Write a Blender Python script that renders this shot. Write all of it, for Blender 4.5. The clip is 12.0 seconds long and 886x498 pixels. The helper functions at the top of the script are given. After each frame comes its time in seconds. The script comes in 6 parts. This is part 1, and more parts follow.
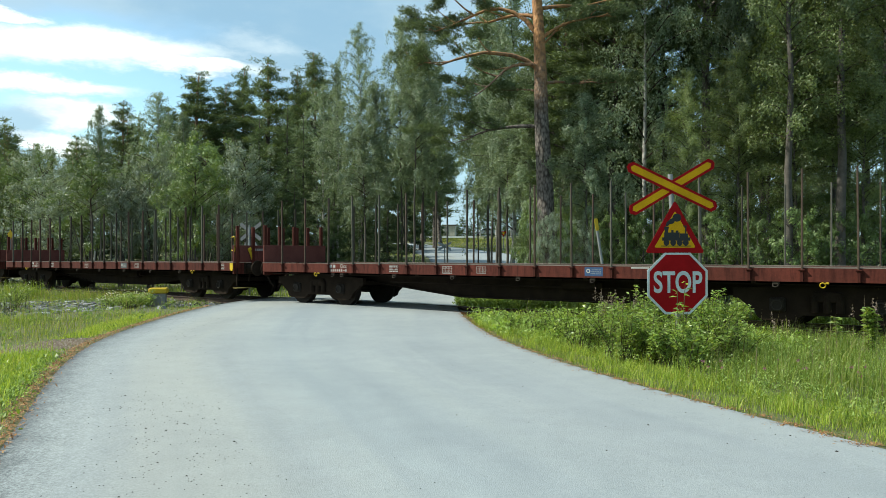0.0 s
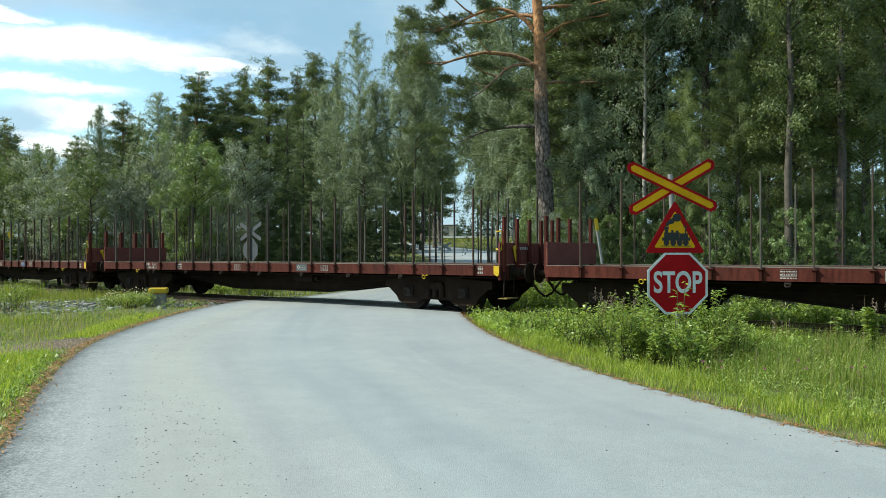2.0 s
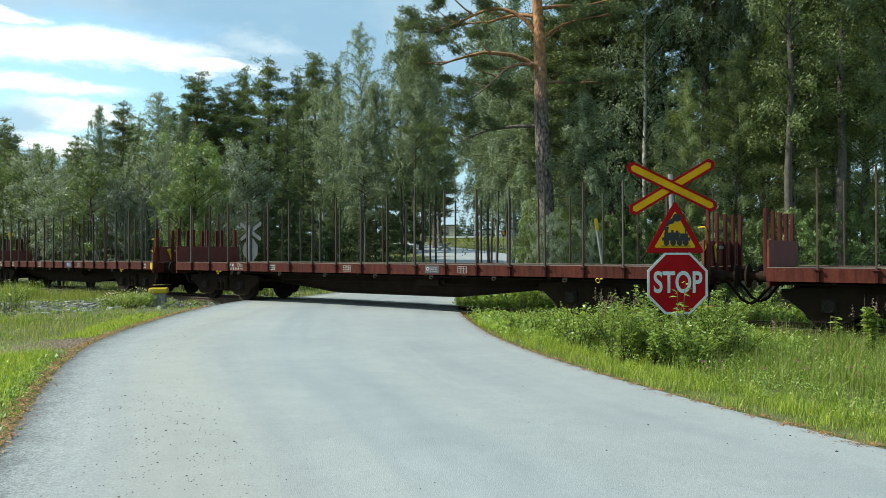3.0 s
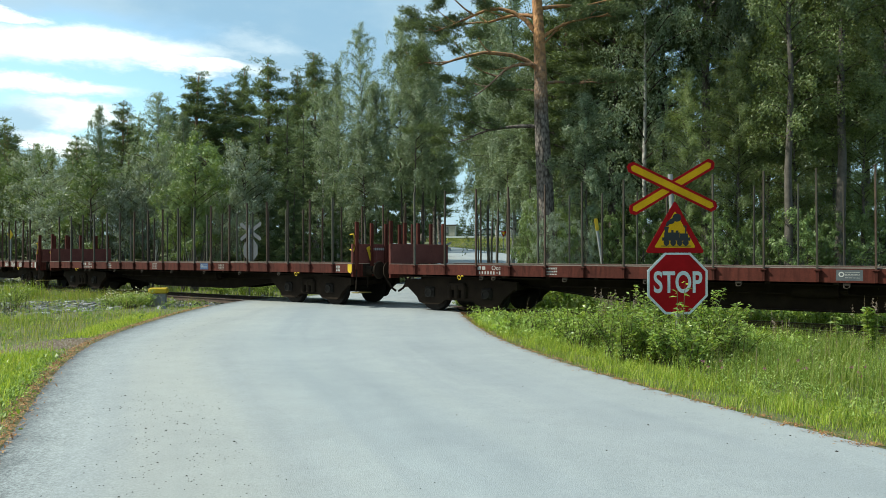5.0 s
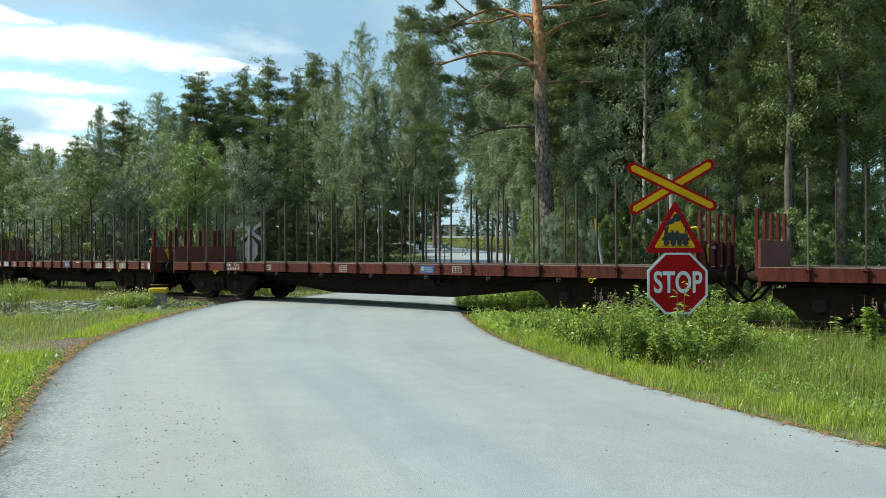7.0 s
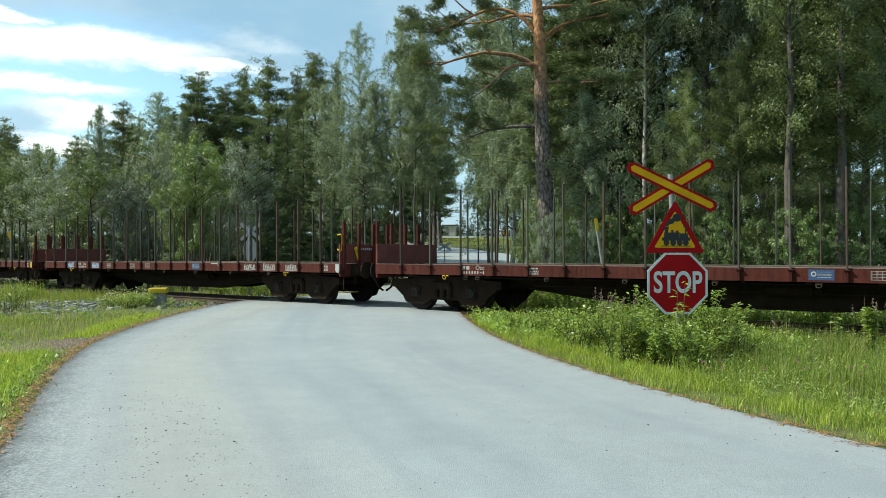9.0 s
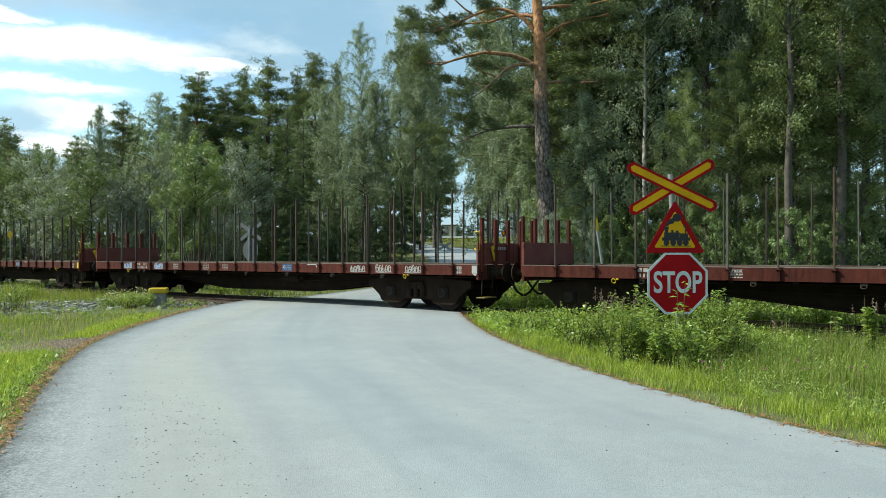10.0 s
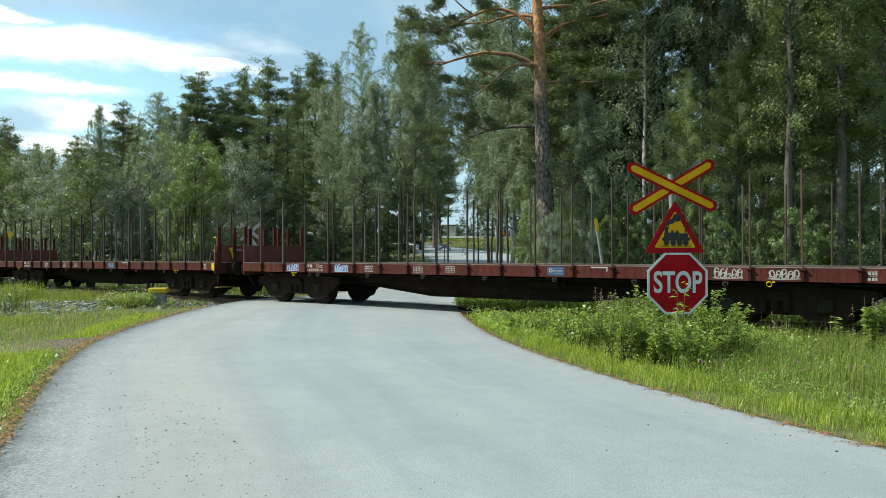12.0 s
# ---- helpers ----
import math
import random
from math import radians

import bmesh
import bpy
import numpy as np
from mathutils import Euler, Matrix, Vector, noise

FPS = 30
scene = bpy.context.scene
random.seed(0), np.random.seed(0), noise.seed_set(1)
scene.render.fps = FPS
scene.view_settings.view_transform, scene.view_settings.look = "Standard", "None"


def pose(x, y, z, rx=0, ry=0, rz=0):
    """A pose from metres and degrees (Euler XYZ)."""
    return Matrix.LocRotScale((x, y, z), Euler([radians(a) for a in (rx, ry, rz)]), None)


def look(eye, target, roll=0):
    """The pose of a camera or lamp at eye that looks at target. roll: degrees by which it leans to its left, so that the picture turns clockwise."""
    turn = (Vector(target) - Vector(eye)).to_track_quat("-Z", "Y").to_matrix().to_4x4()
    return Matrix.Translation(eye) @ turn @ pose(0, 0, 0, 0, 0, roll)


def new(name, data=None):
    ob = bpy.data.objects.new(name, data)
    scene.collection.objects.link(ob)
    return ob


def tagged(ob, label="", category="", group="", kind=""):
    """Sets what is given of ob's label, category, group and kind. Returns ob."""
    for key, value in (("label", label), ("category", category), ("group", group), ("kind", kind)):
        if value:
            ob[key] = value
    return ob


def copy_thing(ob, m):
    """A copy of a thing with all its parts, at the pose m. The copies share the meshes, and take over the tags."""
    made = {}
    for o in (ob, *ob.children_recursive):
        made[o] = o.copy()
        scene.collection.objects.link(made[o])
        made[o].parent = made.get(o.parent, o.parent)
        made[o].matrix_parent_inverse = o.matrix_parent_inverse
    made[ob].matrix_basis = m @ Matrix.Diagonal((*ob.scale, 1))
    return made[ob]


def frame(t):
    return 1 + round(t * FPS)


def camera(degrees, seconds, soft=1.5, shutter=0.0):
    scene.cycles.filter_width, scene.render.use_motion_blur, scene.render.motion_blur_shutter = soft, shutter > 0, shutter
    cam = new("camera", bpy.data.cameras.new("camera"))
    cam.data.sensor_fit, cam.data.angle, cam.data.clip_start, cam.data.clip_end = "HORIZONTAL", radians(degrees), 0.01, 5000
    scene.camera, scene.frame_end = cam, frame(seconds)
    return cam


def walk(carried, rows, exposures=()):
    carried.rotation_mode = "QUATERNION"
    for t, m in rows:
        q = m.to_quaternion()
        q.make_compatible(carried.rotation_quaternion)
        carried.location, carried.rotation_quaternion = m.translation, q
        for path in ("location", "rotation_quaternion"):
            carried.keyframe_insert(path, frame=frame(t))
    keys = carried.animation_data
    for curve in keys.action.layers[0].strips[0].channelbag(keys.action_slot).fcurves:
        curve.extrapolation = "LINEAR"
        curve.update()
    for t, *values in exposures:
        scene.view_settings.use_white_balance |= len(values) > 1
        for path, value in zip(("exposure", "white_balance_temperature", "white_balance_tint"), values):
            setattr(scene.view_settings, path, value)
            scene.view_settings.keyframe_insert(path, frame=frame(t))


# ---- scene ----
cam = camera(60.6, 12.0, soft=0.8)
EYE = 1.478
CAM_POSE = pose(0, 0, EYE, 90.43, 0, 0)
walk(cam, [(0.0, CAM_POSE), (12.0, CAM_POSE)], exposures=[(0.0, 0.58, 6500, 0.0), (12.0, 0.58, 6500, 0.0)])

# ---------------------------------------------------------------- light
SUN_AZ = radians(-90)      # from straight ahead, negative to the left
SUN_EL = radians(42)
SUN_DIR = Vector((math.sin(SUN_AZ) * math.cos(SUN_EL), math.cos(SUN_AZ) * math.cos(SUN_EL), math.sin(SUN_EL)))


def make_world():
    world = bpy.data.worlds.new("sky")
    scene.world = world
    world.use_nodes = True
    nt = world.node_tree
    nt.nodes.clear()
    out = nt.nodes.new("ShaderNodeOutputWorld")
    bg = nt.nodes.new("ShaderNodeBackground")
    sky = nt.nodes.new("ShaderNodeTexSky")
    sky.sky_type = "NISHITA"
    sky.sun_disc = False
    sky.sun_elevation = SUN_EL
    sky.sun_rotation = SUN_AZ
    sky.air_density = 1.0
    sky.dust_density = 0.7
    tc = nt.nodes.new("ShaderNodeTexCoord")

    def streaky(scale, stretch, shift, detail, rough):
        mp = nt.nodes.new("ShaderNodeMapping")
        mp.inputs["Scale"].default_value = (1.0, 1.0, stretch)
        mp.inputs["Location"].default_value = shift
        nz = nt.nodes.new("ShaderNodeTexNoise")
        nz.inputs["Scale"].default_value = scale
        nz.inputs["Detail"].default_value = detail
        nz.inputs["Roughness"].default_value = rough
        nt.links.new(tc.outputs["Generated"], mp.inputs["Vector"])
        nt.links.new(mp.outputs["Vector"], nz.inputs["Vector"])
        return nz

    def calc(op, a, b=None, c=None):
        n = nt.nodes.new("ShaderNodeMath")
        n.operation = op
        for sock, v in zip(n.inputs, (a, b, c)):
            if isinstance(v, (int, float)):
                sock.default_value = v
            elif v is not None:
                nt.links.new(v, sock)
        return n.outputs[0]

    def blend(fac, a, b, kind="MIX"):
        m = nt.nodes.new("ShaderNodeMix")
        m.data_type = "RGBA"
        m.blend_type = kind
        if isinstance(fac, float):
            m.inputs[0].default_value = fac
        else:
            nt.links.new(fac, m.inputs[0])
        for sock, v in ((m.inputs[6], a), (m.inputs[7], b)):
            if isinstance(v, tuple):
                sock.default_value = (*v, 1)
            else:
                nt.links.new(v, sock)
        return m.outputs[2]

    def eased(value, lo, hi):
        n = nt.nodes.new("ShaderNodeMapRange")
        n.interpolation_type = "SMOOTHSTEP"
        n.inputs["From Min"].default_value = lo
        n.inputs["From Max"].default_value = hi
        nt.links.new(value, n.inputs["Value"])
        return n.outputs["Result"]

    sep = nt.nodes.new("ShaderNodeSeparateXYZ")
    nt.links.new(tc.outputs["Generated"], sep.inputs[0])
    frayed = streaky(8.0, 2.6, (0.35, 0.1, 0.62), 9.0, 0.62)
    split = nt.nodes.new("ShaderNodeSeparateXYZ")
    nt.links.new(frayed.outputs["Color"], split.inputs[0])
    px = calc("MULTIPLY_ADD", split.outputs["X"], 0.12, calc("ADD", sep.outputs["X"], -0.06))
    pz = calc("MULTIPLY_ADD", split.outputs["Y"], 0.06, calc("ADD", sep.outputs["Z"], -0.03))
    flat = nt.nodes.new("ShaderNodeCombineXYZ")
    nt.links.new(px, flat.inputs[0])
    nt.links.new(pz, flat.inputs[1])

    def bank(x, z, w, h, turn, soft):
        """A long cloud bank on the sky, its rim frayed."""
        mp = nt.nodes.new("ShaderNodeMapping")
        mp.vector_type = "TEXTURE"
        mp.inputs["Location"].default_value = (x, z, 0)
        mp.inputs["Rotation"].default_value = (0, 0, radians(turn))
        mp.inputs["Scale"].default_value = (w, h, 1)
        nt.links.new(flat.outputs[0], mp.inputs["Vector"])
        ln = nt.nodes.new("ShaderNodeVectorMath")
        ln.operation = "LENGTH"
        nt.links.new(mp.outputs["Vector"], ln.inputs[0])
        return calc("SUBTRACT", 1.0, eased(ln.outputs["Value"], 1.0 - soft, 1.0 + soft))

    white = bank(-0.42, 0.243, 0.14, 0.019, 3, 0.7)
    for args in ((-0.31, 0.231, 0.07, 0.009, -2, 0.8), (-0.47, 0.196, 0.085, 0.009, 0, 0.8), (-0.44, 0.168, 0.05, 0.011, -4, 0.8), (-0.446, 0.136, 0.036, 0.015, 4, 0.35), (-0.415, 0.125, 0.025, 0.010, -14, 0.4), (-0.49, 0.272, 0.045, 0.008, -4, 0.5), (-0.8, 0.25, 0.2, 0.12, 0, 0.6)):
        white = calc("MAXIMUM", white, bank(*args))
    white = calc("MAXIMUM", white, calc("MULTIPLY", bank(-0.24, 0.262, 0.06, 0.012, -8, 0.9), 0.35))
    grey = calc("MAXIMUM", bank(-0.488, 0.152, 0.034, 0.020, 4, 0.5), bank(-0.452, 0.108, 0.035, 0.010, 4, 0.5))
    # elsewhere broken cloud, thicker towards the sun's side of the sky
    broad = streaky(1.7, 6.0, (0.35, 0.1, 0.62), 9.0, 0.52)
    thick = calc("MULTIPLY_ADD", sep.outputs["X"], -0.24, broad.outputs["Fac"])
    high = eased(sep.outputs["Z"], 0.33, 0.5)
    white = calc("MAXIMUM", white, calc("MULTIPLY", eased(thick, 0.52, 0.72), high))
    veil = streaky(2.6, 3.0, (0.2, 0.7, 0.1), 5.0, 0.5)
    veiled = calc("MULTIPLY", eased(calc("MULTIPLY_ADD", sep.outputs["Z"], 1.0, veil.outputs["Fac"]), 0.60, 0.85), 0.85)
    blue = blend(1.0, sky.outputs["Color"], (0.86, 0.97, 0.97), "MULTIPLY")
    # clear bluish air down to the tree line
    low = calc("SUBTRACT", 0.85, calc("MULTIPLY", eased(sep.outputs["Z"], 0.04, 0.2), 0.85))
    blue = blend(low, blue, (2.15, 2.95, 3.75))
    mottle = eased(streaky(4.5, 2.2, (0.9, 0.3, 0.4), 7.0, 0.55).outputs["Fac"], 0.38, 0.66)
    col = blend(veiled, blue, blend(mottle, (1.66, 2.54, 3.46), (2.45, 3.18, 3.85)))
    puff = eased(calc("MULTIPLY_ADD", split.outputs["Z"], 0.7, white), 0.38, 1.25)
    col = blend(puff, col, (5.3, 5.6, 5.8))
    col = blend(calc("MULTIPLY", grey, 0.75), col, (2.3, 3.1, 3.9))
    nt.links.new(col, bg.inputs["Color"])
    bg.inputs["Strength"].default_value = 0.15
    nt.links.new(bg.outputs["Background"], out.inputs["Surface"])


make_world()
sun_data = bpy.data.lights.new("sun", "SUN")
sun_data.energy = 4.55
sun_data.angle = radians(0.6)
sun_data.color = (1.0, 0.94, 0.84)
sun = new("sun", sun_data)
sun.matrix_basis = look(SUN_DIR * 60, (0, 0, 0))


# ---------------------------------------------------------------- materials
def material(name):
    m = bpy.data.materials.new(name)
    m.use_nodes = True
    nt = m.node_tree
    return m, nt, nt.nodes["Principled BSDF"]


def node(nt, kind, **values):
    n = nt.nodes.new(kind)
    for key, value in values.items():
        n.inputs[key.replace("_", " ")].default_value = value
    return n


def ramp(nt, fac, stops):
    r = nt.nodes.new("ShaderNodeValToRGB")
    els = r.color_ramp.elements
    while len(els) < len(stops):
        els.new(0.5)
    for e, (p, c) in zip(els, stops):
        e.position = p
        e.color = (*c, 1)
    nt.links.new(fac, r.inputs["Fac"])
    return r


def mixed(nt, fac, a, b, blend="MIX"):
    m = nt.nodes.new("ShaderNodeMix")
    m.data_type = "RGBA"
    m.blend_type = blend
    if isinstance(fac, float):
        m.inputs[0].default_value = fac
    else:
        nt.links.new(fac, m.inputs[0])
    for sock, v in ((m.inputs[6], a), (m.inputs[7], b)):
        if isinstance(v, tuple):
            sock.default_value = (*v, 1)
        else:
            nt.links.new(v, sock)
    return m.outputs[2]


def grainy(name, stops, scale=4.0, fine=40.0, rough=0.7, metal=0.0, bump=0.2, bump_dist=0.01, stain=None, gloss=0.5):
    """A surface with colour variation at two scales and a fine relief."""
    m, nt, bsdf = material(name)
    tc = nt.nodes.new("ShaderNodeTexCoord")
    co = tc.outputs["Object"]
    n1 = node(nt, "ShaderNodeTexNoise", Scale=scale, Detail=6.0, Roughness=0.6)
    n2 = node(nt, "ShaderNodeTexNoise", Scale=fine, Detail=4.0, Roughness=0.7)
    nt.links.new(co, n1.inputs["Vector"])
    nt.links.new(co, n2.inputs["Vector"])
    r = ramp(nt, n1.outputs["Fac"], stops)
    r2 = ramp(nt, n2.outputs["Fac"], [(0.25, (0.62, 0.62, 0.62)), (0.75, (1.0, 1.0, 1.0))])
    col = mixed(nt, 0.75, r.outputs["Color"], r2.outputs["Color"], "MULTIPLY")
    if stain:
        n3 = node(nt, "ShaderNodeTexNoise", Scale=stain[1], Detail=8.0, Roughness=0.72)
        nt.links.new(co, n3.inputs["Vector"])
        r3 = ramp(nt, n3.outputs["Fac"], [(stain[2], (0, 0, 0)), (stain[2] + 0.12, (1, 1, 1))])
        col = mixed(nt, r3.outputs["Color"], col, stain[0])
    nt.links.new(col, bsdf.inputs["Base Color"])
    bsdf.inputs["Roughness"].default_value = rough
    bsdf.inputs["Metallic"].default_value = metal
    bsdf.inputs["Specular IOR Level"].default_value = gloss
    b = node(nt, "ShaderNodeBump", Strength=bump, Distance=bump_dist)
    nt.links.new(n2.outputs["Fac"], b.inputs["Height"])
    nt.links.new(b.outputs["Normal"], bsdf.inputs["Normal"])
    return m


def leafy(name, stops, translucent=0.35, rough=0.55, gloss=0.35, bright=1.0):
    """Thin leaves: each one its own green, some light passing through."""
    m, nt, bsdf = material(name)
    geo = nt.nodes.new("ShaderNodeNewGeometry")
    r = ramp(nt, geo.outputs["Random Per Island"], stops)
    info = nt.nodes.new("ShaderNodeObjectInfo")
    hsv = nt.nodes.new("ShaderNodeHueSaturation")
    vr = nt.nodes.new("ShaderNodeMapRange")
    vr.inputs["To Min"].default_value = 0.8 * bright
    vr.inputs["To Max"].default_value = 1.2 * bright
    nt.links.new(info.outputs["Random"], vr.inputs["Value"])
    nt.links.new(vr.outputs["Result"], hsv.inputs["Value"])
    nt.links.new(r.outputs["Color"], hsv.inputs["Color"])
    nt.links.new(hsv.outputs["Color"], bsdf.inputs["Base Color"])
    bsdf.inputs["Roughness"].default_value = rough
    bsdf.inputs["Specular IOR Level"].default_value = gloss
    tr = nt.nodes.new("ShaderNodeBsdfTranslucent")
    warm = mixed(nt, 1.0, hsv.outputs["Color"], (1.45, 1.35, 0.6), "MULTIPLY")
    nt.links.new(warm, tr.inputs["Color"])
    ms = nt.nodes.new("ShaderNodeMixShader")
    ms.inputs[0].default_value = translucent
    nt.links.new(bsdf.outputs[0], ms.inputs[1])
    nt.links.new(tr.outputs[0], ms.inputs[2])
    nt.links.new(ms.outputs[0], nt.nodes["Material Output"].inputs["Surface"])
    return m


def stake_material():
    """Weathered stakes: grey steel, old red paint or bare rust, each its own mix."""
    m, nt, bsdf = material("stake_steel")
    info = nt.nodes.new("ShaderNodeObjectInfo")
    own = ramp(nt, info.outputs["Random"], [(0.0, (0.052, 0.046, 0.036)), (0.3, (0.07, 0.05, 0.037)), (0.55, (0.085, 0.054, 0.041)), (0.75, (0.068, 0.066, 0.051)), (1.0, (0.115, 0.108, 0.09))])
    tc = nt.nodes.new("ShaderNodeTexCoord")
    nz = node(nt, "ShaderNodeTexNoise", Scale=7.0, Detail=7.0, Roughness=0.7)
    nt.links.new(tc.outputs["Object"], nz.inputs["Vector"])
    wear = ramp(nt, nz.outputs["Fac"], [(0.35, (0.6, 0.58, 0.55)), (0.6, (1.0, 1.0, 1.0)), (0.75, (1.5, 1.4, 1.3))])
    nt.links.new(mixed(nt, 1.0, own.outputs["Color"], wear.outputs["Color"], "MULTIPLY"), bsdf.inputs["Base Color"])
    bsdf.inputs["Roughness"].default_value = 0.8
    bsdf.inputs["Specular IOR Level"].default_value = 0.2
    return m


def wagon_paint():
    """Old red-brown paint with rust blotches and rain streaks."""
    m, nt, bsdf = material("wagon_red")
    tc = nt.nodes.new("ShaderNodeTexCoord")
    info = nt.nodes.new("ShaderNodeObjectInfo")
    big = node(nt, "ShaderNodeTexNoise", Scale=1.1, Detail=5.0, Roughness=0.6)
    mp = nt.nodes.new("ShaderNodeMapping")
    mp.inputs["Scale"].default_value = (9.0, 9.0, 1.2)
    streak = node(nt, "ShaderNodeTexNoise", Scale=1.0, Detail=6.0, Roughness=0.65)
    fine = node(nt, "ShaderNodeTexNoise", Scale=26.0, Detail=5.0, Roughness=0.7)
    nt.links.new(tc.outputs["Object"], big.inputs["Vector"])
    nt.links.new(tc.outputs["Object"], mp.inputs["Vector"])
    nt.links.new(mp.outputs[0], streak.inputs["Vector"])
    nt.links.new(tc.outputs["Object"], fine.inputs["Vector"])
    a = ramp(nt, big.outputs["Fac"], [(0.3, (0.054, 0.0145, 0.0105)), (0.7, (0.09, 0.0225, 0.0155))])
    b = ramp(nt, streak.outputs["Fac"], [(0.36, (0.55, 0.5, 0.48)), (0.52, (1.0, 1.0, 1.0)), (0.72, (1.18, 1.12, 1.1))])
    c = ramp(nt, fine.outputs["Fac"], [(0.3, (0.75, 0.75, 0.75)), (0.65, (1.08, 1.08, 1.08))])
    col = mixed(nt, 1.0, a.outputs["Color"], b.outputs["Color"], "MULTIPLY")
    col = mixed(nt, 1.0, col, c.outputs["Color"], "MULTIPLY")
    chip = ramp(nt, fine.outputs["Fac"], [(0.72, (0, 0, 0)), (0.76, (1, 1, 1))])
    col = mixed(nt, chip.outputs["Color"], col, (0.16, 0.12, 0.10))
    hsv = nt.nodes.new("ShaderNodeHueSaturation")
    mr = nt.nodes.new("ShaderNodeMapRange")
    mr.inputs["To Min"].default_value = 0.82
    mr.inputs["To Max"].default_value = 1.18
    nt.links.new(info.outputs["Random"], mr.inputs["Value"])
    nt.links.new(mr.outputs["Result"], hsv.inputs["Value"])
    nt.links.new(col, hsv.inputs["Color"])
    nt.links.new(hsv.outputs["Color"], bsdf.inputs["Base Color"])
    bsdf.inputs["Roughness"].default_value = 0.82
    bsdf.inputs["Specular IOR Level"].default_value = 0.15
    bp = node(nt, "ShaderNodeBump", Strength=0.15, Distance=0.004)
    nt.links.new(fine.outputs["Fac"], bp.inputs["Height"])
    nt.links.new(bp.outputs["Normal"], bsdf.inputs["Normal"])
    return m


def plain_paint(name, c, rough=0.5, metal=0.0, gloss=0.3):
    d = tuple(v * 0.72 for v in c)
    return grainy(name, [(0.3, d), (0.7, c)], scale=3.0, fine=60.0, rough=rough, metal=metal, bump=0.08, bump_dist=0.003, gloss=gloss)


def road_material():
    m, nt, bsdf = material("asphalt")
    tc = nt.nodes.new("ShaderNodeTexCoord")
    co = tc.outputs["Object"]
    big = node(nt, "ShaderNodeTexNoise", Scale=0.35, Detail=5.0, Roughness=0.6)
    mid = node(nt, "ShaderNodeTexNoise", Scale=3.0, Detail=6.0, Roughness=0.65)
    fine = node(nt, "ShaderNodeTexNoise", Scale=70.0, Detail=3.0, Roughness=0.75)
    vor = node(nt, "ShaderNodeTexVoronoi", Scale=140.0)
    for n in (big, mid, fine, vor):
        nt.links.new(co, n.inputs["Vector"])
    a = ramp(nt, big.outputs["Fac"], [(0.3, (0.264, 0.288, 0.301)), (0.7, (0.316, 0.340, 0.348))])
    b = ramp(nt, mid.outputs["Fac"], [(0.3, (0.9, 0.9, 0.9)), (0.7, (1.0, 1.0, 1.0))])
    c = ramp(nt, fine.outputs["Fac"], [(0.28, (0.74, 0.74, 0.74)), (0.5, (0.98, 0.98, 0.975)), (0.72, (1.11, 1.11, 1.10))])
    col = mixed(nt, 1.0, a.outputs["Color"], b.outputs["Color"], "MULTIPLY")
    col = mixed(nt, 1.0, col, c.outputs["Color"], "MULTIPLY")
    # long worn streaks that follow the road
    smp = nt.nodes.new("ShaderNodeMapping")
    smp.inputs["Scale"].default_value = (9.0, 14.0, 1.0)
    nt.links.new(tc.outputs["UV"], smp.inputs["Vector"])
    streak = node(nt, "ShaderNodeTexNoise", Scale=1.0, Detail=5.0, Roughness=0.6, Distortion=0.4)
    nt.links.new(smp.outputs[0], streak.inputs["Vector"])
    st = ramp(nt, streak.outputs["Fac"], [(0.3, (0.86, 0.87, 0.89)), (0.5, (0.97, 0.97, 0.97)), (0.7, (1.04, 1.03, 1.0))])
    col = mixed(nt, 1.0, col, st.outputs["Color"], "MULTIPLY")
    uv = nt.nodes.new("ShaderNodeSeparateXYZ")
    nt.links.new(tc.outputs["UV"], uv.inputs[0])
    # darker fresh edge along the margin, worn wheel paths inside
    edge = nt.nodes.new("ShaderNodeMath")
    edge.operation = "ADD"
    wob = nt.nodes.new("ShaderNodeMath")
    wob.operation = "MULTIPLY_ADD"
    wob.inputs[1].default_value = 0.07
    wob.inputs[2].default_value = -0.035
    nt.links.new(mid.outputs["Fac"], wob.inputs[0])
    nt.links.new(uv.outputs["X"], edge.inputs[0])
    nt.links.new(wob.outputs[0], edge.inputs[1])
    e = ramp(nt, edge.outputs[0], [(0.0, (0.34, 0.35, 0.37)), (0.018, (0.5, 0.51, 0.53)), (0.045, (0.78, 0.79, 0.8)), (0.10, (0.97, 0.97, 0.97)), (0.988, (1, 1, 1)), (0.998, (0.8, 0.8, 0.8))])
    col = mixed(nt, 1.0, col, e.outputs["Color"], "MULTIPLY")
    sand = ramp(nt, edge.outputs[0], [(0.10, (1, 1, 1)), (0.17, (1.03, 1.0, 0.955)), (0.25, (1.03, 1.005, 0.965)), (0.33, (1, 1, 1)), (0.45, (0.95, 0.98, 1.01)), (0.7, (0.97, 0.98, 1.0))])
    col = mixed(nt, 1.0, col, sand.outputs["Color"], "MULTIPLY")
    # coarse open grain with pale chips near the margin
    coarse = node(nt, "ShaderNodeTexNoise", Scale=45.0, Detail=2.0, Roughness=0.8)
    nt.links.new(co, coarse.inputs["Vector"])
    chips = ramp(nt, coarse.outputs["Fac"], [(0.36, (0.45, 0.46, 0.47)), (0.5, (1.0, 1.0, 1.0)), (0.64, (1.5, 1.5, 1.48))])
    rough_edge = ramp(nt, edge.outputs[0], [(0.03, (0.85, 0.85, 0.85)), (0.09, (0.3, 0.3, 0.3)), (0.2, (0.06, 0.06, 0.06))])
    grained = mixed(nt, 1.0, col, chips.outputs["Color"], "MULTIPLY")
    col = mixed(nt, rough_edge.outputs["Color"], col, grained)
    nt.links.new(col, bsdf.inputs["Base Color"])
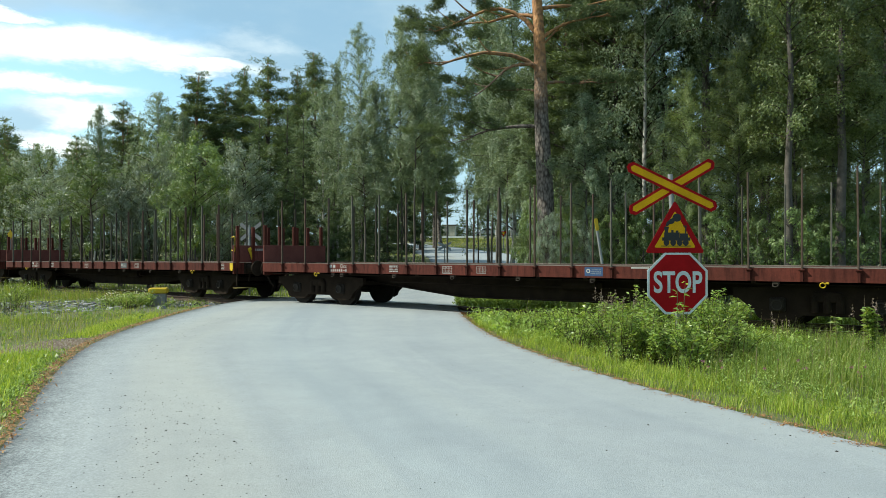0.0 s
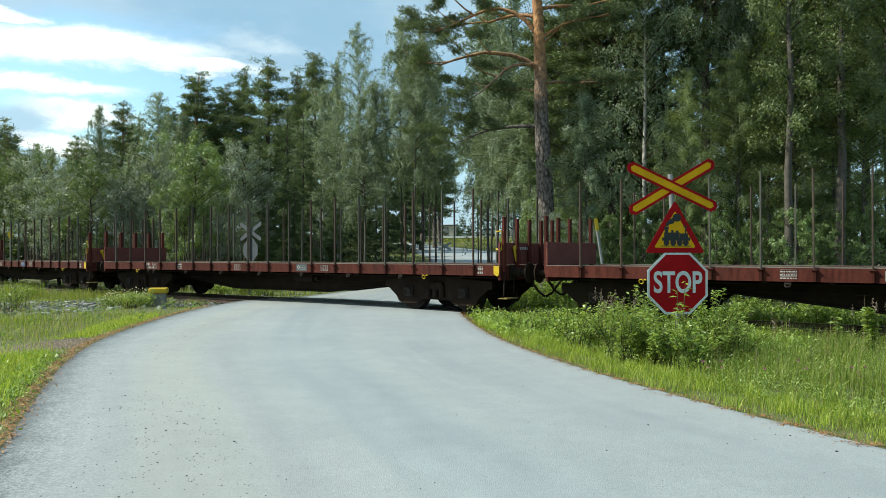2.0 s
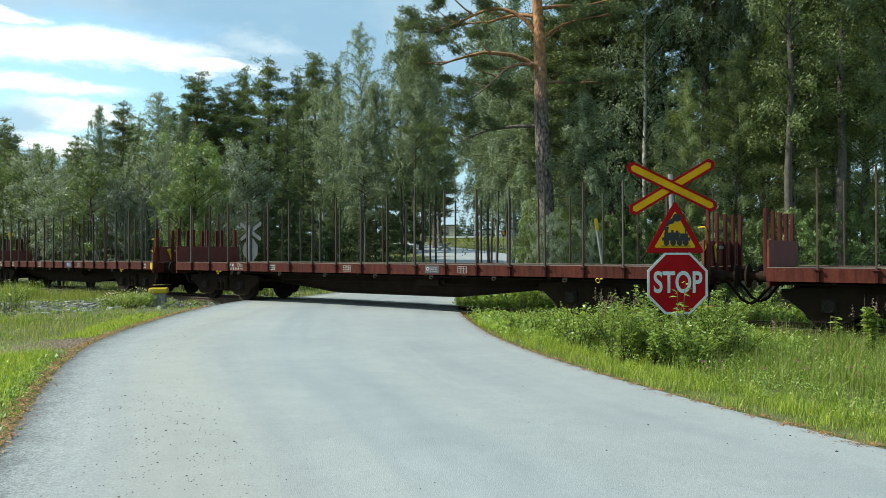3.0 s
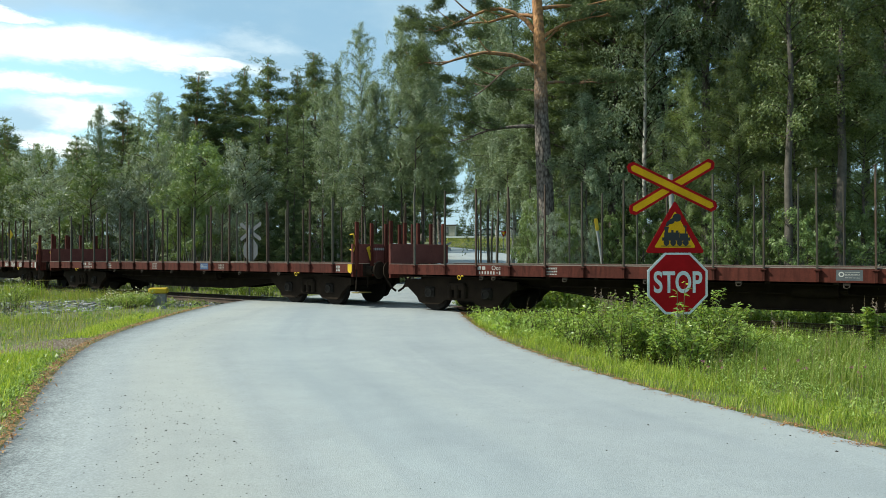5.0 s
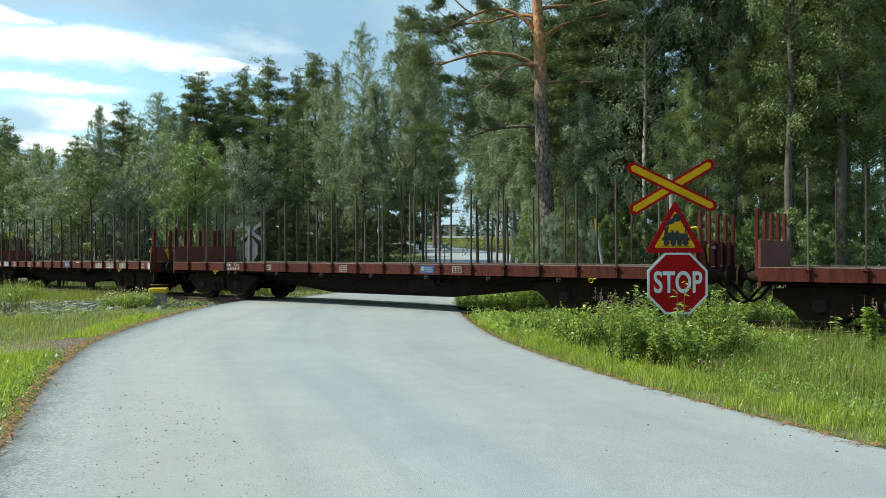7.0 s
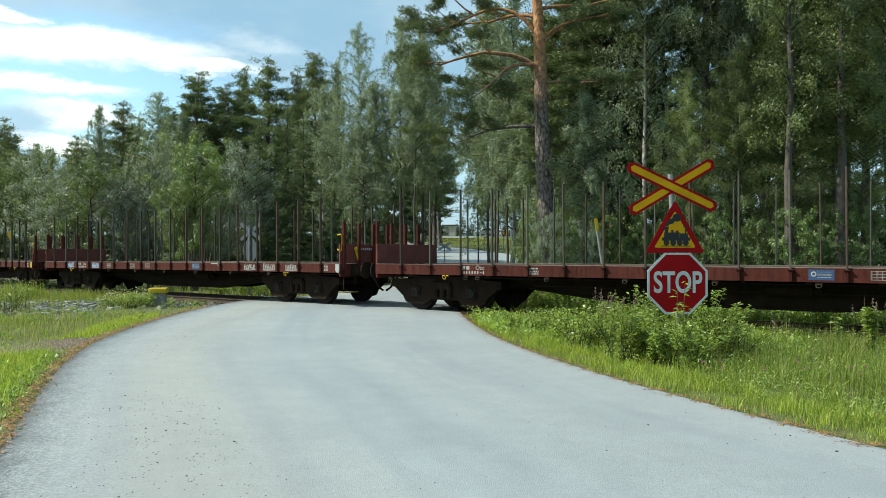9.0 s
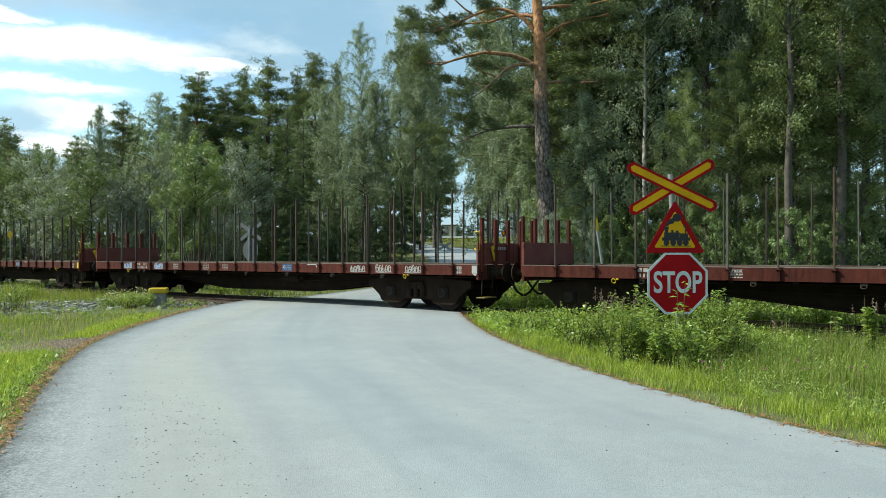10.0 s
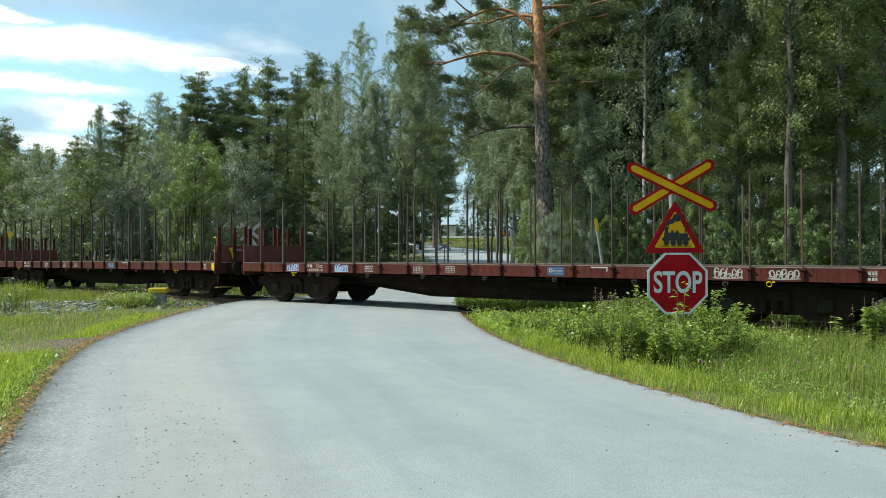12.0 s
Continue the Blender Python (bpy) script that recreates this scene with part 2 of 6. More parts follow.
    bsdf.inputs["Roughness"].default_value = 0.72
    bsdf.inputs["Specular IOR Level"].default_value = 0.35
    bp = node(nt, "ShaderNodeBump", Strength=0.35, Distance=0.006)
    nt.links.new(vor.outputs["Distance"], bp.inputs["Height"])
    nt.links.new(bp.outputs["Normal"], bsdf.inputs["Normal"])
    return m


M_ROAD = road_material()
M_SOIL = grainy("soil", [(0.3, (0.07, 0.075, 0.03)), (0.55, (0.11, 0.12, 0.04)), (0.75, (0.16, 0.13, 0.08))], scale=0.5, fine=14.0, rough=0.95, bump=0.7, bump_dist=0.04)
M_RAIL = grainy("rail_steel", [(0.3, (0.05, 0.03, 0.022)), (0.7, (0.09, 0.055, 0.04))], scale=4, fine=50, rough=0.7, metal=0.2)
M_RAILTOP = grainy("polished_rail", [(0.3, (0.3, 0.3, 0.3)), (0.7, (0.45, 0.45, 0.45))], scale=2, fine=50, rough=0.3, metal=0.9)
M_SLEEPER = grainy("old_timber", [(0.3, (0.06, 0.05, 0.04)), (0.7, (0.15, 0.13, 0.11))], scale=3, fine=30, rough=0.9)
M_RED = wagon_paint()
M_BLACK = grainy("underframe_grime", [(0.3, (0.013, 0.009, 0.0065)), (0.7, (0.03, 0.021, 0.0145))], scale=2.5, fine=30, rough=0.9, gloss=0.1, bump=0.3)
M_WHEEL = grainy("wheel_steel", [(0.3, (0.012, 0.010, 0.008)), (0.7, (0.028, 0.022, 0.018))], scale=3, fine=30, rough=0.8, gloss=0.2)
M_DECK = grainy("deck_planks", [(0.3, (0.07, 0.055, 0.045)), (0.7, (0.13, 0.105, 0.085))], scale=2.0, fine=26, rough=0.95, gloss=0.1)
M_EDGE = plain_paint("bare_deck_edge", (0.22, 0.19, 0.165), 0.8)
M_WORN = plain_paint("dusty_casting", (0.052, 0.043, 0.036), 0.9, gloss=0.1)
M_STAKE = stake_material()
M_YELLOW = plain_paint("yellow_paint", (0.62, 0.42, 0.02), 0.5)
M_WHITE = plain_paint("white_paint", (0.40, 0.40, 0.385), 0.85)
M_DUST = plain_paint("dusty_steel", (0.034, 0.028, 0.023), 0.85)
M_STEP = plain_paint("worn_yellow_tread", (0.22, 0.17, 0.05), 0.8)
M_BLUE = plain_paint("blue_paint", (0.032, 0.075, 0.175), 0.7)
M_GALV = grainy("galvanised_steel", [(0.3, (0.20, 0.21, 0.21)), (0.7, (0.32, 0.33, 0.33))], scale=5, fine=60, rough=0.55, metal=0.35)
M_SIGNBACK = grainy("sign_back_grey", [(0.3, (0.06, 0.07, 0.08)), (0.7, (0.09, 0.10, 0.11))], scale=4, fine=60, rough=0.7, gloss=0.2)
M_SRED = plain_paint("sign_red", (0.35, 0.008, 0.011), 0.5, gloss=0.05)
M_SYEL = plain_paint("sign_yellow", (0.72, 0.39, 0.010), 0.5, gloss=0.08)
M_SWHITE = plain_paint("sign_white", (0.66, 0.70, 0.69), 0.5)
M_SBLACK = plain_paint("sign_black", (0.02, 0.02, 0.02), 0.4)
M_CONCRETE = grainy("concrete", [(0.3, (0.17, 0.17, 0.165)), (0.7, (0.27, 0.27, 0.26))], scale=5, fine=50, rough=0.9)
M_BIRCHBARK = grainy("birch_bark", [(0.35, (0.10, 0.09, 0.08)), (0.5, (0.42, 0.40, 0.37)), (0.7, (0.55, 0.53, 0.5))], scale=5, fine=25, rough=0.85)
M_GREYBARK = grainy("grey_bark", [(0.3, (0.05, 0.043, 0.036)), (0.7, (0.115, 0.10, 0.085))], scale=5, fine=25, rough=0.9, bump=0.6, bump_dist=0.02)
M_BIRCH = leafy("birch_leaf", [(0.0, (0.108, 0.152, 0.085)), (0.5, (0.135, 0.184, 0.107)), (0.85, (0.17, 0.217, 0.137)), (1.0, (0.26, 0.31, 0.23))], 0.28, rough=0.48, gloss=0.42, bright=1.08)
M_WILLOW = leafy("willow_leaf", [(0.0, (0.125, 0.165, 0.118)), (0.5, (0.158, 0.20, 0.148)), (0.8, (0.19, 0.235, 0.18)), (1.0, (0.28, 0.32, 0.27))], 0.26, rough=0.55, gloss=0.42, bright=1.06)
M_TWIG = grainy("dark_twig", [(0.3, (0.035, 0.026, 0.02)), (0.7, (0.08, 0.06, 0.048))], scale=5, fine=25, rough=0.9, gloss=0.1)
M_ALDER = leafy("alder_leaf", [(0.0, (0.09, 0.14, 0.044)), (0.5, (0.115, 0.17, 0.055)), (1.0, (0.16, 0.22, 0.08))], 0.32, rough=0.48, gloss=0.45, bright=1.03)
M_ASPEN = leafy("aspen_leaf", [(0.0, (0.088, 0.128, 0.038)), (0.5, (0.138, 0.188, 0.062)), (1.0, (0.225, 0.28, 0.115))], 0.40, rough=0.45, gloss=0.5, bright=0.83)
M_NEEDLE = leafy("pine_needle", [(0.0, (0.05, 0.074, 0.034)), (0.5, (0.082, 0.115, 0.052)), (1.0, (0.125, 0.16, 0.075))], 0.28, rough=0.6, bright=1.15)
M_SPRUCE = leafy("spruce_needle", [(0.0, (0.042, 0.066, 0.03)), (0.5, (0.068, 0.1, 0.044)), (1.0, (0.1, 0.138, 0.06))], 0.25, rough=0.6, bright=1.05)
M_GRASS = leafy("grass_blade", [(0.0, (0.072, 0.122, 0.02)), (0.5, (0.142, 0.21, 0.032)), (0.9, (0.215, 0.27, 0.055)), (1.0, (0.32, 0.29, 0.13))], 0.45, rough=0.6)
M_LAWN = leafy("sunny_short_grass", [(0.0, (0.10, 0.165, 0.02)), (0.5, (0.205, 0.285, 0.036)), (0.9, (0.33, 0.39, 0.065)), (1.0, (0.40, 0.36, 0.16))], 0.42, rough=0.6, bright=1.06)
M_CLOVER = leafy("clover_leaf", [(0.0, (0.10, 0.18, 0.03)), (0.5, (0.21, 0.33, 0.05)), (1.0, (0.36, 0.47, 0.13))], 0.3, rough=0.6, gloss=0.25)
M_MEADOW = leafy("dry_meadow_grass", [(0.0, (0.10, 0.15, 0.03)), (0.5, (0.18, 0.22, 0.055)), (1.0, (0.32, 0.28, 0.11))], 0.4, rough=0.7)
M_WEED = leafy("weed_leaf", [(0.0, (0.11, 0.185, 0.032)), (0.5, (0.19, 0.28, 0.058)), (1.0, (0.32, 0.40, 0.13))], 0.42, rough=0.4, gloss=0.5, bright=1.1)
M_SEED = leafy("dry_seed_head", [(0.0, (0.20, 0.16, 0.09)), (1.0, (0.34, 0.28, 0.18))], 0.3)
M_PLUME = leafy("seed_plume", [(0.0, (0.13, 0.095, 0.08)), (0.6, (0.20, 0.155, 0.13)), (1.0, (0.30, 0.25, 0.20))], 0.2)
M_CLOVERHEAD = leafy("clover_bloom", [(0.0, (0.28, 0.08, 0.18)), (1.0, (0.45, 0.18, 0.32))], 0.3)
M_PALEBLUE = plain_paint("pale_blue_spray", (0.35, 0.5, 0.72), 0.7)
M_SIGNPALE = grainy("pale_sign_back", [(0.3, (0.28, 0.32, 0.35)), (0.7, (0.36, 0.40, 0.43))], scale=4, fine=60, rough=0.6, gloss=0.2)


# ---------------------------------------------------------------- building blocks
def link_part(name, mesh, mats, parent=None, label=""):
    ob = new(name, mesh)
    for m in mats if isinstance(mats, (list, tuple)) else [mats]:
        mesh.materials.append(m)
    if parent is not None:
        ob.parent = parent
    if label:
        ob["label"] = label
    return ob


def part(name, bm, mats, parent=None, label="", smooth=False):
    """Links a bmesh as one mesh object under a thing or a part."""
    bmesh.ops.recalc_face_normals(bm, faces=bm.faces)
    mesh = bpy.data.meshes.new(name)
    bm.to_mesh(mesh)
    bm.free()
    if smooth:
        mesh.polygons.foreach_set("use_smooth", [True] * len(mesh.polygons))
    return link_part(name, mesh, mats, parent, label)


def share(name, ob, parent, m):
    """Another piece on the mesh of ob."""
    o = new(name, ob.data)
    o.parent = parent
    o.matrix_basis = m
    return o


def empty(name, m, label="", category="", group="", kind=""):
    ob = new(name)
    ob.empty_display_size = 0.2
    ob.matrix_basis = m
    return tagged(ob, label, category, group, kind)


def box(bm, c, s, bevel=0.0, mat=0, rot=None):
    r = bmesh.ops.create_cube(bm, size=1.0)
    vs = r["verts"]
    m = Matrix.Translation(c) @ (rot or Matrix()) @ Matrix.Diagonal((*s, 1))
    bmesh.ops.transform(bm, matrix=m, verts=vs)
    fs = {f for v in vs for f in v.link_faces}
    for f in fs:
        f.material_index = mat
    if bevel:
        es = {e for v in vs for e in v.link_edges}
        bmesh.ops.bevel(bm, geom=list(es), offset=bevel, segments=1, affect="EDGES", profile=0.6)


def cylinder(bm, a, b, r1, r2=None, seg=16, mat=0):
    a, b = Vector(a), Vector(b)
    d = b - a
    m = Matrix.Translation((a + b) / 2) @ d.to_track_quat("Z", "Y").to_matrix().to_4x4()
    r = bmesh.ops.create_cone(bm, cap_ends=True, segments=seg, radius1=r1, radius2=r1 if r2 is None else r2, depth=d.length, matrix=m)
    for f in {f for v in r["verts"] for f in v.link_faces}:
        f.material_index = mat


def prism(bm, pts, axis, lo, hi, mat=0):
    """A polygon drawn in two axes and carried along the third one."""
    def at(p, w):
        return {"x": (w, p[0], p[1]), "y": (p[0], w, p[1]), "z": (p[0], p[1], w)}[axis]
    a = [bm.verts.new(at(p, lo)) for p in pts]
    b = [bm.verts.new(at(p, hi)) for p in pts]
    n = len(pts)
    fs = [bm.faces.new(a), bm.faces.new(b[::-1])]
    for i in range(n):
        fs.append(bm.faces.new((a[i], a[(i + 1) % n], b[(i + 1) % n], b[i])))
    for f in fs:
        f.material_index = mat


def pipe(bm, pts, r, seg=8, mat=0, r_end=None):
    """A bent rod through points."""
    pts = [Vector(p) for p in pts]
    rings = []
    for i, p in enumerate(pts):
        t = (pts[min(i + 1, len(pts) - 1)] - pts[max(i - 1, 0)]).normalized()
        q = t.to_track_quat("Z", "Y").to_matrix()
        rr = r if r_end is None else r + (r_end - r) * i / (len(pts) - 1)
        rings.append([bm.verts.new(p + q @ Vector((math.cos(k * 2 * math.pi / seg) * rr, math.sin(k * 2 * math.pi / seg) * rr, 0))) for k in range(seg)])
    fs = []
    for a, b in zip(rings, rings[1:]):
        for k in range(seg):
            fs.append(bm.faces.new((a[k], a[(k + 1) % seg], b[(k + 1) % seg], b[k])))
    fs += [bm.faces.new(rings[0]), bm.faces.new(rings[-1][::-1])]
    for f in fs:
        f.material_index = mat
        f.smooth = True


def raw_mesh(name, verts, faces, uvs=None):
    mesh = bpy.data.meshes.new(name)
    mesh.from_pydata([tuple(v) for v in verts], [], [tuple(f) for f in faces])
    mesh.update()
    return mesh


def quad_mesh(name, verts, k):
    """Verts in runs of k: one face for each run."""
    verts = np.asarray(verts, dtype=np.float32).reshape(-1, 3)
    n = len(verts) // k
    mesh = bpy.data.meshes.new(name)
    mesh.vertices.add(len(verts))
    mesh.vertices.foreach_set("co", verts.ravel())
    mesh.loops.add(n * k)
    mesh.loops.foreach_set("vertex_index", np.arange(n * k, dtype=np.int32))
    mesh.polygons.add(n)
    mesh.polygons.foreach_set("loop_start", np.arange(0, n * k, k, dtype=np.int32))
    mesh.update(calc_edges=True)
    return mesh


def blade_mesh(name, verts):
    """Five verts a blade: a strip of a quad and a pointed end."""
    verts = np.asarray(verts, dtype=np.float32).reshape(-1, 3)
    n = len(verts) // 5
    mesh = bpy.data.meshes.new(name)
    mesh.vertices.add(len(verts))
    mesh.vertices.foreach_set("co", verts.ravel())
    loops = (np.arange(n, dtype=np.int32)[:, None] * 5 + np.array([0, 1, 2, 4, 4, 2, 3], dtype=np.int32)).ravel()
    mesh.loops.add(len(loops))
    mesh.loops.foreach_set("vertex_index", loops)
    mesh.polygons.add(2 * n)
    mesh.polygons.foreach_set("loop_start", (np.arange(n, dtype=np.int32)[:, None] * 7 + np.array([0, 4], dtype=np.int32)).ravel())
    mesh.update(calc_edges=True)
    return mesh


# ---------------------------------------------------------------- lie of the land
TRACK_TURN = -36.05
TD = Vector((0.80855, -0.58843, 0))       # along the track, the way the train goes
TN = Vector((0.58843, 0.80855, 0))        # across the track, away from the camera
TRACK_Q = 17.16                           # middle of the track


def on_track(s, q, z=0.0):
    return TD * s + TN * q + Vector((0, 0, z))


def bend(s):
    """Past the crossing the line curves gently away and dips: offset, fall and slope at s."""
    d = min(max(0.0, -(s + 17.0)), 70.0)
    return 0.0028 * d * d, -min(0.06, 0.0002 * d * d), -0.0056 * d


def track_pose(s):
    off, fall, slope = bend(s)
    return pose(*on_track(s, TRACK_Q + off, fall), 0, 0, TRACK_TURN + math.degrees(math.atan(slope)))


def smooth01(a, b, v):
    t = min(1.0, max(0.0, (v - a) / (b - a)))
    return t * t * (3 - 2 * t)


# centre line and half width of the road: x, y, half width
ROAD_LEFT = [(-1.2, -6.0), (-1.6, 0.0), (-2.4, 2.9), (-3.25, 5.57), (-3.74, 6.63), (-4.52, 8.51), (-5.16, 10.2), (-5.76, 11.95), (-6.12, 13.5), (-6.51, 16.4), (-6.82, 20.2), (-6.75, 24.5), (-5.5, 28.5), (-3.0, 38.0), (-0.6, 52.0), (-1.3, 66.0), (-4.0, 80.0), (-9.0, 93.0), (-20.0, 106.0), (-38.0, 114.0)]
ROAD_RIGHT = [(8.5, -6.0), (5.6, 0.0), (4.6, 3.0), (3.43, 5.9), (3.22, 6.2), (2.95, 6.94), (2.6, 7.66), (2.24, 8.62), (1.94, 9.49), (1.55, 11.02), (1.04, 12.96), (0.66, 16.0), (0.42, 20.04), (0.42, 25.0), (0.55, 30.0), (3.1, 42.0), (7.4, 56.0), (7.0, 68.0), (3.2, 82.0), (-2.6, 97.0), (-16.0, 113.0), (-36.0, 121.0)]


def resample(pts, n):
    p = np.array(pts)
    d = np.r_[0, np.cumsum(np.hypot(*np.diff(p, axis=0).T))]
    u = np.linspace(0, d[-1], 400)
    x, y = np.interp(u, d, p[:, 0]), np.interp(u, d, p[:, 1])
    k = np.ones(9) / 9
    for _ in range(2):
        x[4:-4], y[4:-4] = np.convolve(x, k, "valid"), np.convolve(y, k, "valid")
    i = np.linspace(0, 1, n) * 399
    return np.interp(i, np.arange(400), x), np.interp(i, np.arange(400), y)


def level(x, y):
    """Height of the open ground, without the road bed."""
    z = 0.0
    if y > 40:
        z += 0.05 * (min(y, 150) - 40) * smooth01(40, 62, y) + 0.006 * max(0, y - 150)
    q = TN.x * x + TN.y * y
    # the road falls away a little beyond the rails
    z -= 0.11 * smooth01(TRACK_Q + 0.9, TRACK_Q + 2.6, q) * (1 - smooth01(24, 36, q))
    return z


def by_y(pts):
    p = np.array(pts)
    keep = p[:, 1] < 100
    return p[keep]


RL, RR = by_y(ROAD_LEFT), by_y(ROAD_RIGHT)


def off_road(x, y):
    """Metres from the nearer road margin, negative on the road."""
    xl, xr = np.interp(y, RL[:, 1], RL[:, 0]), np.interp(y, RR[:, 1], RR[:, 0])
    return max(xl - x, x - xr) * 0.85


def ground_z(x, y):
    z = level(x, y)
    if -8 < y < 100:
        o = off_road(x, y)
        z -= 0.042 + 0.06 * smooth01(0.4, 1.3, o) + 0.10 * smooth01(1.5, 5.0, o) * (1 - smooth01(25, 45, y))
    else:
        z -= 0.2
    q = TN.x * x + TN.y * y
    bed = smooth01(4.2, 2.4, abs(q - TRACK_Q)) if abs(q - TRACK_Q) < 4.2 else 0.0
    if bed > 0 and -8 < y < 100 and off_road(x, y) > 0.1:
        z += (-0.19 - z) * bed
    z += 0.05 * noise.noise(Vector((x * 0.35, y * 0.35, 0))) * smooth01(0.3, 3.0, off_road(x, y) if -8 < y < 100 else 3.0) * (1 - 0.7 * bed)
    return z


def make_ground():
    def axis(fine_lo, fine_hi, step, lo, hi, grow):
        a = list(np.arange(fine_lo, fine_hi + step / 2, step))
        s = step
        while a[-1] < hi:
            s *= grow
            a.append(a[-1] + s)
        s = step
        while a[0] > lo:
            s *= grow
            a.insert(0, a[0] - s)
        return a
    xs = axis(-24, 16, 0.4, -1500, 1500, 1.16)
    ys = axis(2, 44, 0.4, -300, 3000, 1.16)
    verts = [(x, y, ground_z(x, y)) for y in ys for x in xs]
    nx = len(xs)
    faces = [(j * nx + i, j * nx + i + 1, (j + 1) * nx + i + 1, (j + 1) * nx + i) for j in range(len(ys) - 1) for i in range(nx - 1)]
    mesh = raw_mesh("ground", verts, faces)
    mesh.polygons.foreach_set("use_smooth", [True] * len(mesh.polygons))
    g = link_part("ground", mesh, [M_SOIL])
    tagged(g, "grassy earth beside the road and railway", "ground", kind="structure")


def make_road():
    n = 150
    lx, ly = resample(ROAD_LEFT, n)
    rx, ry = resample(ROAD_RIGHT, n)
    cols = 16
    verts, faces, uv = [], [], []
    for i in range(n):
        for j in range(cols + 1):
            u = (0.0, 0.002, *[k / (cols - 2) for k in range(1, cols - 2)], 0.998, 1.0)[j]
            wob = 0.05 * noise.noise(Vector((i * 0.7, u * 3, 5))) if j in (0, cols) else 0.0
            x, y = lx[i] + (rx[i] - lx[i]) * u + wob, ly[i] + (ry[i] - ly[i]) * u
            edge = -0.07 if j in (0, cols) else 0.0
            verts.append((x, y, level(x, y) + 0.03 * (1 - (2 * u - 1) ** 2) - 0.028 + edge + 0.01))
            uv.append((u, i / n))
    for i in range(n - 1):
        for j in range(1, cols - 1):
            a = i * (cols + 1) + j
            faces.append((a, a + 1, a + cols + 2, a + cols + 1))
    # the broken edge of the asphalt, with its own vertices so that it stays crisp
    for j in (0, cols - 1):
        first = len(verts)
        for i in range(n):
            for k in (j, j + 1):
                verts.append(verts[i * (cols + 1) + k])
                uv.append(uv[i * (cols + 1) + k])
        for i in range(n - 1):
            a = first + 2 * i
            faces.append((a, a + 1, a + 3, a + 2))
    mesh = raw_mesh("road", verts, faces)
    layer = mesh.uv_layers.new(name="UVMap")
    idx = np.empty(len(mesh.loops), dtype=np.int32)
    mesh.loops.foreach_get("vertex_index", idx)
    layer.data.foreach_set("uv", np.array(uv, dtype=np.float32)[idx].ravel())
    mesh.polygons.foreach_set("use_smooth", [k < (n - 1) * (cols - 2) for k in range(len(mesh.polygons))])
    road = link_part("road", mesh, [M_ROAD])
    tagged(road, "pale grey worn asphalt road bending over the level crossing", "road", kind="structure")


def make_side_road():
    """The road that runs across behind the meadow bank."""
    verts, faces = [], []
    n = 40
    for i in range(n):
        x = -46 + i * 1.32
        y = 128 + 0.004 * (x + 20) ** 2 * 0.3
        for k, w in enumerate((-3.2, 0, 3.2)):
            verts.append((x, y + w, level(x, y + w) + 0.05 + (0.04 if k == 1 else 0)))
    for i in range(n - 1):
        for k in range(2):
            a = i * 3 + k
            faces.append((a, a + 1, a + 4, a + 3))
    mesh = raw_mesh("side_road", verts, faces)
    layer = mesh.uv_layers.new(name="UVMap")
    layer.data.foreach_set("uv", np.full(2 * len(mesh.loops), 0.5, dtype=np.float32))
    tagged(link_part("side_road", mesh, [M_ROAD]), "pale asphalt side road beyond the meadow bank", "road", kind="structure")


def make_track():
    """Ballast bed, sleepers and the two rails."""
    profile = [(-0.075, -0.155), (0.075, -0.155), (0.075, -0.143), (0.012, -0.128), (0.009, -0.045), (0.035, -0.034), (0.035, -0.006), (0.028, 0.0), (-0.028, 0.0), (-0.035, -0.006), (-0.035, -0.034), (-0.009, -0.045), (-0.012, -0.128), (-0.075, -0.143)]
    for side in (-0.79, 0.79):
        bm = bmesh.new()
        rings = []
        for i in range(86):
            tm = track_pose(-130 + 2.0 * i)
            rings.append([bm.verts.new(tm @ Vector((0, side + a, b))) for a, b in profile])
        for u, v in zip(rings, rings[1:]):
            for j in range(len(profile)):
                j2 = (j + 1) % len(profile)
                bm.faces.new((u[j], v[j], v[j2], u[j2]))
        bm.faces.new(rings[0])
        bm.faces.new(rings[-1][::-1])
        bmesh.ops.recalc_face_normals(bm, faces=bm.faces)
        for f in bm.faces:
            c = f.calc_center_median()
            if f.normal.z > 0.9 and c.z > bend(c.dot(TD))[1] - 0.005:
                f.material_index = 1
        r = part("rail", bm, [M_RAIL, M_RAILTOP])
        tagged(r, "rusty steel rail with a polished top", "rail", "rails of the track")
    bm = bmesh.new()
    box(bm, (0, 0, -0.19), (0.24, 2.7, 0.12), 0.015)
    first = part("sleeper", bm, M_SLEEPER)
    first.matrix_basis = track_pose(14.4)
    tagged(first, "weathered timber railway sleeper in gravel", "sleeper", "sleepers of the track")
    rng = random.Random(3)
    for i in range(1, 140):
        s = 14.4 - i * 0.61
        p = on_track(s, TRACK_Q)
        if off_road(p.x, p.y) > 0.6 and (p.x < 14):
            copy_thing(first, track_pose(s) @ pose(0, rng.uniform(-0.04, 0.04), rng.uniform(-0.008, 0.008), 0, 0, rng.uniform(-0.8, 0.8)))


def gravel_spot(x, y):
    """Bare stony patches in the grass left of the road."""
    return ((x + 12.8) / 5.8) ** 2 + ((y - 22.9) / 4.9) ** 2 < 0.85 + 0.9 * noise.noise(Vector((x * 0.5, y * 0.5, 21)))


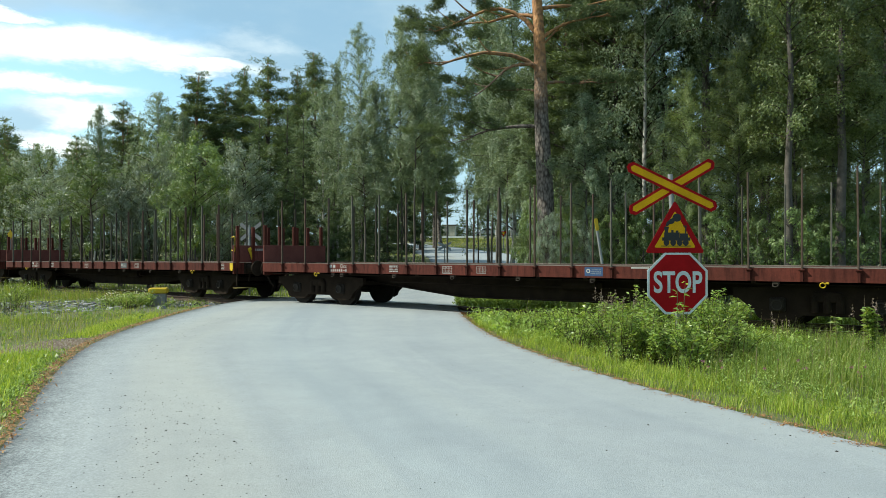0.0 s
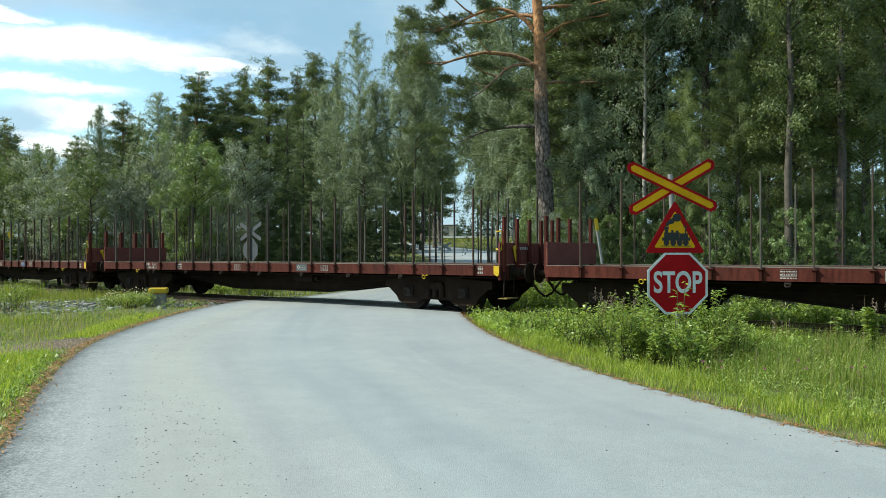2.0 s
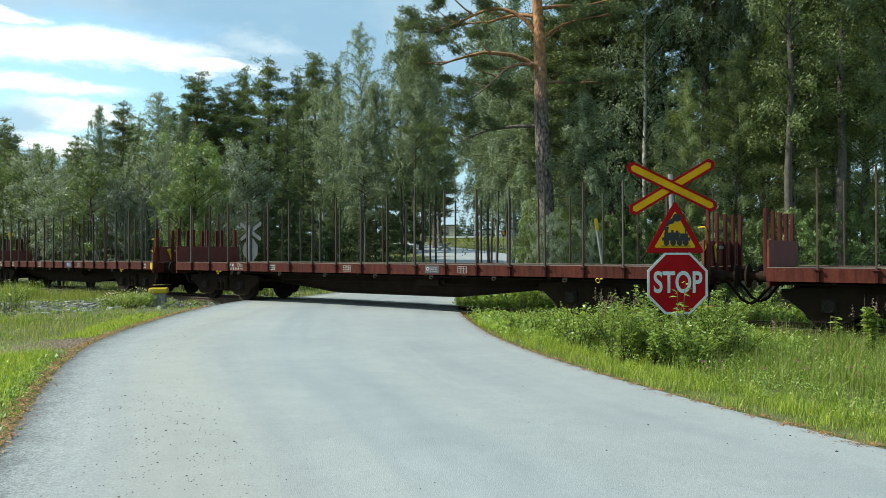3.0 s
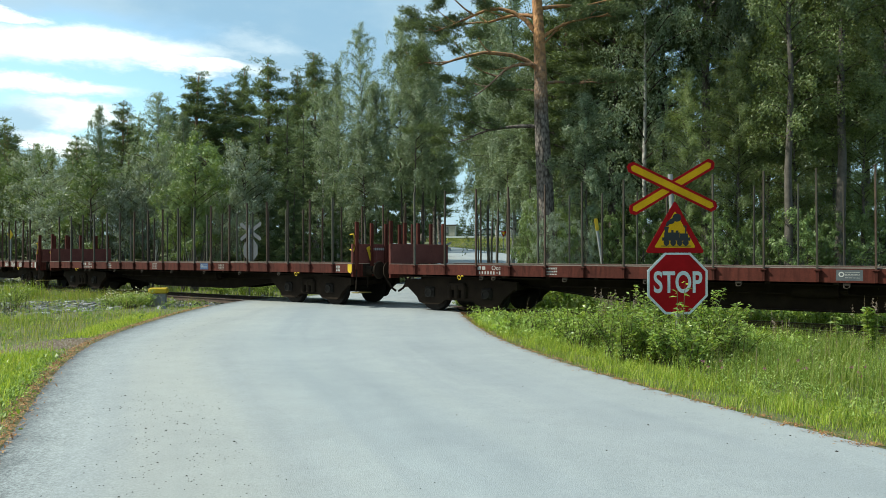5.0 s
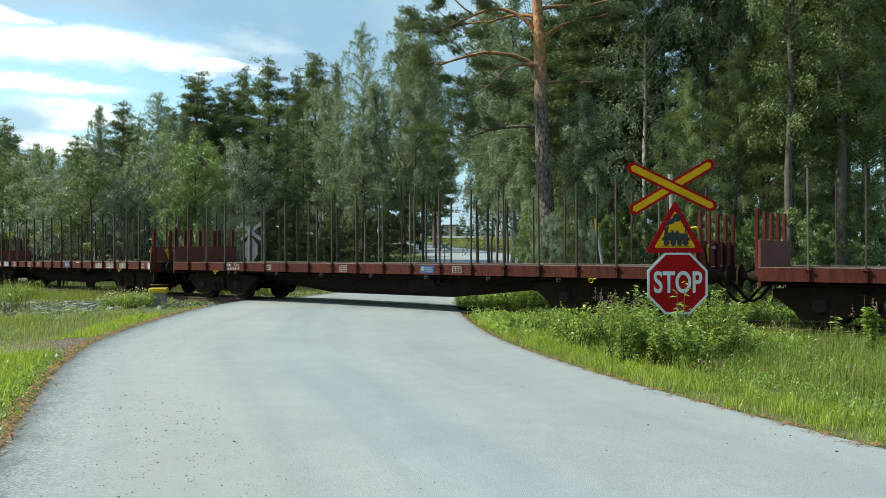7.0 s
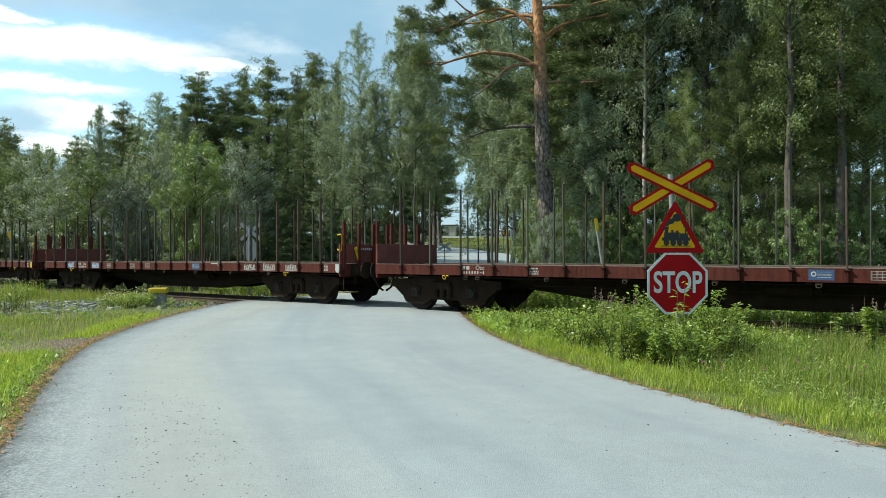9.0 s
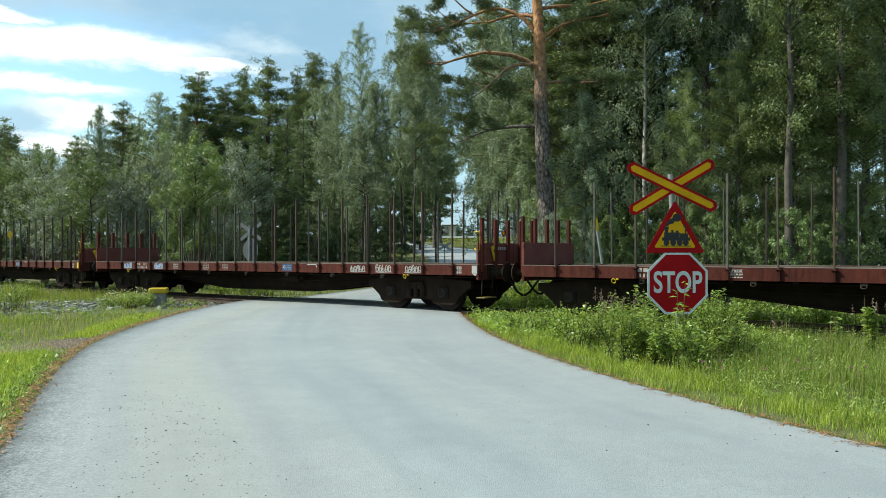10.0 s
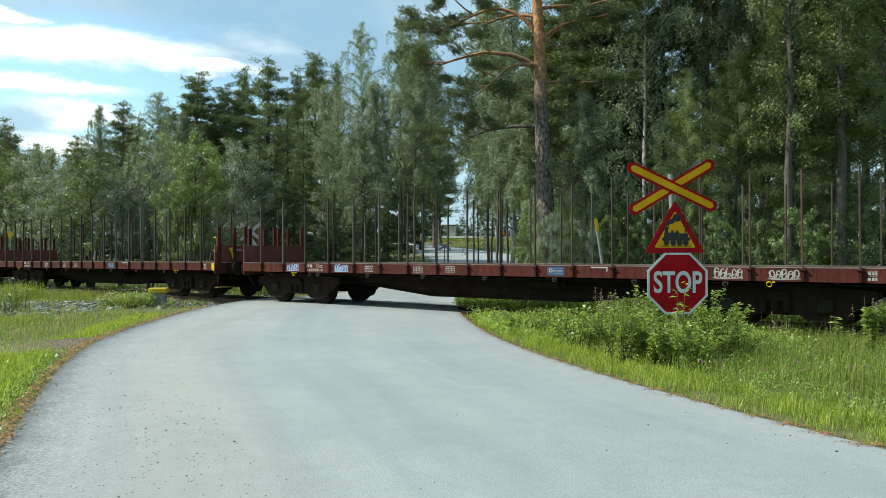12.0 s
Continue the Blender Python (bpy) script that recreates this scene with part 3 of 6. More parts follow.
def stones():
    """Loose ballast as real stones, one joined heap."""
    rng = np.random.default_rng(5)
    base = np.array([(-1, -1, -.7), (1, -1, -.8), (1, 1, -.7), (-1, 1, -.6), (-.7, -.6, .7), (.8, -.7, .6), (.6, .8, .8), (-.8, .6, .6)], float)
    quads = [(0, 3, 2, 1), (4, 5, 6, 7), (0, 1, 5, 4), (1, 2, 6, 5), (2, 3, 7, 6), (3, 0, 4, 7)]
    verts, faces = [], []
    count = 0.0
    while count < 10000:
        s = rng.uniform(-52, 10)
        q = TRACK_Q + rng.normal(0, 1.5)
        if rng.uniform() < 0.35:
            q = rng.uniform(9.8, 15.2)
            s = rng.uniform(-34, -21)
        if abs(q - TRACK_Q) > 3.4 and not gravel_spot(*on_track(s, q).xy):
            count += 0.2
            continue
        p = on_track(s, q + bend(s)[0])
        if off_road(p.x, p.y) < 0.35:
            continue
        r = rng.uniform(0.022, 0.055) if abs(q - TRACK_Q) < 3.4 else 0.018 + 0.10 * rng.uniform() ** 2.6
        b = base * r * rng.uniform(0.6, 1.2, (8, 3))
        if abs(q - TRACK_Q) > 2.0:
            b = b * (rng.uniform(1.0, 1.9), 1.15, rng.uniform(0.35, 0.8))
        a = rng.uniform(0, 6.28)
        c, sn = math.cos(a), math.sin(a)
        b = b @ np.array([(c, sn, 0), (-sn, c, 0), (0, 0, 1)])
        b += (p.x, p.y, ground_z(p.x, p.y) + 0.012 + rng.uniform(0, 0.03))
        k = len(verts)
        verts.extend(b.tolist())
        faces.extend([tuple(k + i for i in f) for f in quads])
        count += 1.0
    ob = link_part("ballast_stones", raw_mesh("ballast_stones", verts, faces), M_STONE)
    tagged(ob, "grey crushed stone ballast along the rails", "ballast", kind="stuff")


M_STONE = leafy("crushed_stone", [(0.0, (0.035, 0.035, 0.037)), (0.5, (0.12, 0.12, 0.125)), (0.85, (0.24, 0.24, 0.25)), (1.0, (0.45, 0.45, 0.46))], 0.0, rough=0.9)
make_ground()
make_road()
make_side_road()
make_track()
stones()


# ---------------------------------------------------------------- the train
WAGON_LEN = 17.95
HALF_W = 1.56
DECK = 1.222
SILL = 0.962
WHEEL_R = 0.46


def text_mesh(name, body, size, depth=0.002, bold=0.0):
    cu = bpy.data.curves.new(name, "FONT")
    cu.body = body
    cu.size = size
    cu.extrude = depth
    cu.offset = bold
    cu.align_x = "CENTER"
    cu.align_y = "CENTER"
    ob = bpy.data.objects.new(name, cu)
    scene.collection.objects.link(ob)
    bpy.context.view_layer.update()
    mesh = bpy.data.meshes.new_from_object(ob.evaluated_get(bpy.context.evaluated_depsgraph_get()))
    bpy.data.objects.remove(ob)
    bpy.data.curves.remove(cu)
    mesh.name = name
    return mesh


M_BOARD = grainy("end_board_red", [(0.3, (0.115, 0.038, 0.031)), (0.7, (0.165, 0.058, 0.048))], scale=2.0, fine=24, rough=0.8, gloss=0.15, stain=((0.06, 0.02, 0.015), 3.0, 0.58))
STAKES = [0.55 + 0.957 * k for k in range(-9, 9)]


def make_wagon():
    w = empty("flat_wagon", pose(0, 0, 0), "long empty red flat wagon with steel stakes and low end boards", "railway wagon", "wagons of the train")
    L = WAGON_LEN / 2
    # side sills with a channel section
    for s, lab in ((-1, "dark red side sill"), (1, "dark red side sill")):
        bm = bmesh.new()
        o, i = s * HALF_W, s * (HALF_W - 0.1)
        m = s * (HALF_W - 0.012)
        prism(bm, [(o, SILL), (o, DECK), (i, DECK), (i, DECK - 0.014), (m, DECK - 0.014), (m, SILL + 0.014), (i, SILL + 0.014), (i, SILL)], "x", -L, L)
        part("side_sill", bm, M_RED, w)
        bm = bmesh.new()
        box(bm, (0, s * (HALF_W - 0.025), DECK + 0.007), (WAGON_LEN - 0.02, 0.035, 0.012), 0.002)
        part("deck_edge", bm, M_EDGE, w, "pale worn steel deck edge")
    bm = bmesh.new()
    n = 92
    step = (WAGON_LEN - 0.1) / n
    for i in range(n):
        box(bm, (-L + 0.05 + (i + 0.5) * step, 0, DECK - 0.03 + 0.003 * math.sin(i * 1.7)), (step - 0.008, 2 * HALF_W - 0.2, 0.045))
    part("deck", bm, M_DECK, w, "weathered plank deck")
    for s in (-1, 1):
        bm = bmesh.new()
        box(bm, (s * (L - 0.03), 0, 1.035), (0.06, 2 * HALF_W - 0.02, 0.36), 0.006)
        part("end_sill", bm, M_RED, w)
        # deep fish-bellied centre beams
        bm = bmesh.new()
        side = [(-L + 0.3, 0.93), (-L + 0.3, 0.82), (-5.9, 0.78), (-4.9, 0.66), (-2.2, 0.37), (2.2, 0.37), (4.9, 0.66), (5.9, 0.78), (L - 0.3, 0.82), (L - 0.3, 0.93)]
        top, low = (side[0], side[-1]), side[1:-1]
        y = s * 0.52
        web = [[bm.verts.new((x, y + e, z)) for x, z in side] for e in (-0.012, 0.012)]
        for row in web:
            bm.faces.new(row)
        n = len(side)
        outer = [[bm.verts.new((x, y + e, z)) for x, z in low] for e in (-0.12, 0.12)]
        under = [[bm.verts.new((x, y + e, z - 0.025)) for x, z in low] for e in (-0.12, 0.12)]
        for i in range(len(low) - 1):
            bm.faces.new((web[0][i + 1], web[0][i + 2], outer[0][i + 1], outer[0][i]))
            bm.faces.new((web[1][i + 1], web[1][i + 2], outer[1][i + 1], outer[1][i]))
            bm.faces.new((under[0][i], under[0][i + 1], under[1][i + 1], under[1][i]))
            for k in (0, 1):
                bm.faces.new((outer[k][i], outer[k][i + 1], under[k][i + 1], under[k][i]))
        part("centre_beam", bm, M_BLACK, w, "black fish-bellied main beam")
    bm = bmesh.new()
    box(bm, (0, 0, 0.9), (WAGON_LEN - 0.3, 2.6, 0.03))
    for i in range(14):
        box(bm, (-7.8 + i * 1.2, 0, 0.99), (0.1, 2 * HALF_W - 0.1, 0.14))
    part("underframe", bm, M_BLACK, w, "grimy black underframe")
    # stake pockets and stakes on both sides
    bm = bmesh.new()
    box(bm, (0, 0, 1.085), (0.062, 0.06, 0.24), 0.008)
    box(bm, (0, -0.012, 1.188), (0.125, 0.085, 0.026), 0.006)
    pocket = part("stake_pocket", bm, M_RED)
    bm = bmesh.new()
    box(bm, (0, 0, 2.1), (0.033, 0.04, 2.0), 0.005)
    box(bm, (0, 0.025, 2.1), (0.02, 0.032, 1.98))
    stake = part("stake", bm, M_STAKE)
    firsts = [pocket, stake]
    rng = random.Random(11)
    for s in (-1, 1):
        for x in STAKES:
            for k, ob in enumerate(firsts):
                mm = pose(x, s * (HALF_W + 0.028), 0, rng.uniform(-0.5, 0.5) * k, rng.uniform(-0.5, 0.5) * k, 0 if s < 0 else 180)
                if ob.parent is None:
                    ob.parent = w
                    ob.matrix_basis = mm
                else:
                    share(ob.name.split(".")[0], ob, w, mm)
    # end boards with their posts
    for s in (-1, 1):
        bm = bmesh.new()
        box(bm, (s * (L - 0.035), -0.23, DECK + 0.28), (0.05, 2.64, 0.54), 0.006)
        for k in range(4):
            box(bm, (s * (L - 0.004), -1.28 + 0.7 * k, DECK + 0.27), (0.03, 0.07, 0.5), 0.006)
        part("end_board", bm, M_BOARD, w, "low red steel end board")
        for k in range(5):
            bm = bmesh.new()
            box(bm, (s * (L + 0.036), -1.43 + 0.6 * k, DECK + 0.50), (0.07, 0.11, 1.28 if k not in (0, 4) else 1.34), 0.01)
            part("end_post", bm, M_RED, w)
        # buffers, draw hook
        for e in (-1, 1):
            bm = bmesh.new()
            y = e * 0.98
            cylinder(bm, (s * L, y, 1.04), (s * (L + 0.26), y, 1.04), 0.13, 0.105, 20)
            cylinder(bm, (s * (L + 0.24), y, 1.04), (s * (L + 0.46), y, 1.04), 0.075, seg=16)
            cylinder(bm, (s * (L + 0.46), y, 1.04), (s * (L + 0.50), y, 1.04), 0.25, 0.235, 28)
            box(bm, (s * (L + 0.015), y, 1.04), (0.03, 0.36, 0.36), 0.008)
            part("buffer", bm, M_BLACK, w)
        bm = bmesh.new()
        box(bm, (s * (L + 0.18), 0, 1.0), (0.4, 0.09, 0.12), 0.02)
        cylinder(bm, (s * (L + 0.30), 0, 0.98), (s * (L + 0.56), 0, 0.93), 0.045)
        part("draw_hook", bm, M_BLACK, w)
        for e in (-0.42, 0.42):
            bm = bmesh.new()
            pipe(bm, [(s * (L - 0.02), e, 0.92), (s * (L + 0.12), e, 0.9), (s * (L + 0.26), e, 0.75), (s * (L + 0.42), e, 0.54), (s * (L + 0.56), e, 0.46), (s * (L + 0.585), e, 0.45)], 0.032, 8)
            part("brake_hose", bm, M_BLACK, w, "hanging black brake hose")
        # yellow lashing rings under the sill
        for e in (-1, 1):
            bm = bmesh.new()
            ring = [(s * 6.65 + 0.047 * math.cos(a), e * (HALF_W + 0.03 + 0.02 * math.sin(a)), 0.905 + 0.047 * math.sin(a)) for a in [k * math.pi / 8 for k in range(17)]]
            pipe(bm, ring, 0.012, 6)
            box(bm, (s * 6.65 + 0.07, e * (HALF_W - 0.02), 0.945), (0.06, 0.05, 0.035), 0.008)
            part("lashing_ring", bm, M_YELLOW, w, "yellow lashing ring")
        # shunter's step and rail at the corners
        e = -1 if s > 0 else 1
        x0 = s * (L + 0.05)
        bm = bmesh.new()
        box(bm, (x0, e * (HALF_W - 0.3), 0.415), (0.24, 0.56, 0.025), 0.004)
        step = part("step", bm, M_STEP, w, "worn yellow step tread")
        for inset, low in ((0.08, 0.5), (0.55, 0.62)):
            bm = bmesh.new()
            pipe(bm, [(x0, e * (HALF_W - inset - 0.03), SILL + 0.1), (x0, e * (HALF_W - inset), low), (x0, e * (HALF_W - inset), 0.42)], 0.016)
            part("hanger", bm, M_BLACK, step)
        if s > 0:
            bm = bmesh.new()
            xr = s * (L + 0.02)
            yy = e * (HALF_W - 0.04)
            pipe(bm, [(xr - s * 0.16, yy, 2.03), (xr - s * 0.03, yy, 2.05), (xr, yy, 2.0), (xr, yy, 1.62), (xr - s * 0.03, yy, 1.57), (xr - s * 0.16, yy, 1.62)], 0.017, 8)
            part("grab_rail", bm, M_YELLOW, w, "bent yellow grab rail")
        bm = bmesh.new()
        box(bm, (s * (L - 0.10), e * (HALF_W + 0.008), 1.105), (0.16, 0.014, 0.2), 0.003)
        prism(bm, [(s * (L - 0.18), 1.02), (s * (L - 0.02), 1.02), (s * (L - 0.06), 0.95), (s * (L - 0.14), 0.98)], "y", e * (HALF_W + 0.001), e * (HALF_W + 0.015))
        part("corner_plate", bm, M_YELLOW, w, "yellow painted corner plate")
        bm = bmesh.new()
        box(bm, (0, 0, 0), (0.03, 0.09, 0.42), 0.01)
        box(bm, (0.02, 0, 0.2), (0.03, 0.14, 0.1), 0.01)
        lv = part("brake_lever", bm, M_YELLOW, w, "yellow brake lever")
        lv.matrix_basis = pose(s * (L + 0.03), e * 0.9, 1.46, 22 * s, 0, 0)
    # dusty lashing eyes under the side sills
    bm = bmesh.new()
    box(bm, (0, 0, 0.035), (0.13, 0.06, 0.07), 0.012)
    pipe(bm, [(-0.05, -0.01, 0.02), (-0.045, -0.03, -0.035), (0, -0.035, -0.045), (0.045, -0.03, -0.03), (0.05, -0.01, 0.02)], 0.012, 6)
    eye = part("lashing_eye", bm, M_WORN, w, "dusty cast lashing eye")
    eye.matrix_basis = pose(-6.03, -HALF_W + 0.05, 0.90)
    for e in (-1, 1):
        for x in [0.07 + 1.914 * k for k in range(-3, 4)]:
            if abs(abs(x) - 6.65) > 0.5:
                share("lashing_eye", eye, w, pose(x, e * (HALF_W - 0.05), 0.90, 0, 0, 0 if e < 0 else 180))["label"] = "dusty cast lashing eye"
    # brake gear under the middle
    bm = bmesh.new()
    cylinder(bm, (0.9, -0.75, 0.78), (1.75, -0.75, 0.78), 0.15, seg=18)
    cylinder(bm, (1.75, -0.75, 0.78), (1.9, -0.75, 0.78), 0.08, seg=12)
    part("air_reservoir", bm, M_BLACK, w)
    bm = bmesh.new()
    pipe(bm, [(-4.5, -0.8, 0.72), (-1.5, -0.78, 0.7), (2.6, -0.78, 0.7), (4.7, -0.8, 0.72)], 0.02, 6)
    part("brake_rod", bm, M_BLACK, w)
    # bogies: side frames with axle boxes
    for s in (-1, 1):
        cx = s * 6.85 - 0.2
        for e in (-1, 1):
            bm = bmesh.new()
            y = e * 1.0
            half = [(0.45, 0.29), (0.55, 0.20), (0.68, 0.17), (1.16, 0.17), (1.28, 0.22), (1.36, 0.36), (1.66, 0.60), (1.76, 0.60), (1.76, 0.80), (0.7, 0.87)]
            outline = [(cx + a, b) for a, b in half] + [(cx - a, b) for a, b in half[::-1]]
            prism(bm, outline, "y", y - 0.06, y + 0.06)
            for k in (-0.22, 0, 0.22):
                cylinder(bm, (cx + k, y + e * 0.1, 0.36), (cx + k, y + e * 0.1, 0.68), 0.075, seg=12)
            fr = part("bogie_frame", bm, M_BLACK, w, "grimy cast bogie side frame")
            for ax in (-0.9, 0.9):
                bm = bmesh.new()
                x = cx + ax
                box(bm, (x, y + e * 0.07, 0.49), (0.3, 0.12, 0.28), 0.03)
                cylinder(bm, (x, y + e * 0.12, 0.48), (x, y + e * 0.15, 0.48), 0.125, seg=20)
                part("axle_box", bm, M_WHEEL, fr)
                bm = bmesh.new()
                ring = [(x + 0.10 * math.cos(a), y + e * 0.155, 0.48 + 0.10 * math.sin(a)) for a in [k * math.pi / 10 for k in range(21)]]
                pipe(bm, ring, 0.016, 6)
                part("cover_ring", bm, M_DUST, fr, "pale dusty bearing cover")
        bm = bmesh.new()
        box(bm, (cx, 0, 0.66), (0.5, 2.3, 0.2), 0.02)
        box(bm, (cx - 1.6, 0, 0.66), (0.1, 2.1, 0.12))
        box(bm, (cx + 1.6, 0, 0.66), (0.1, 2.1, 0.12))
        part("bolster", bm, M_BLACK, w)
    return w


def marking(name, x0, w, z0, h, drawn, mat, parent, label):
    """A painted mark on the near side sill, drawn by a function of its box."""
    bm = bmesh.new()
    drawn(bm, x0 - w / 2, x0 + w / 2, z0 - h / 2, z0 + h / 2)
    return part(name, bm, mat, parent, label)


def paint_rect(bm, a, b, c, d, lift=0.003):
    y = -HALF_W - lift
    bm.faces.new([bm.verts.new(p) for p in ((a, y, c), (b, y, c), (b, y, d), (a, y, d))])


def draw_lines(n, gap=0.45, frame_w=0.012):
    """Lines of small unread writing in a box."""
    def f(bm, a, b, c, d):
        rng = random.Random(int(abs(a) * 100))
        h = (d - c) / n
        for i in range(n):
            z = c + i * h
            x = a
            while x < b - 0.01:
                w = min(rng.uniform(0.02, 0.06), b - x)
                paint_rect(bm, x, x + w, z + h * 0.15, z + h * (1 - gap))
                x += w + 0.014
            paint_rect(bm, a, b, z + h * 0.86, z + h * 0.94)
    return f


def draw_grid(bm, a, b, c, d):
    """A thin ruled table with rows of tiny figures."""
    rng = random.Random(7)
    for j in range(4):
        z = c + (d - c) * j / 3
        paint_rect(bm, a, b, z - 0.004, z + 0.004)
    for x in (a, a + (b - a) * 0.34, a + (b - a) * 0.67, b):
        paint_rect(bm, x - 0.004, x + 0.004, c, d, 0.0035)
    for i in range(6):
        for j in range(3):
            w, h = (b - a) / 6, (d - c) / 3
            paint_rect(bm, a + i * w + 0.012, a + i * w + w * rng.uniform(0.5, 0.8), c + j * h + 0.02, c + j * h + 0.02 + 0.5 * (h - 0.04) * rng.uniform(0.7, 1.3))


def draw_patch(bm, a, b, c, d):
    paint_rect(bm, a, b, c, d, 0.002)


def draw_bar(bm, a, b, c, d):
    paint_rect(bm, a, b, d - 0.03, d)
    paint_rect(bm, b - 0.03, b, c, d - 0.031)


def draw_tag(seed):
    """A sprayed scrawl of fat rounded loops and strokes, no letters."""
    def stroke(bm, pts, half):
        y = -HALF_W - 0.003
        for p, q in zip(pts, pts[1:]):
            dx, dz = q[0] - p[0], q[1] - p[1]
            ln = math.hypot(dx, dz) + 1e-6
            ox, oz = -dz / ln * half, dx / ln * half
            bm.faces.new([bm.verts.new(v) for v in ((p[0] + ox, y, p[1] + oz), (p[0] - ox, y, p[1] - oz), (q[0] - ox, y, q[1] - oz), (q[0] + ox, y, q[1] + oz))])

    def f(bm, a, b, c, d):
        rng = random.Random(seed)
        n = 5
        w = (b - a) / n
        for i in range(n):
            x, tall = a + (i + 0.5) * w, (d - c) * rng.uniform(0.75, 1.0)
            z = c + tall / 2 + rng.uniform(0, 0.02)
            rx, rz, slant = w * 0.46, tall / 2, rng.uniform(-0.15, 0.35)
            turn, sweep = rng.uniform(0, 6.28), rng.uniform(4.2, 6.2)
            loop = [(x + rx * math.cos(turn + sweep * k / 11) + slant * rz * math.sin(turn + sweep * k / 11) * 0.6, z + rz * math.sin(turn + sweep * k / 11)) for k in range(12)]
            stroke(bm, loop, 0.011)
            stroke(bm, [(x - rx * 0.7, c), (x - rx * 0.5 + slant * 0.05, c + tall)], 0.012)
            stroke(bm, [(x - rx * 0.4, z + rng.uniform(-0.03, 0.03)), (x + rx * 0.9, z + rng.uniform(-0.06, 0.06)), (x + rx * rng.uniform(0.2, 1.0), c)], 0.010)
        stroke(bm, [(a - 0.02, c + 0.01), (a + (b - a) * 0.4, c - 0.004), (b + 0.02, c + 0.02)], 0.008)
    return f


def mark_wagon(w, variant):
    """Painted writing on the near side of a wagon; each wagon differs a little."""
    mesh = text_mesh("class_letters", "Occ", 0.155, 0.001)
    o = link_part("class_letters", mesh, M_WHITE, w, "white letters Occ")
    o.matrix_basis = Matrix.Translation((-5.58, -HALF_W - 0.003, 1.152)) @ pose(0, 0, 0, 90, 0, 0)

    def railway_mark(bm, a, b, c, d):
        for k in range(2):
            x = a + k * 0.13
            paint_rect(bm, x, x + 0.095, c, d)
    marking("operator_mark", -6.0, 0.23, 1.15, 0.085, railway_mark, M_WHITE, w, "two white painted bars")

    def number(bm, a, b, c, d):
        step = (b - a) / 8
        for k in range(8):
            if k == 6:
                paint_rect(bm, a + k * step + 0.02, a + (k + 1) * step - 0.02, (c + d) / 2 - 0.01, (c + d) / 2 + 0.01)
            else:
                paint_rect(bm, a + k * step + 0.014, a + (k + 1) * step - 0.03, c, d)
    marking("number_bars", -5.76, 0.66, 1.035, 0.075, number, M_WHITE, w, "row of white bars in place of a number")["kind"] = "stuff"
    marking("data_panel", (-3.74, -4.08, -4.1, -3.68, -3.74, -4.1)[variant], 0.30, 1.10, 0.19, draw_lines(3), M_WHITE, w, "framed white data panel")
    marking("load_grid", -1.98 if variant in (0, 3, 4) else -0.95, 0.29, 1.092, 0.18, draw_grid, M_WHITE, w, "white load table")
    marking("load_grid", -0.95 if variant in (0, 3, 4) else 2.98, 0.27, 1.10, 0.16, draw_grid, M_WHITE, w, "white load table")
    blue = marking("depot_panel", 2.03, 0.44, 1.10, 0.2, draw_patch, M_BLUE if variant != 1 else M_SIGNBACK, w, "blue painted panel")
    ring = bmesh.new()
    for k in range(10):
        a, b = k * math.pi / 5, (k + 1) * math.pi / 5
        y = -HALF_W - 0.0045
        ring.faces.new([ring.verts.new((1.9 + r * math.cos(t), y, 1.115 + r * math.sin(t))) for r, t in ((0.05, a), (0.05, b), (0.028, b), (0.028, a))])
    part("painted_ring", ring, M_WHITE, blue, "white painted ring")
    marking("panel_writing", 2.08, 0.24, 1.10, 0.12, draw_lines(2, 0.7), M_WHITE, blue, "white marks on the panel")
    if variant in (0, 3, 4):
        marking("tie_mark", 3.1, 0.4, 1.16, 0.1, draw_bar, M_WHITE, w, "white angled line")
    marking("end_panel", 8.4, 0.15, 1.09, 0.2, draw_lines(2, 0.3), M_WHITE, w, "small white label plate")
    if variant == 3:
        for child in w.children:
            if child.name.startswith("corner_plate"):
                child.material_slots[0].link = "OBJECT"
                child.material_slots[0].material = M_WHITE
                child["label"] = "pale worn corner plate"
        for x, sd in ((4.93, 1), (5.87, 2), (6.91, 3)):
            marking("spray_tag", x, 0.55, 1.10, 0.2, draw_tag(sd), M_WHITE, w, "white sprayed scrawl")
        for x, sd in ((-6.7, 4), (-4.72, 5)):
            marking("spray_tag", x, 0.5, 1.10, 0.2, draw_tag(sd), M_PALEBLUE, w, "pale blue sprayed scrawl")
    bm = bmesh.new()
    for k in range(7):
        x = WAGON_LEN / 2 - 0.018
        y = -0.75 + k * 0.085
        bm.faces.new([bm.verts.new(v) for v in ((x + 0.03, y, 1.60), (x + 0.03, y + 0.06, 1.60), (x + 0.03, y + 0.06, 1.67), (x + 0.03, y, 1.67))])
    part("end_number_bars", bm, M_WHITE, w, "white bars on the end board")["kind"] = "stuff"


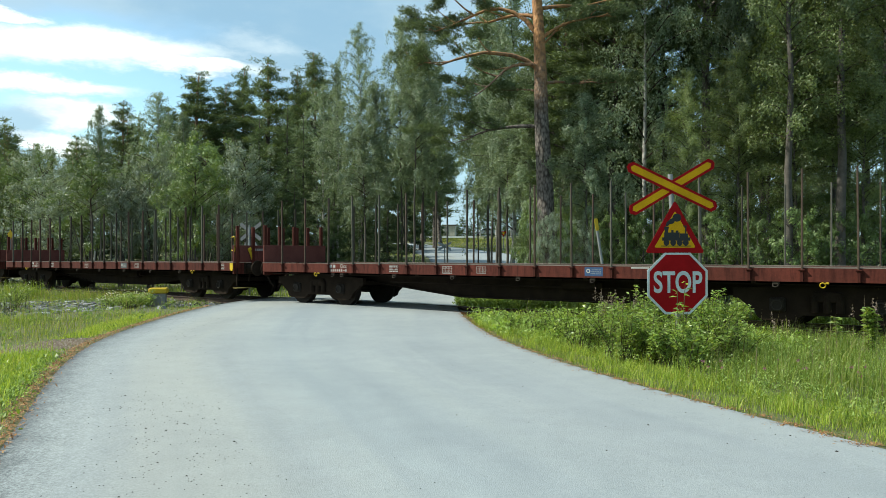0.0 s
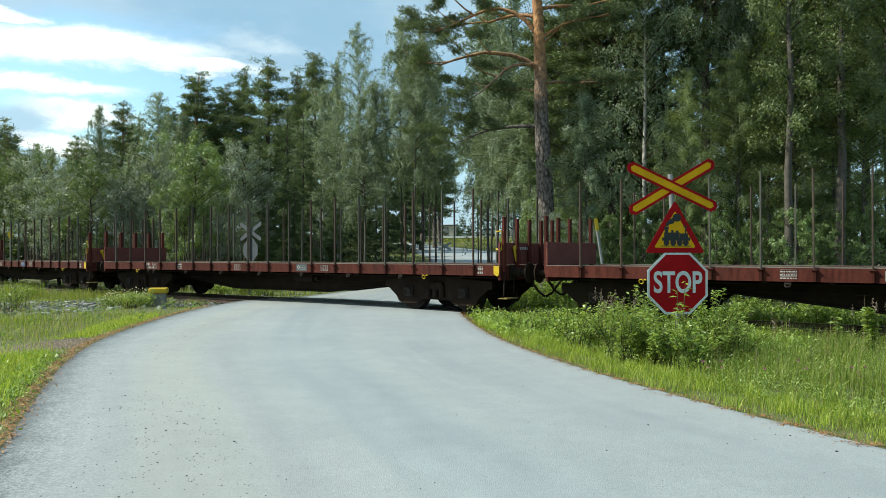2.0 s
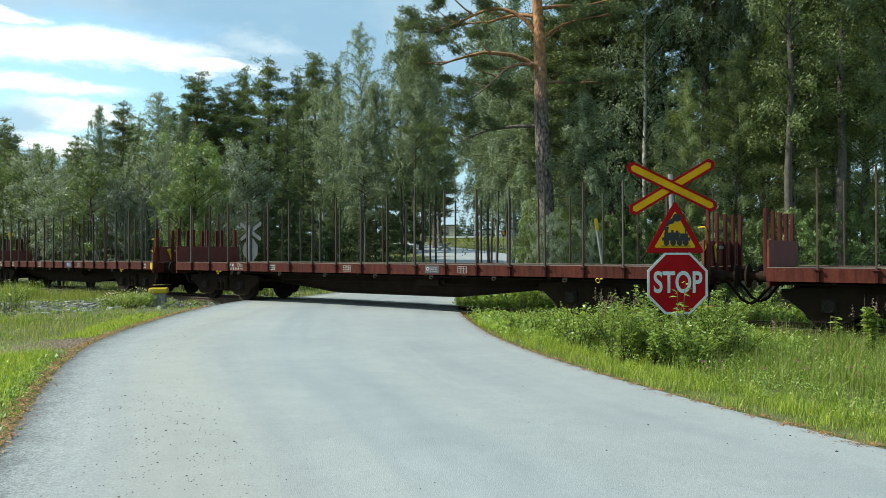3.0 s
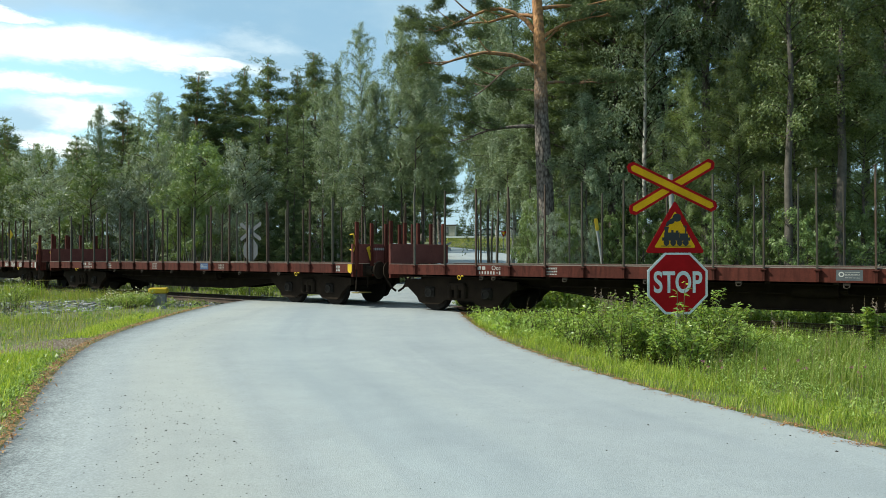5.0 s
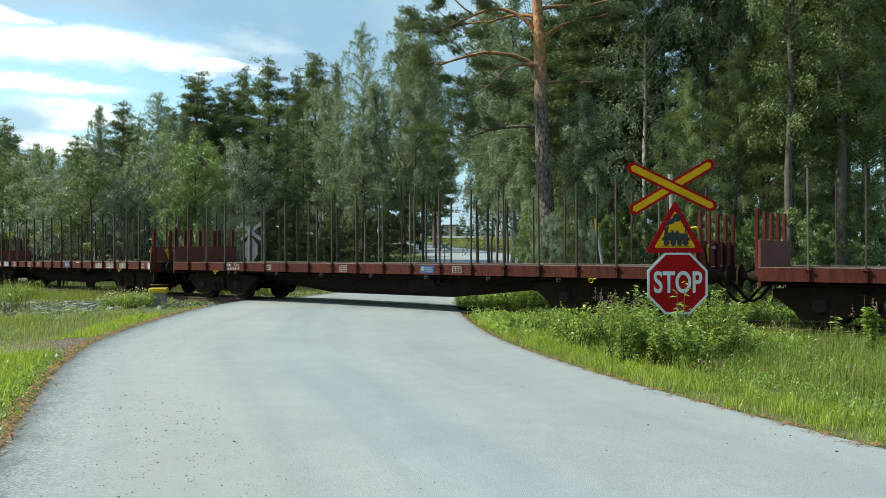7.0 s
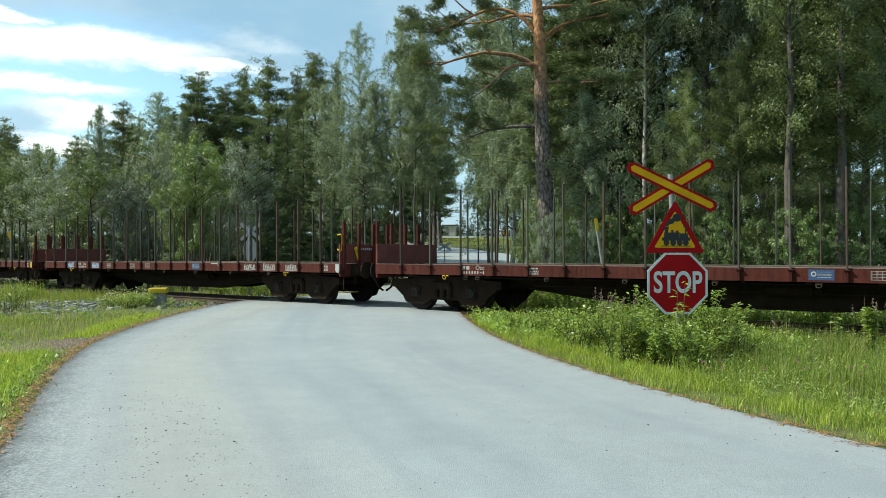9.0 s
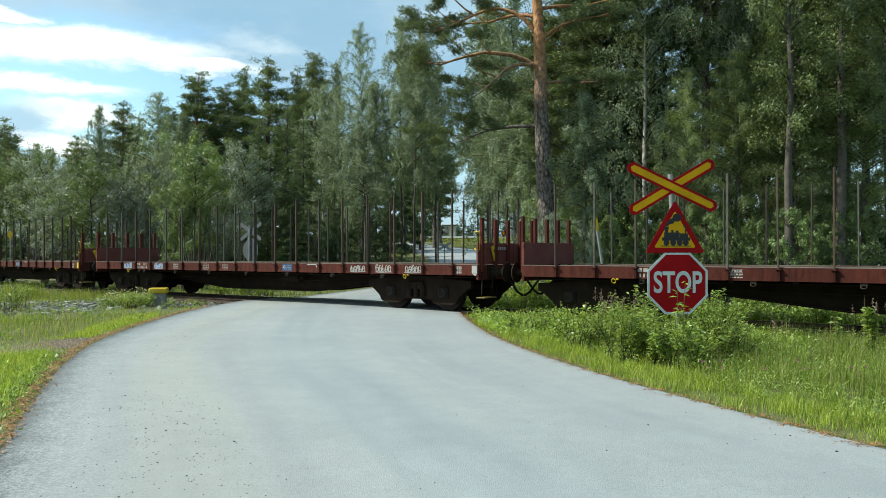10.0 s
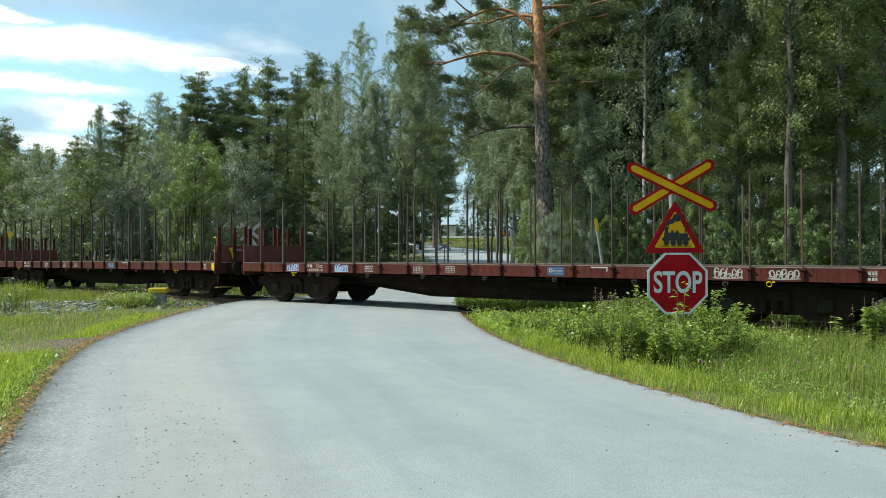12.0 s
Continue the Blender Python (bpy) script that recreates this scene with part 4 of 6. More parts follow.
def make_wheelset():
    bm = bmesh.new()
    cylinder(bm, (0, -1.1, 0), (0, 1.1, 0), 0.08, seg=14)
    for e in (-1, 1):
        y = e * 0.80
        cylinder(bm, (0, y - 0.065, 0), (0, y + 0.065, 0), WHEEL_R, seg=40)
        cylinder(bm, (0, y - e * 0.092, 0), (0, y - e * 0.062, 0), WHEEL_R + 0.028, seg=40)
        cylinder(bm, (0, y + e * 0.05, 0), (0, y + e * 0.085, 0), 0.16, 0.13, seg=20)
        for k in range(6):
            a = k * math.pi / 3
            cylinder(bm, (0.27 * math.cos(a), y + e * 0.06, 0.27 * math.sin(a)), (0.27 * math.cos(a), y + e * 0.07, 0.27 * math.sin(a)), 0.05, seg=10)
    return part("wheelset", bm, M_WHEEL, None, "steel wheels on their axle")


# middle of each wagon along the track at the clip's start
WAGON_AT = [-28.37 + 19.13 * k for k in (1, 0, -1, -2, -3, -4)]
AXLES = [-7.95, -6.15, 5.75, 7.55]


def travelled(t):
    return 4.9327 * t - 0.019046 * t * t


first_wagon = make_wagon()
set_first = make_wheelset()
WAGONS, WHEELSETS = [first_wagon], []
for at in WAGON_AT[1:]:
    WAGONS.append(copy_thing(first_wagon, pose(0, 0, 0)))
for v, wagon in enumerate(WAGONS):
    mark_wagon(wagon, v)
    for ax in AXLES:
        if not WHEELSETS:
            o = set_first
            o.parent = wagon
        else:
            o = new("wheelset", set_first.data)
            o["label"] = "steel wheels on their axle"
            o.parent = wagon
        WHEELSETS.append((o, ax))


def wagon_pose(at, t):
    s = at + travelled(t)
    a, b = track_pose(s - 6.85).translation, track_pose(s + 6.85).translation
    mid, way = (a + b) / 2, b - a
    return pose(mid.x, mid.y, mid.z, 0, math.degrees(-math.atan2(way.z, way.xy.length)), math.degrees(math.atan2(way.y, way.x)))


def motions():
    times = [0.5 * k for k in range(25)]
    for wagon, at in zip(WAGONS, WAGON_AT):
        walk(wagon, [(t, wagon_pose(at, t)) for t in times])
    # the tall birch leans to and fro in the wind
    for t in SWAYING:
        loc, turn = t.matrix_basis.translation.copy(), t.matrix_basis.to_euler().z
        rows = [(0, -0.1), (1.5, -1.2), (2.5, 0.2), (4.0, -0.2), (5.5, 0.5), (6.5, 0.8), (8.0, 0.1), (9.5, -0.2), (10.5, 0.6), (12, 0.4)]
        walk(t, [(s, pose(*loc, 0, a, 0) @ pose(0, 0, 0, 0, 0, math.degrees(turn))) for s, a in rows])
    turns = [0.1 * k for k in range(121)]
    for o, ax in WHEELSETS:
        walk(o, [(t, pose(ax, 0, WHEEL_R, 0, math.degrees(travelled(t) / WHEEL_R), 0)) for t in turns])


# ---------------------------------------------------------------- trees
def tube_arrays(paths, seg):
    """Tapered tubes: each path is (points, radii). Returns verts and quads."""
    verts, faces = [], []
    for pts, rad in paths:
        pts = np.asarray(pts, float)
        n = len(pts)
        t = np.gradient(pts, axis=0)
        t /= np.linalg.norm(t, axis=1, keepdims=True) + 1e-9
        ref = np.where(np.abs(t[:, 2:3]) > 0.9, np.array([[1.0, 0, 0]]), np.array([[0, 0, 1.0]]))
        u = np.cross(t, ref)
        u /= np.linalg.norm(u, axis=1, keepdims=True) + 1e-9
        v = np.cross(t, u)
        base = len(verts)
        for i in range(n):
            for k in range(seg):
                a = 2 * math.pi * k / seg
                verts.append(pts[i] + rad[i] * (math.cos(a) * u[i] + math.sin(a) * v[i]))
        for i in range(n - 1):
            for k in range(seg):
                a, b = base + i * seg + k, base + i * seg + (k + 1) % seg
                faces.append((a, b, b + seg, a + seg))
    return verts, faces


def leaf_quads(rng, centres, size, flat=0.0, facing=None):
    """Pointed leaves at the centres, turned at random or leaning to the way that each one faces."""
    n = len(centres)
    a = rng.normal(size=(n, 3))
    a[:, 2] -= flat
    if facing is not None:
        face = facing + rng.normal(size=(n, 3)) * 0.42
        face /= np.linalg.norm(face, axis=1, keepdims=True) + 1e-9
        a -= face * np.sum(a * face, axis=1, keepdims=True)
    else:
        face = rng.normal(size=(n, 3))
    a /= np.linalg.norm(a, axis=1, keepdims=True) + 1e-9
    b = np.cross(a, face)
    b /= np.linalg.norm(b, axis=1, keepdims=True) + 1e-9
    s = size * rng.uniform(0.65, 1.35, (n, 1))
    a, b = a * s * 0.5, b * s * 0.33
    return np.stack([centres - a, centres + b, centres + a * 0.8 - b], axis=1)


def needle_tufts(rng, centres, ways, size, per):
    """Sprays of narrow needles round each shoot."""
    n = len(centres)
    c = np.repeat(centres, per, axis=0)
    w = np.repeat(ways, per, axis=0) * 0.7 + rng.normal(size=(n * per, 3)) * 0.62
    w /= np.linalg.norm(w, axis=1, keepdims=True)
    b = np.cross(w, rng.normal(size=(n * per, 3)))
    b /= np.linalg.norm(b, axis=1, keepdims=True) + 1e-9
    ln = size * rng.uniform(0.7, 1.3, (n * per, 1))
    c = c + rng.normal(size=c.shape) * size * 0.35
    return np.stack([c - b * ln * 0.11, c + b * ln * 0.11, c + w * ln], axis=1)


def tree_parts(kind, seed, height, radius, crown_from, limbs, leaves, leaf_size, trunk_r, lean=(0.0, 0.0), spec=None, girth=1.0):
    """Trunk, limbs and foliage of a tree standing at the origin."""
    weep = {"birch": 1.0, "stem": 0.85, "aspen": 0.6}.get(kind, 1.0)
    kind = {"aspen": "birch", "stem": "birch", "willow": "alder"}.get(kind, kind)
    rng = np.random.default_rng(seed)
    n = 12
    hs = np.linspace(0, 1, n)
    wob = np.cumsum(rng.normal(0, 0.012, (n, 2)), axis=0) * height * 0.25
    wob[0] = 0
    axis = np.column_stack([wob[:, 0] + lean[0] * hs * height, wob[:, 1] + lean[1] * hs * height, hs * height])
    rad = trunk_r * np.clip(1.0 - hs, 0.03, 1) ** ((1.1 if kind == "birch" else 0.8) * girth) + 0.006
    rad[0] *= 1.25
    thick = [(axis, rad)]
    thin = []
    cen, way = [], []

    def trunk_at(h):
        return np.array([np.interp(h, axis[:, 2], axis[:, k]) for k in range(3)])

    plan = [row[:4] for row in spec or ()]
    arches = [row[4] for row in spec or ()]
    golden = rng.uniform(0, 6.28)
    for i in range(limbs):
        u = (i + rng.uniform(0, 1)) / limbs
        h = height * (crown_from + (0.985 - crown_from) * u)
        golden += 2.4 + rng.normal(0, 0.35)
        if kind == "pine":
            prof = max(0.10, (1 - u) ** 0.85 * (0.6 + 0.4 * min(1, u * 4)))
            rise = 0.15 + 0.6 * u
        elif kind == "spruce":
            prof = 0.06 + (1 - u) ** 0.95
            rise = -0.25 + 0.5 * u
        elif kind == "birch":
            prof = 0.14 + math.sin(math.pi * min(1, (u * 0.86 + 0.13))) ** 0.75 * (1 - 0.4 * u)
            rise = 0.8 + 0.5 * u
        else:
            prof = 0.35 + 0.65 * math.sin(math.pi * (u * 0.8 + 0.15)) ** 0.7
            rise = 0.65 + 0.4 * u
        plan.append((h, golden, radius * prof * rng.uniform(0.65, 1.2), rise))
    plan = [(trunk_at(h), az, ln, rise, trunk_r * 0.4) for h, az, ln, rise in plan]
    heavy = len(spec) if spec else 0
    total = sum(p[2] for p in plan) + sum(p[2] * 1.6 for p in plan[:heavy])
    at = 0
    while at < len(plan):
        start, az, ln, rise, r_most = plan[at]
        at += 1
        m = 10 if at <= heavy else 5
        v = np.linspace(0, 1, m)
        out = np.array([math.cos(az), math.sin(az)])
        bend = {"pine": 0.25, "spruce": -0.10, "birch": -0.75, "alder": -0.25}[kind]
        zc = ln * (rise * v + bend * v * v * (1 if kind != "birch" else 1.0))
        side = np.cumsum(rng.normal(0, 0.05 if kind != "pine" else 0.09, m)) * ln * (5.0 / m) ** 0.5
        if kind == "pine" and at <= heavy:
            zc = ln * (rise * v + arches[at - 1] * v * (1 - v) ** 2)
        if kind == "pine":
            zc = zc + np.cumsum(rng.normal(0, 0.035, m)) * ln * v * (5.0 / m) ** 0.5
        pts = np.column_stack([start[0] + out[0] * ln * v - out[1] * side * v, start[1] + out[1] * ln * v + out[0] * side * v, start[2] + zc])
        r0 = min(r_most, 0.008 + {"pine": 0.0175, "spruce": 0.014, "birch": 0.009, "alder": 0.007}[kind] * ln)
        if at <= heavy:
            # heavy limbs fork towards their ends
            for f in (0.38, 0.55, 0.7, 0.82, 0.92):
                p = np.array([np.interp(f, v, pts[:, j]) for j in range(3)])
                plan.append((p, az + rng.choice((-1, 1)) * rng.uniform(0.35, 1.0), ln * rng.uniform(0.2, 0.36), rng.uniform(-0.1, 0.45), 0.75 * (r0 * (1 - f) ** 0.9 + 0.006)))
        thin.append((pts, r0 * (1 - v) ** 0.9 + (0.006 if kind == "pine" else 0.003)))
        k = max(2, int(round(leaves * ln / total * (0.3 if at <= heavy else 1.0))))
        lo = 0.86 if at <= heavy else {"pine": 0.45, "spruce": 0.08, "birch": 0.15, "alder": 0.2}[kind]
        if kind == "birch":
            # leafy twigs hang from the limb like tassels
            strands = max(3, int(ln * 3.0))
            cv = 0.18 + 0.82 * (np.arange(strands) + rng.uniform(0, 1, strands)) / strands
            cp = np.column_stack([np.interp(cv, v, pts[:, j]) for j in range(3)])
            hang = weep * (0.55 + 0.16 * ln) * rng.uniform(0.5, 1.35, strands)
            turn = az + rng.normal(0, 0.9, strands)
            which = rng.integers(0, strands, k)
            f = rng.uniform(0, 1, k)
            go = hang[which] * f
            c = cp[which].copy()
            c[:, 0] += np.cos(turn[which]) * go * 0.42
            c[:, 1] += np.sin(turn[which]) * go * 0.42
            c[:, 2] += 0.10 * np.sin(f * math.pi) - go * f ** 0.6
            stray = rng.normal(size=(k, 3))
            c += stray * (0.055 + 0.06 * np.sin(math.pi * np.clip(f, 0.05, 1) ** 0.6))[:, None] * (0.8 + 0.12 * ln)
            wv = stray * (0.6, 0.6, 0.4)
            # and some sit close along the limb itself
            near = rng.uniform(0, 1, k) < (0.15 if weep > 0.7 else 0.55)
            u = 0.12 + 0.88 * rng.uniform(0, 1, near.sum())
            c[near] = np.column_stack([np.interp(u, v, pts[:, j]) for j in range(3)]) + stray[near] * ((0.05 + 0.025 * ln) if weep > 0.7 else (0.10 + 0.045 * ln))
        else:
            # clumps sit on twigs along the limb
            clumps = max(3, int(ln * {"pine": 4.0, "spruce": 6.0, "alder": 3.8}[kind]))
            cv = lo + (1 - lo) * rng.uniform(0, 1, clumps) ** 0.75
            cp = np.column_stack([np.interp(cv, v, pts[:, j]) for j in range(3)])
            spread = {"pine": (0.30, 0.30, 0.12), "spruce": (0.20, 0.20, 0.10), "alder": (0.30, 0.30, 0.30)}[kind]
            sc = (0.6 + 0.25 * ln) if kind != "spruce" else (0.5 + 0.2 * ln)
            cp = cp + rng.normal(size=(clumps, 3)) * np.array(spread) * sc * 0.9
            which = rng.integers(0, clumps, k)
            tight = {"pine": 0.56, "spruce": 0.62, "alder": 0.42}[kind]
            stray = rng.normal(size=(k, 3))
            c = cp[which] + stray * np.array(spread) * tight * (0.7 + 0.12 * ln)
            wv = stray * 0.6 if kind == "alder" else np.tile(np.array([out[0], out[1], 0.55 if kind == "pine" else -0.05]), (k, 1))
        cen.append(c)
        way.append(wv)
    if kind == "birch":
        # short twigs hide the upper stem
        k = leaves // 7
        hz = height * (crown_from + 0.25 + (0.74 - crown_from) * rng.uniform(0, 1, k))
        c = np.column_stack([np.interp(hz, axis[:, 2], axis[:, j]) for j in range(3)])
        c = c + rng.normal(size=(k, 3)) * np.array((0.26, 0.26, 0.3)) * (0.45 + 0.75 * (1 - hz / height))[:, None] * (height / 10) ** 0.5
        cen.append(c)
        way.append(np.zeros((k, 3)))
    if kind == "alder":
        # several slim stems rise from one stool
        for i in range(5):
            a = i * 1.2566 + rng.uniform(-0.4, 0.4)
            r = radius * rng.uniform(0.25, 0.6)
            v = np.linspace(0, 1, 6)
            pts = np.column_stack([0.12 * np.cos(a) + np.cos(a) * r * v, 0.12 * np.sin(a) + np.sin(a) * r * v, height * 0.72 * v ** 0.9]) + np.cumsum(rng.normal(0, 0.02, (6, 3)), axis=0)
            thick.append((pts, trunk_r * (0.75 * (1 - v) + 0.15)))
    cen, way = np.concatenate(cen), np.concatenate(way)
    v1, f1 = tube_arrays(thick, 9)
    v2, f2 = tube_arrays(thin, 4)
    off = len(v1)
    wood = raw_mesh("trunk", v1 + v2, f1 + [tuple(i + off for i in f) for f in f2])
    wood.polygons.foreach_set("material_index", [0] * len(f1) + [1] * len(f2))
    wood.polygons.foreach_set("use_smooth", [True] * len(wood.polygons))
    if kind in ("pine", "spruce"):
        q = needle_tufts(rng, cen, way, leaf_size, 6 if height < 15 else 8)
        crown = quad_mesh("crown", q.reshape(-1, 3), 3)
    else:
        # leaves turn their faces outwards and up to the light, each clump as a whole
        stem = np.column_stack([np.interp(cen[:, 2], axis[:, 2], axis[:, j]) for j in range(3)])
        out = cen - stem
        out /= np.linalg.norm(out, axis=1, keepdims=True) + 0.15
        face = way * 0.75 + out * 0.6 + np.array((0, 0, 0.25))
        face /= np.linalg.norm(face, axis=1, keepdims=True) + 1e-9
        q = leaf_quads(rng, cen, leaf_size, 0.3, face)
        crown = quad_mesh("crown", q.reshape(-1, 3), 3)
    return wood, crown


def pine_bark():
    """Grey plated bark low down, thin orange bark higher up the stem."""
    m, nt, bsdf = material("pine_bark")
    tc = nt.nodes.new("ShaderNodeTexCoord")
    sep = nt.nodes.new("ShaderNodeSeparateXYZ")
    nt.links.new(tc.outputs["Object"], sep.inputs[0])
    mp = nt.nodes.new("ShaderNodeMapping")
    mp.inputs["Scale"].default_value = (9, 9, 4.6)
    nt.links.new(tc.outputs["Object"], mp.inputs["Vector"])
    vo = node(nt, "ShaderNodeTexVoronoi", Scale=1.6)
    nz = node(nt, "ShaderNodeTexNoise", Scale=3.0, Detail=6.0, Roughness=0.65)
    nt.links.new(mp.outputs[0], vo.inputs["Vector"])
    nt.links.new(tc.outputs["Object"], nz.inputs["Vector"])
    grey = ramp(nt, vo.outputs["Distance"], [(0.0, (0.20, 0.17, 0.15)), (0.5, (0.11, 0.092, 0.08)), (0.8, (0.035, 0.026, 0.02))])
    flake = node(nt, "ShaderNodeTexNoise", Scale=7.0, Detail=5.0, Roughness=0.7)
    nt.links.new(tc.outputs["Object"], flake.inputs["Vector"])
    orange = ramp(nt, flake.outputs["Fac"], [(0.32, (0.11, 0.062, 0.038)), (0.45, (0.24, 0.122, 0.056)), (0.58, (0.39, 0.19, 0.074)), (0.72, (0.48, 0.31, 0.18))])
    hh = nt.nodes.new("ShaderNodeMath")
    hh.operation = "MULTIPLY_ADD"
    hh.inputs[1].default_value = 2.2
    nt.links.new(nz.outputs["Fac"], hh.inputs[0])
    nt.links.new(sep.outputs["Z"], hh.inputs[2])
    mr = nt.nodes.new("ShaderNodeMapRange")
    mr.inputs["From Min"].default_value = 7.5
    mr.inputs["From Max"].default_value = 9.9
    nt.links.new(hh.outputs[0], mr.inputs["Value"])
    col = mixed(nt, mr.outputs["Result"], grey.outputs["Color"], orange.outputs["Color"])
    nt.links.new(col, bsdf.inputs["Base Color"])
    bsdf.inputs["Roughness"].default_value = 0.9
    b = node(nt, "ShaderNodeBump", Strength=0.8, Distance=0.03)
    nt.links.new(vo.outputs["Distance"], b.inputs["Height"])
    nt.links.new(b.outputs["Normal"], bsdf.inputs["Normal"])
    return m


M_PINEBARK = pine_bark()
TREE_LOOK = {
    "pine": (M_PINEBARK, M_NEEDLE, "tall Scots pine with an open dark green crown", "pine tree"),
    "spruce": (M_GREYBARK, M_SPRUCE, "dark dense spruce at the forest edge", "spruce tree"),
    "birch": (M_BIRCHBARK, M_BIRCH, "slender silver birch with hanging leafy twigs", "birch tree"),
    "stem": (M_GREYBARK, M_BIRCH, "slim grey-stemmed birch with a high leafy crown", "birch tree"),
    "aspen": (M_GREYBARK, M_ASPEN, "tall aspen with bright fresh green leaves", "aspen tree"),
    "alder": (M_GREYBARK, M_ALDER, "young leafy alder with a rounded light green crown", "young tree"),
    "willow": (M_GREYBARK, M_WILLOW, "bushy silvery willow at the edge of the wood", "willow tree"),
}


def make_tree(kind, m, **shape):
    wood, crown = tree_parts(kind, **shape)
    bark, leaf, label, cat = TREE_LOOK[kind]
    t = empty(cat.replace(" ", "_"), m, label, cat, "trees of the wood")
    link_part("trunk", wood, [bark, bark if kind == "pine" else M_TWIG], t)
    link_part("crown", crown, leaf, t)
    return t


# each kind in a few grown forms, height 10 m, scaled where they stand
FORMS = {
    "birch": [dict(seed=s, height=10, radius=r, crown_from=c, limbs=48, leaves=19000, leaf_size=0.090, trunk_r=0.085, lean=(l, 0)) for s, r, c, l in ((21, 2.0, 0.20, 0.0), (22, 1.7, 0.28, 0.02), (23, 2.2, 0.16, -0.02), (24, 1.5, 0.22, 0.01))]
    + [dict(seed=s, height=17, radius=r, crown_from=c, limbs=56, leaves=30000, leaf_size=0.096, trunk_r=0.13, lean=(l, 0)) for s, r, c, l in ((26, 2.9, 0.2, 0.0), (27, 2.5, 0.26, 0.01), (28, 3.2, 0.2, -0.01))]
    + [dict(seed=29, height=10, radius=2.0, crown_from=0.2, limbs=30, leaves=7500, leaf_size=0.145, trunk_r=0.085)],
    "pine": [dict(seed=s, height=10, radius=r, crown_from=c, limbs=44, leaves=5600, leaf_size=0.132, trunk_r=0.12, lean=(l, 0)) for s, r, c, l in ((31, 1.7, 0.30, 0.0), (32, 1.4, 0.42, 0.01), (33, 1.8, 0.22, -0.01))]
    + [dict(seed=34, height=10, radius=1.7, crown_from=0.25, limbs=26, leaves=1300, leaf_size=0.26, trunk_r=0.12)]
    + [dict(seed=35, height=10, radius=1.6, crown_from=0.34, limbs=54, leaves=9000, leaf_size=0.10, trunk_r=0.12)],
    "spruce": [dict(seed=s, height=10, radius=r, crown_from=0.08, limbs=62, leaves=4400, leaf_size=0.135, trunk_r=0.11) for s, r in ((41, 1.7), (42, 1.4))]
    + [dict(seed=43, height=10, radius=1.6, crown_from=0.08, limbs=30, leaves=1300, leaf_size=0.28, trunk_r=0.11)]
    + [dict(seed=44, height=10, radius=1.6, crown_from=0.06, limbs=26, leaves=420, leaf_size=0.5, trunk_r=0.11)]
    + [dict(seed=45, height=10, radius=1.6, crown_from=0.08, limbs=70, leaves=9500, leaf_size=0.10, trunk_r=0.11)],
    "stem": [dict(seed=s, height=12, radius=r, crown_from=c, limbs=42, leaves=21000, leaf_size=0.092, trunk_r=0.075, lean=(l, 0)) for s, r, c, l in ((71, 2.0, 0.38, 0.015), (72, 1.8, 0.42, -0.02), (73, 2.1, 0.36, 0.0))],
    "aspen": [dict(seed=s, height=17, radius=r, crown_from=c, limbs=56, leaves=32000, leaf_size=0.098, trunk_r=0.12, lean=(l, 0)) for s, r, c, l in ((61, 2.9, 0.28, 0.0), (62, 2.6, 0.34, 0.01))]
    + [dict(seed=63, height=17, radius=2.0, crown_from=0.30, limbs=46, leaves=20000, leaf_size=0.092, trunk_r=0.17, lean=(0.006, 0))],
    "alder": [dict(seed=s, height=5, radius=r, crown_from=0.34, limbs=30, leaves=12000, leaf_size=0.088, trunk_r=0.045) for s, r in ((51, 1.5), (52, 1.25), (53, 1.8))]
    + [dict(seed=54, height=5, radius=1.5, crown_from=0.15, limbs=22, leaves=5500, leaf_size=0.125, trunk_r=0.045)],
    "willow": [dict(seed=s, height=5, radius=r, crown_from=0.30, limbs=36, leaves=12500, leaf_size=0.087, trunk_r=0.04) for s, r in ((56, 1.5), (57, 1.3), (58, 1.8))],
}
GROWN = {k: [] for k in FORMS}
TREE_RNG = random.Random(77)


def plant(kind, x, y, top, wide=1.0, form=None):
    """A tree at x, y whose tip reaches the height top."""
    i = TREE_RNG.randrange({"birch": 4, "pine": 3, "spruce": 2, "alder": 3, "aspen": 2}.get(kind, len(FORMS[kind])))
    i = i if form is None else form
    if kind == "birch" and form is None and top > 13.5 and y < 36:
        i = 4 + TREE_RNG.randrange(3)
    if kind == "birch" and (y > 100 or (y > 38 and x > 8)):
        i = 7
    if kind in ("pine", "spruce") and y < 36 and x > 0:
        i = 4
    if kind == "alder" and top < 4.0:
        i = 3
    if y > 70 and kind in ("pine", "spruce"):
        i = 3 if kind == "pine" or form == 3 else 2
    while len(GROWN[kind]) <= i:
        GROWN[kind].append(None)
    z = ground_z(x, y) - 0.05
    h = top - z
    k = h / FORMS[kind][i]["height"]
    turn = TREE_RNG.uniform(0, 360)
    if kind == "pine" and x < 0:
        wide *= 1.18
    m = pose(x, y, z, 0, 0, turn) @ Matrix.Diagonal((k ** 0.75 * wide, k ** 0.75 * wide, k, 1))
    if GROWN[kind][i] is None:
        GROWN[kind][i] = make_tree(kind, m, **FORMS[kind][i])
        return GROWN[kind][i]
    src = GROWN[kind][i]
    t = copy_thing(src, Matrix())
    t.matrix_basis = m
    return t


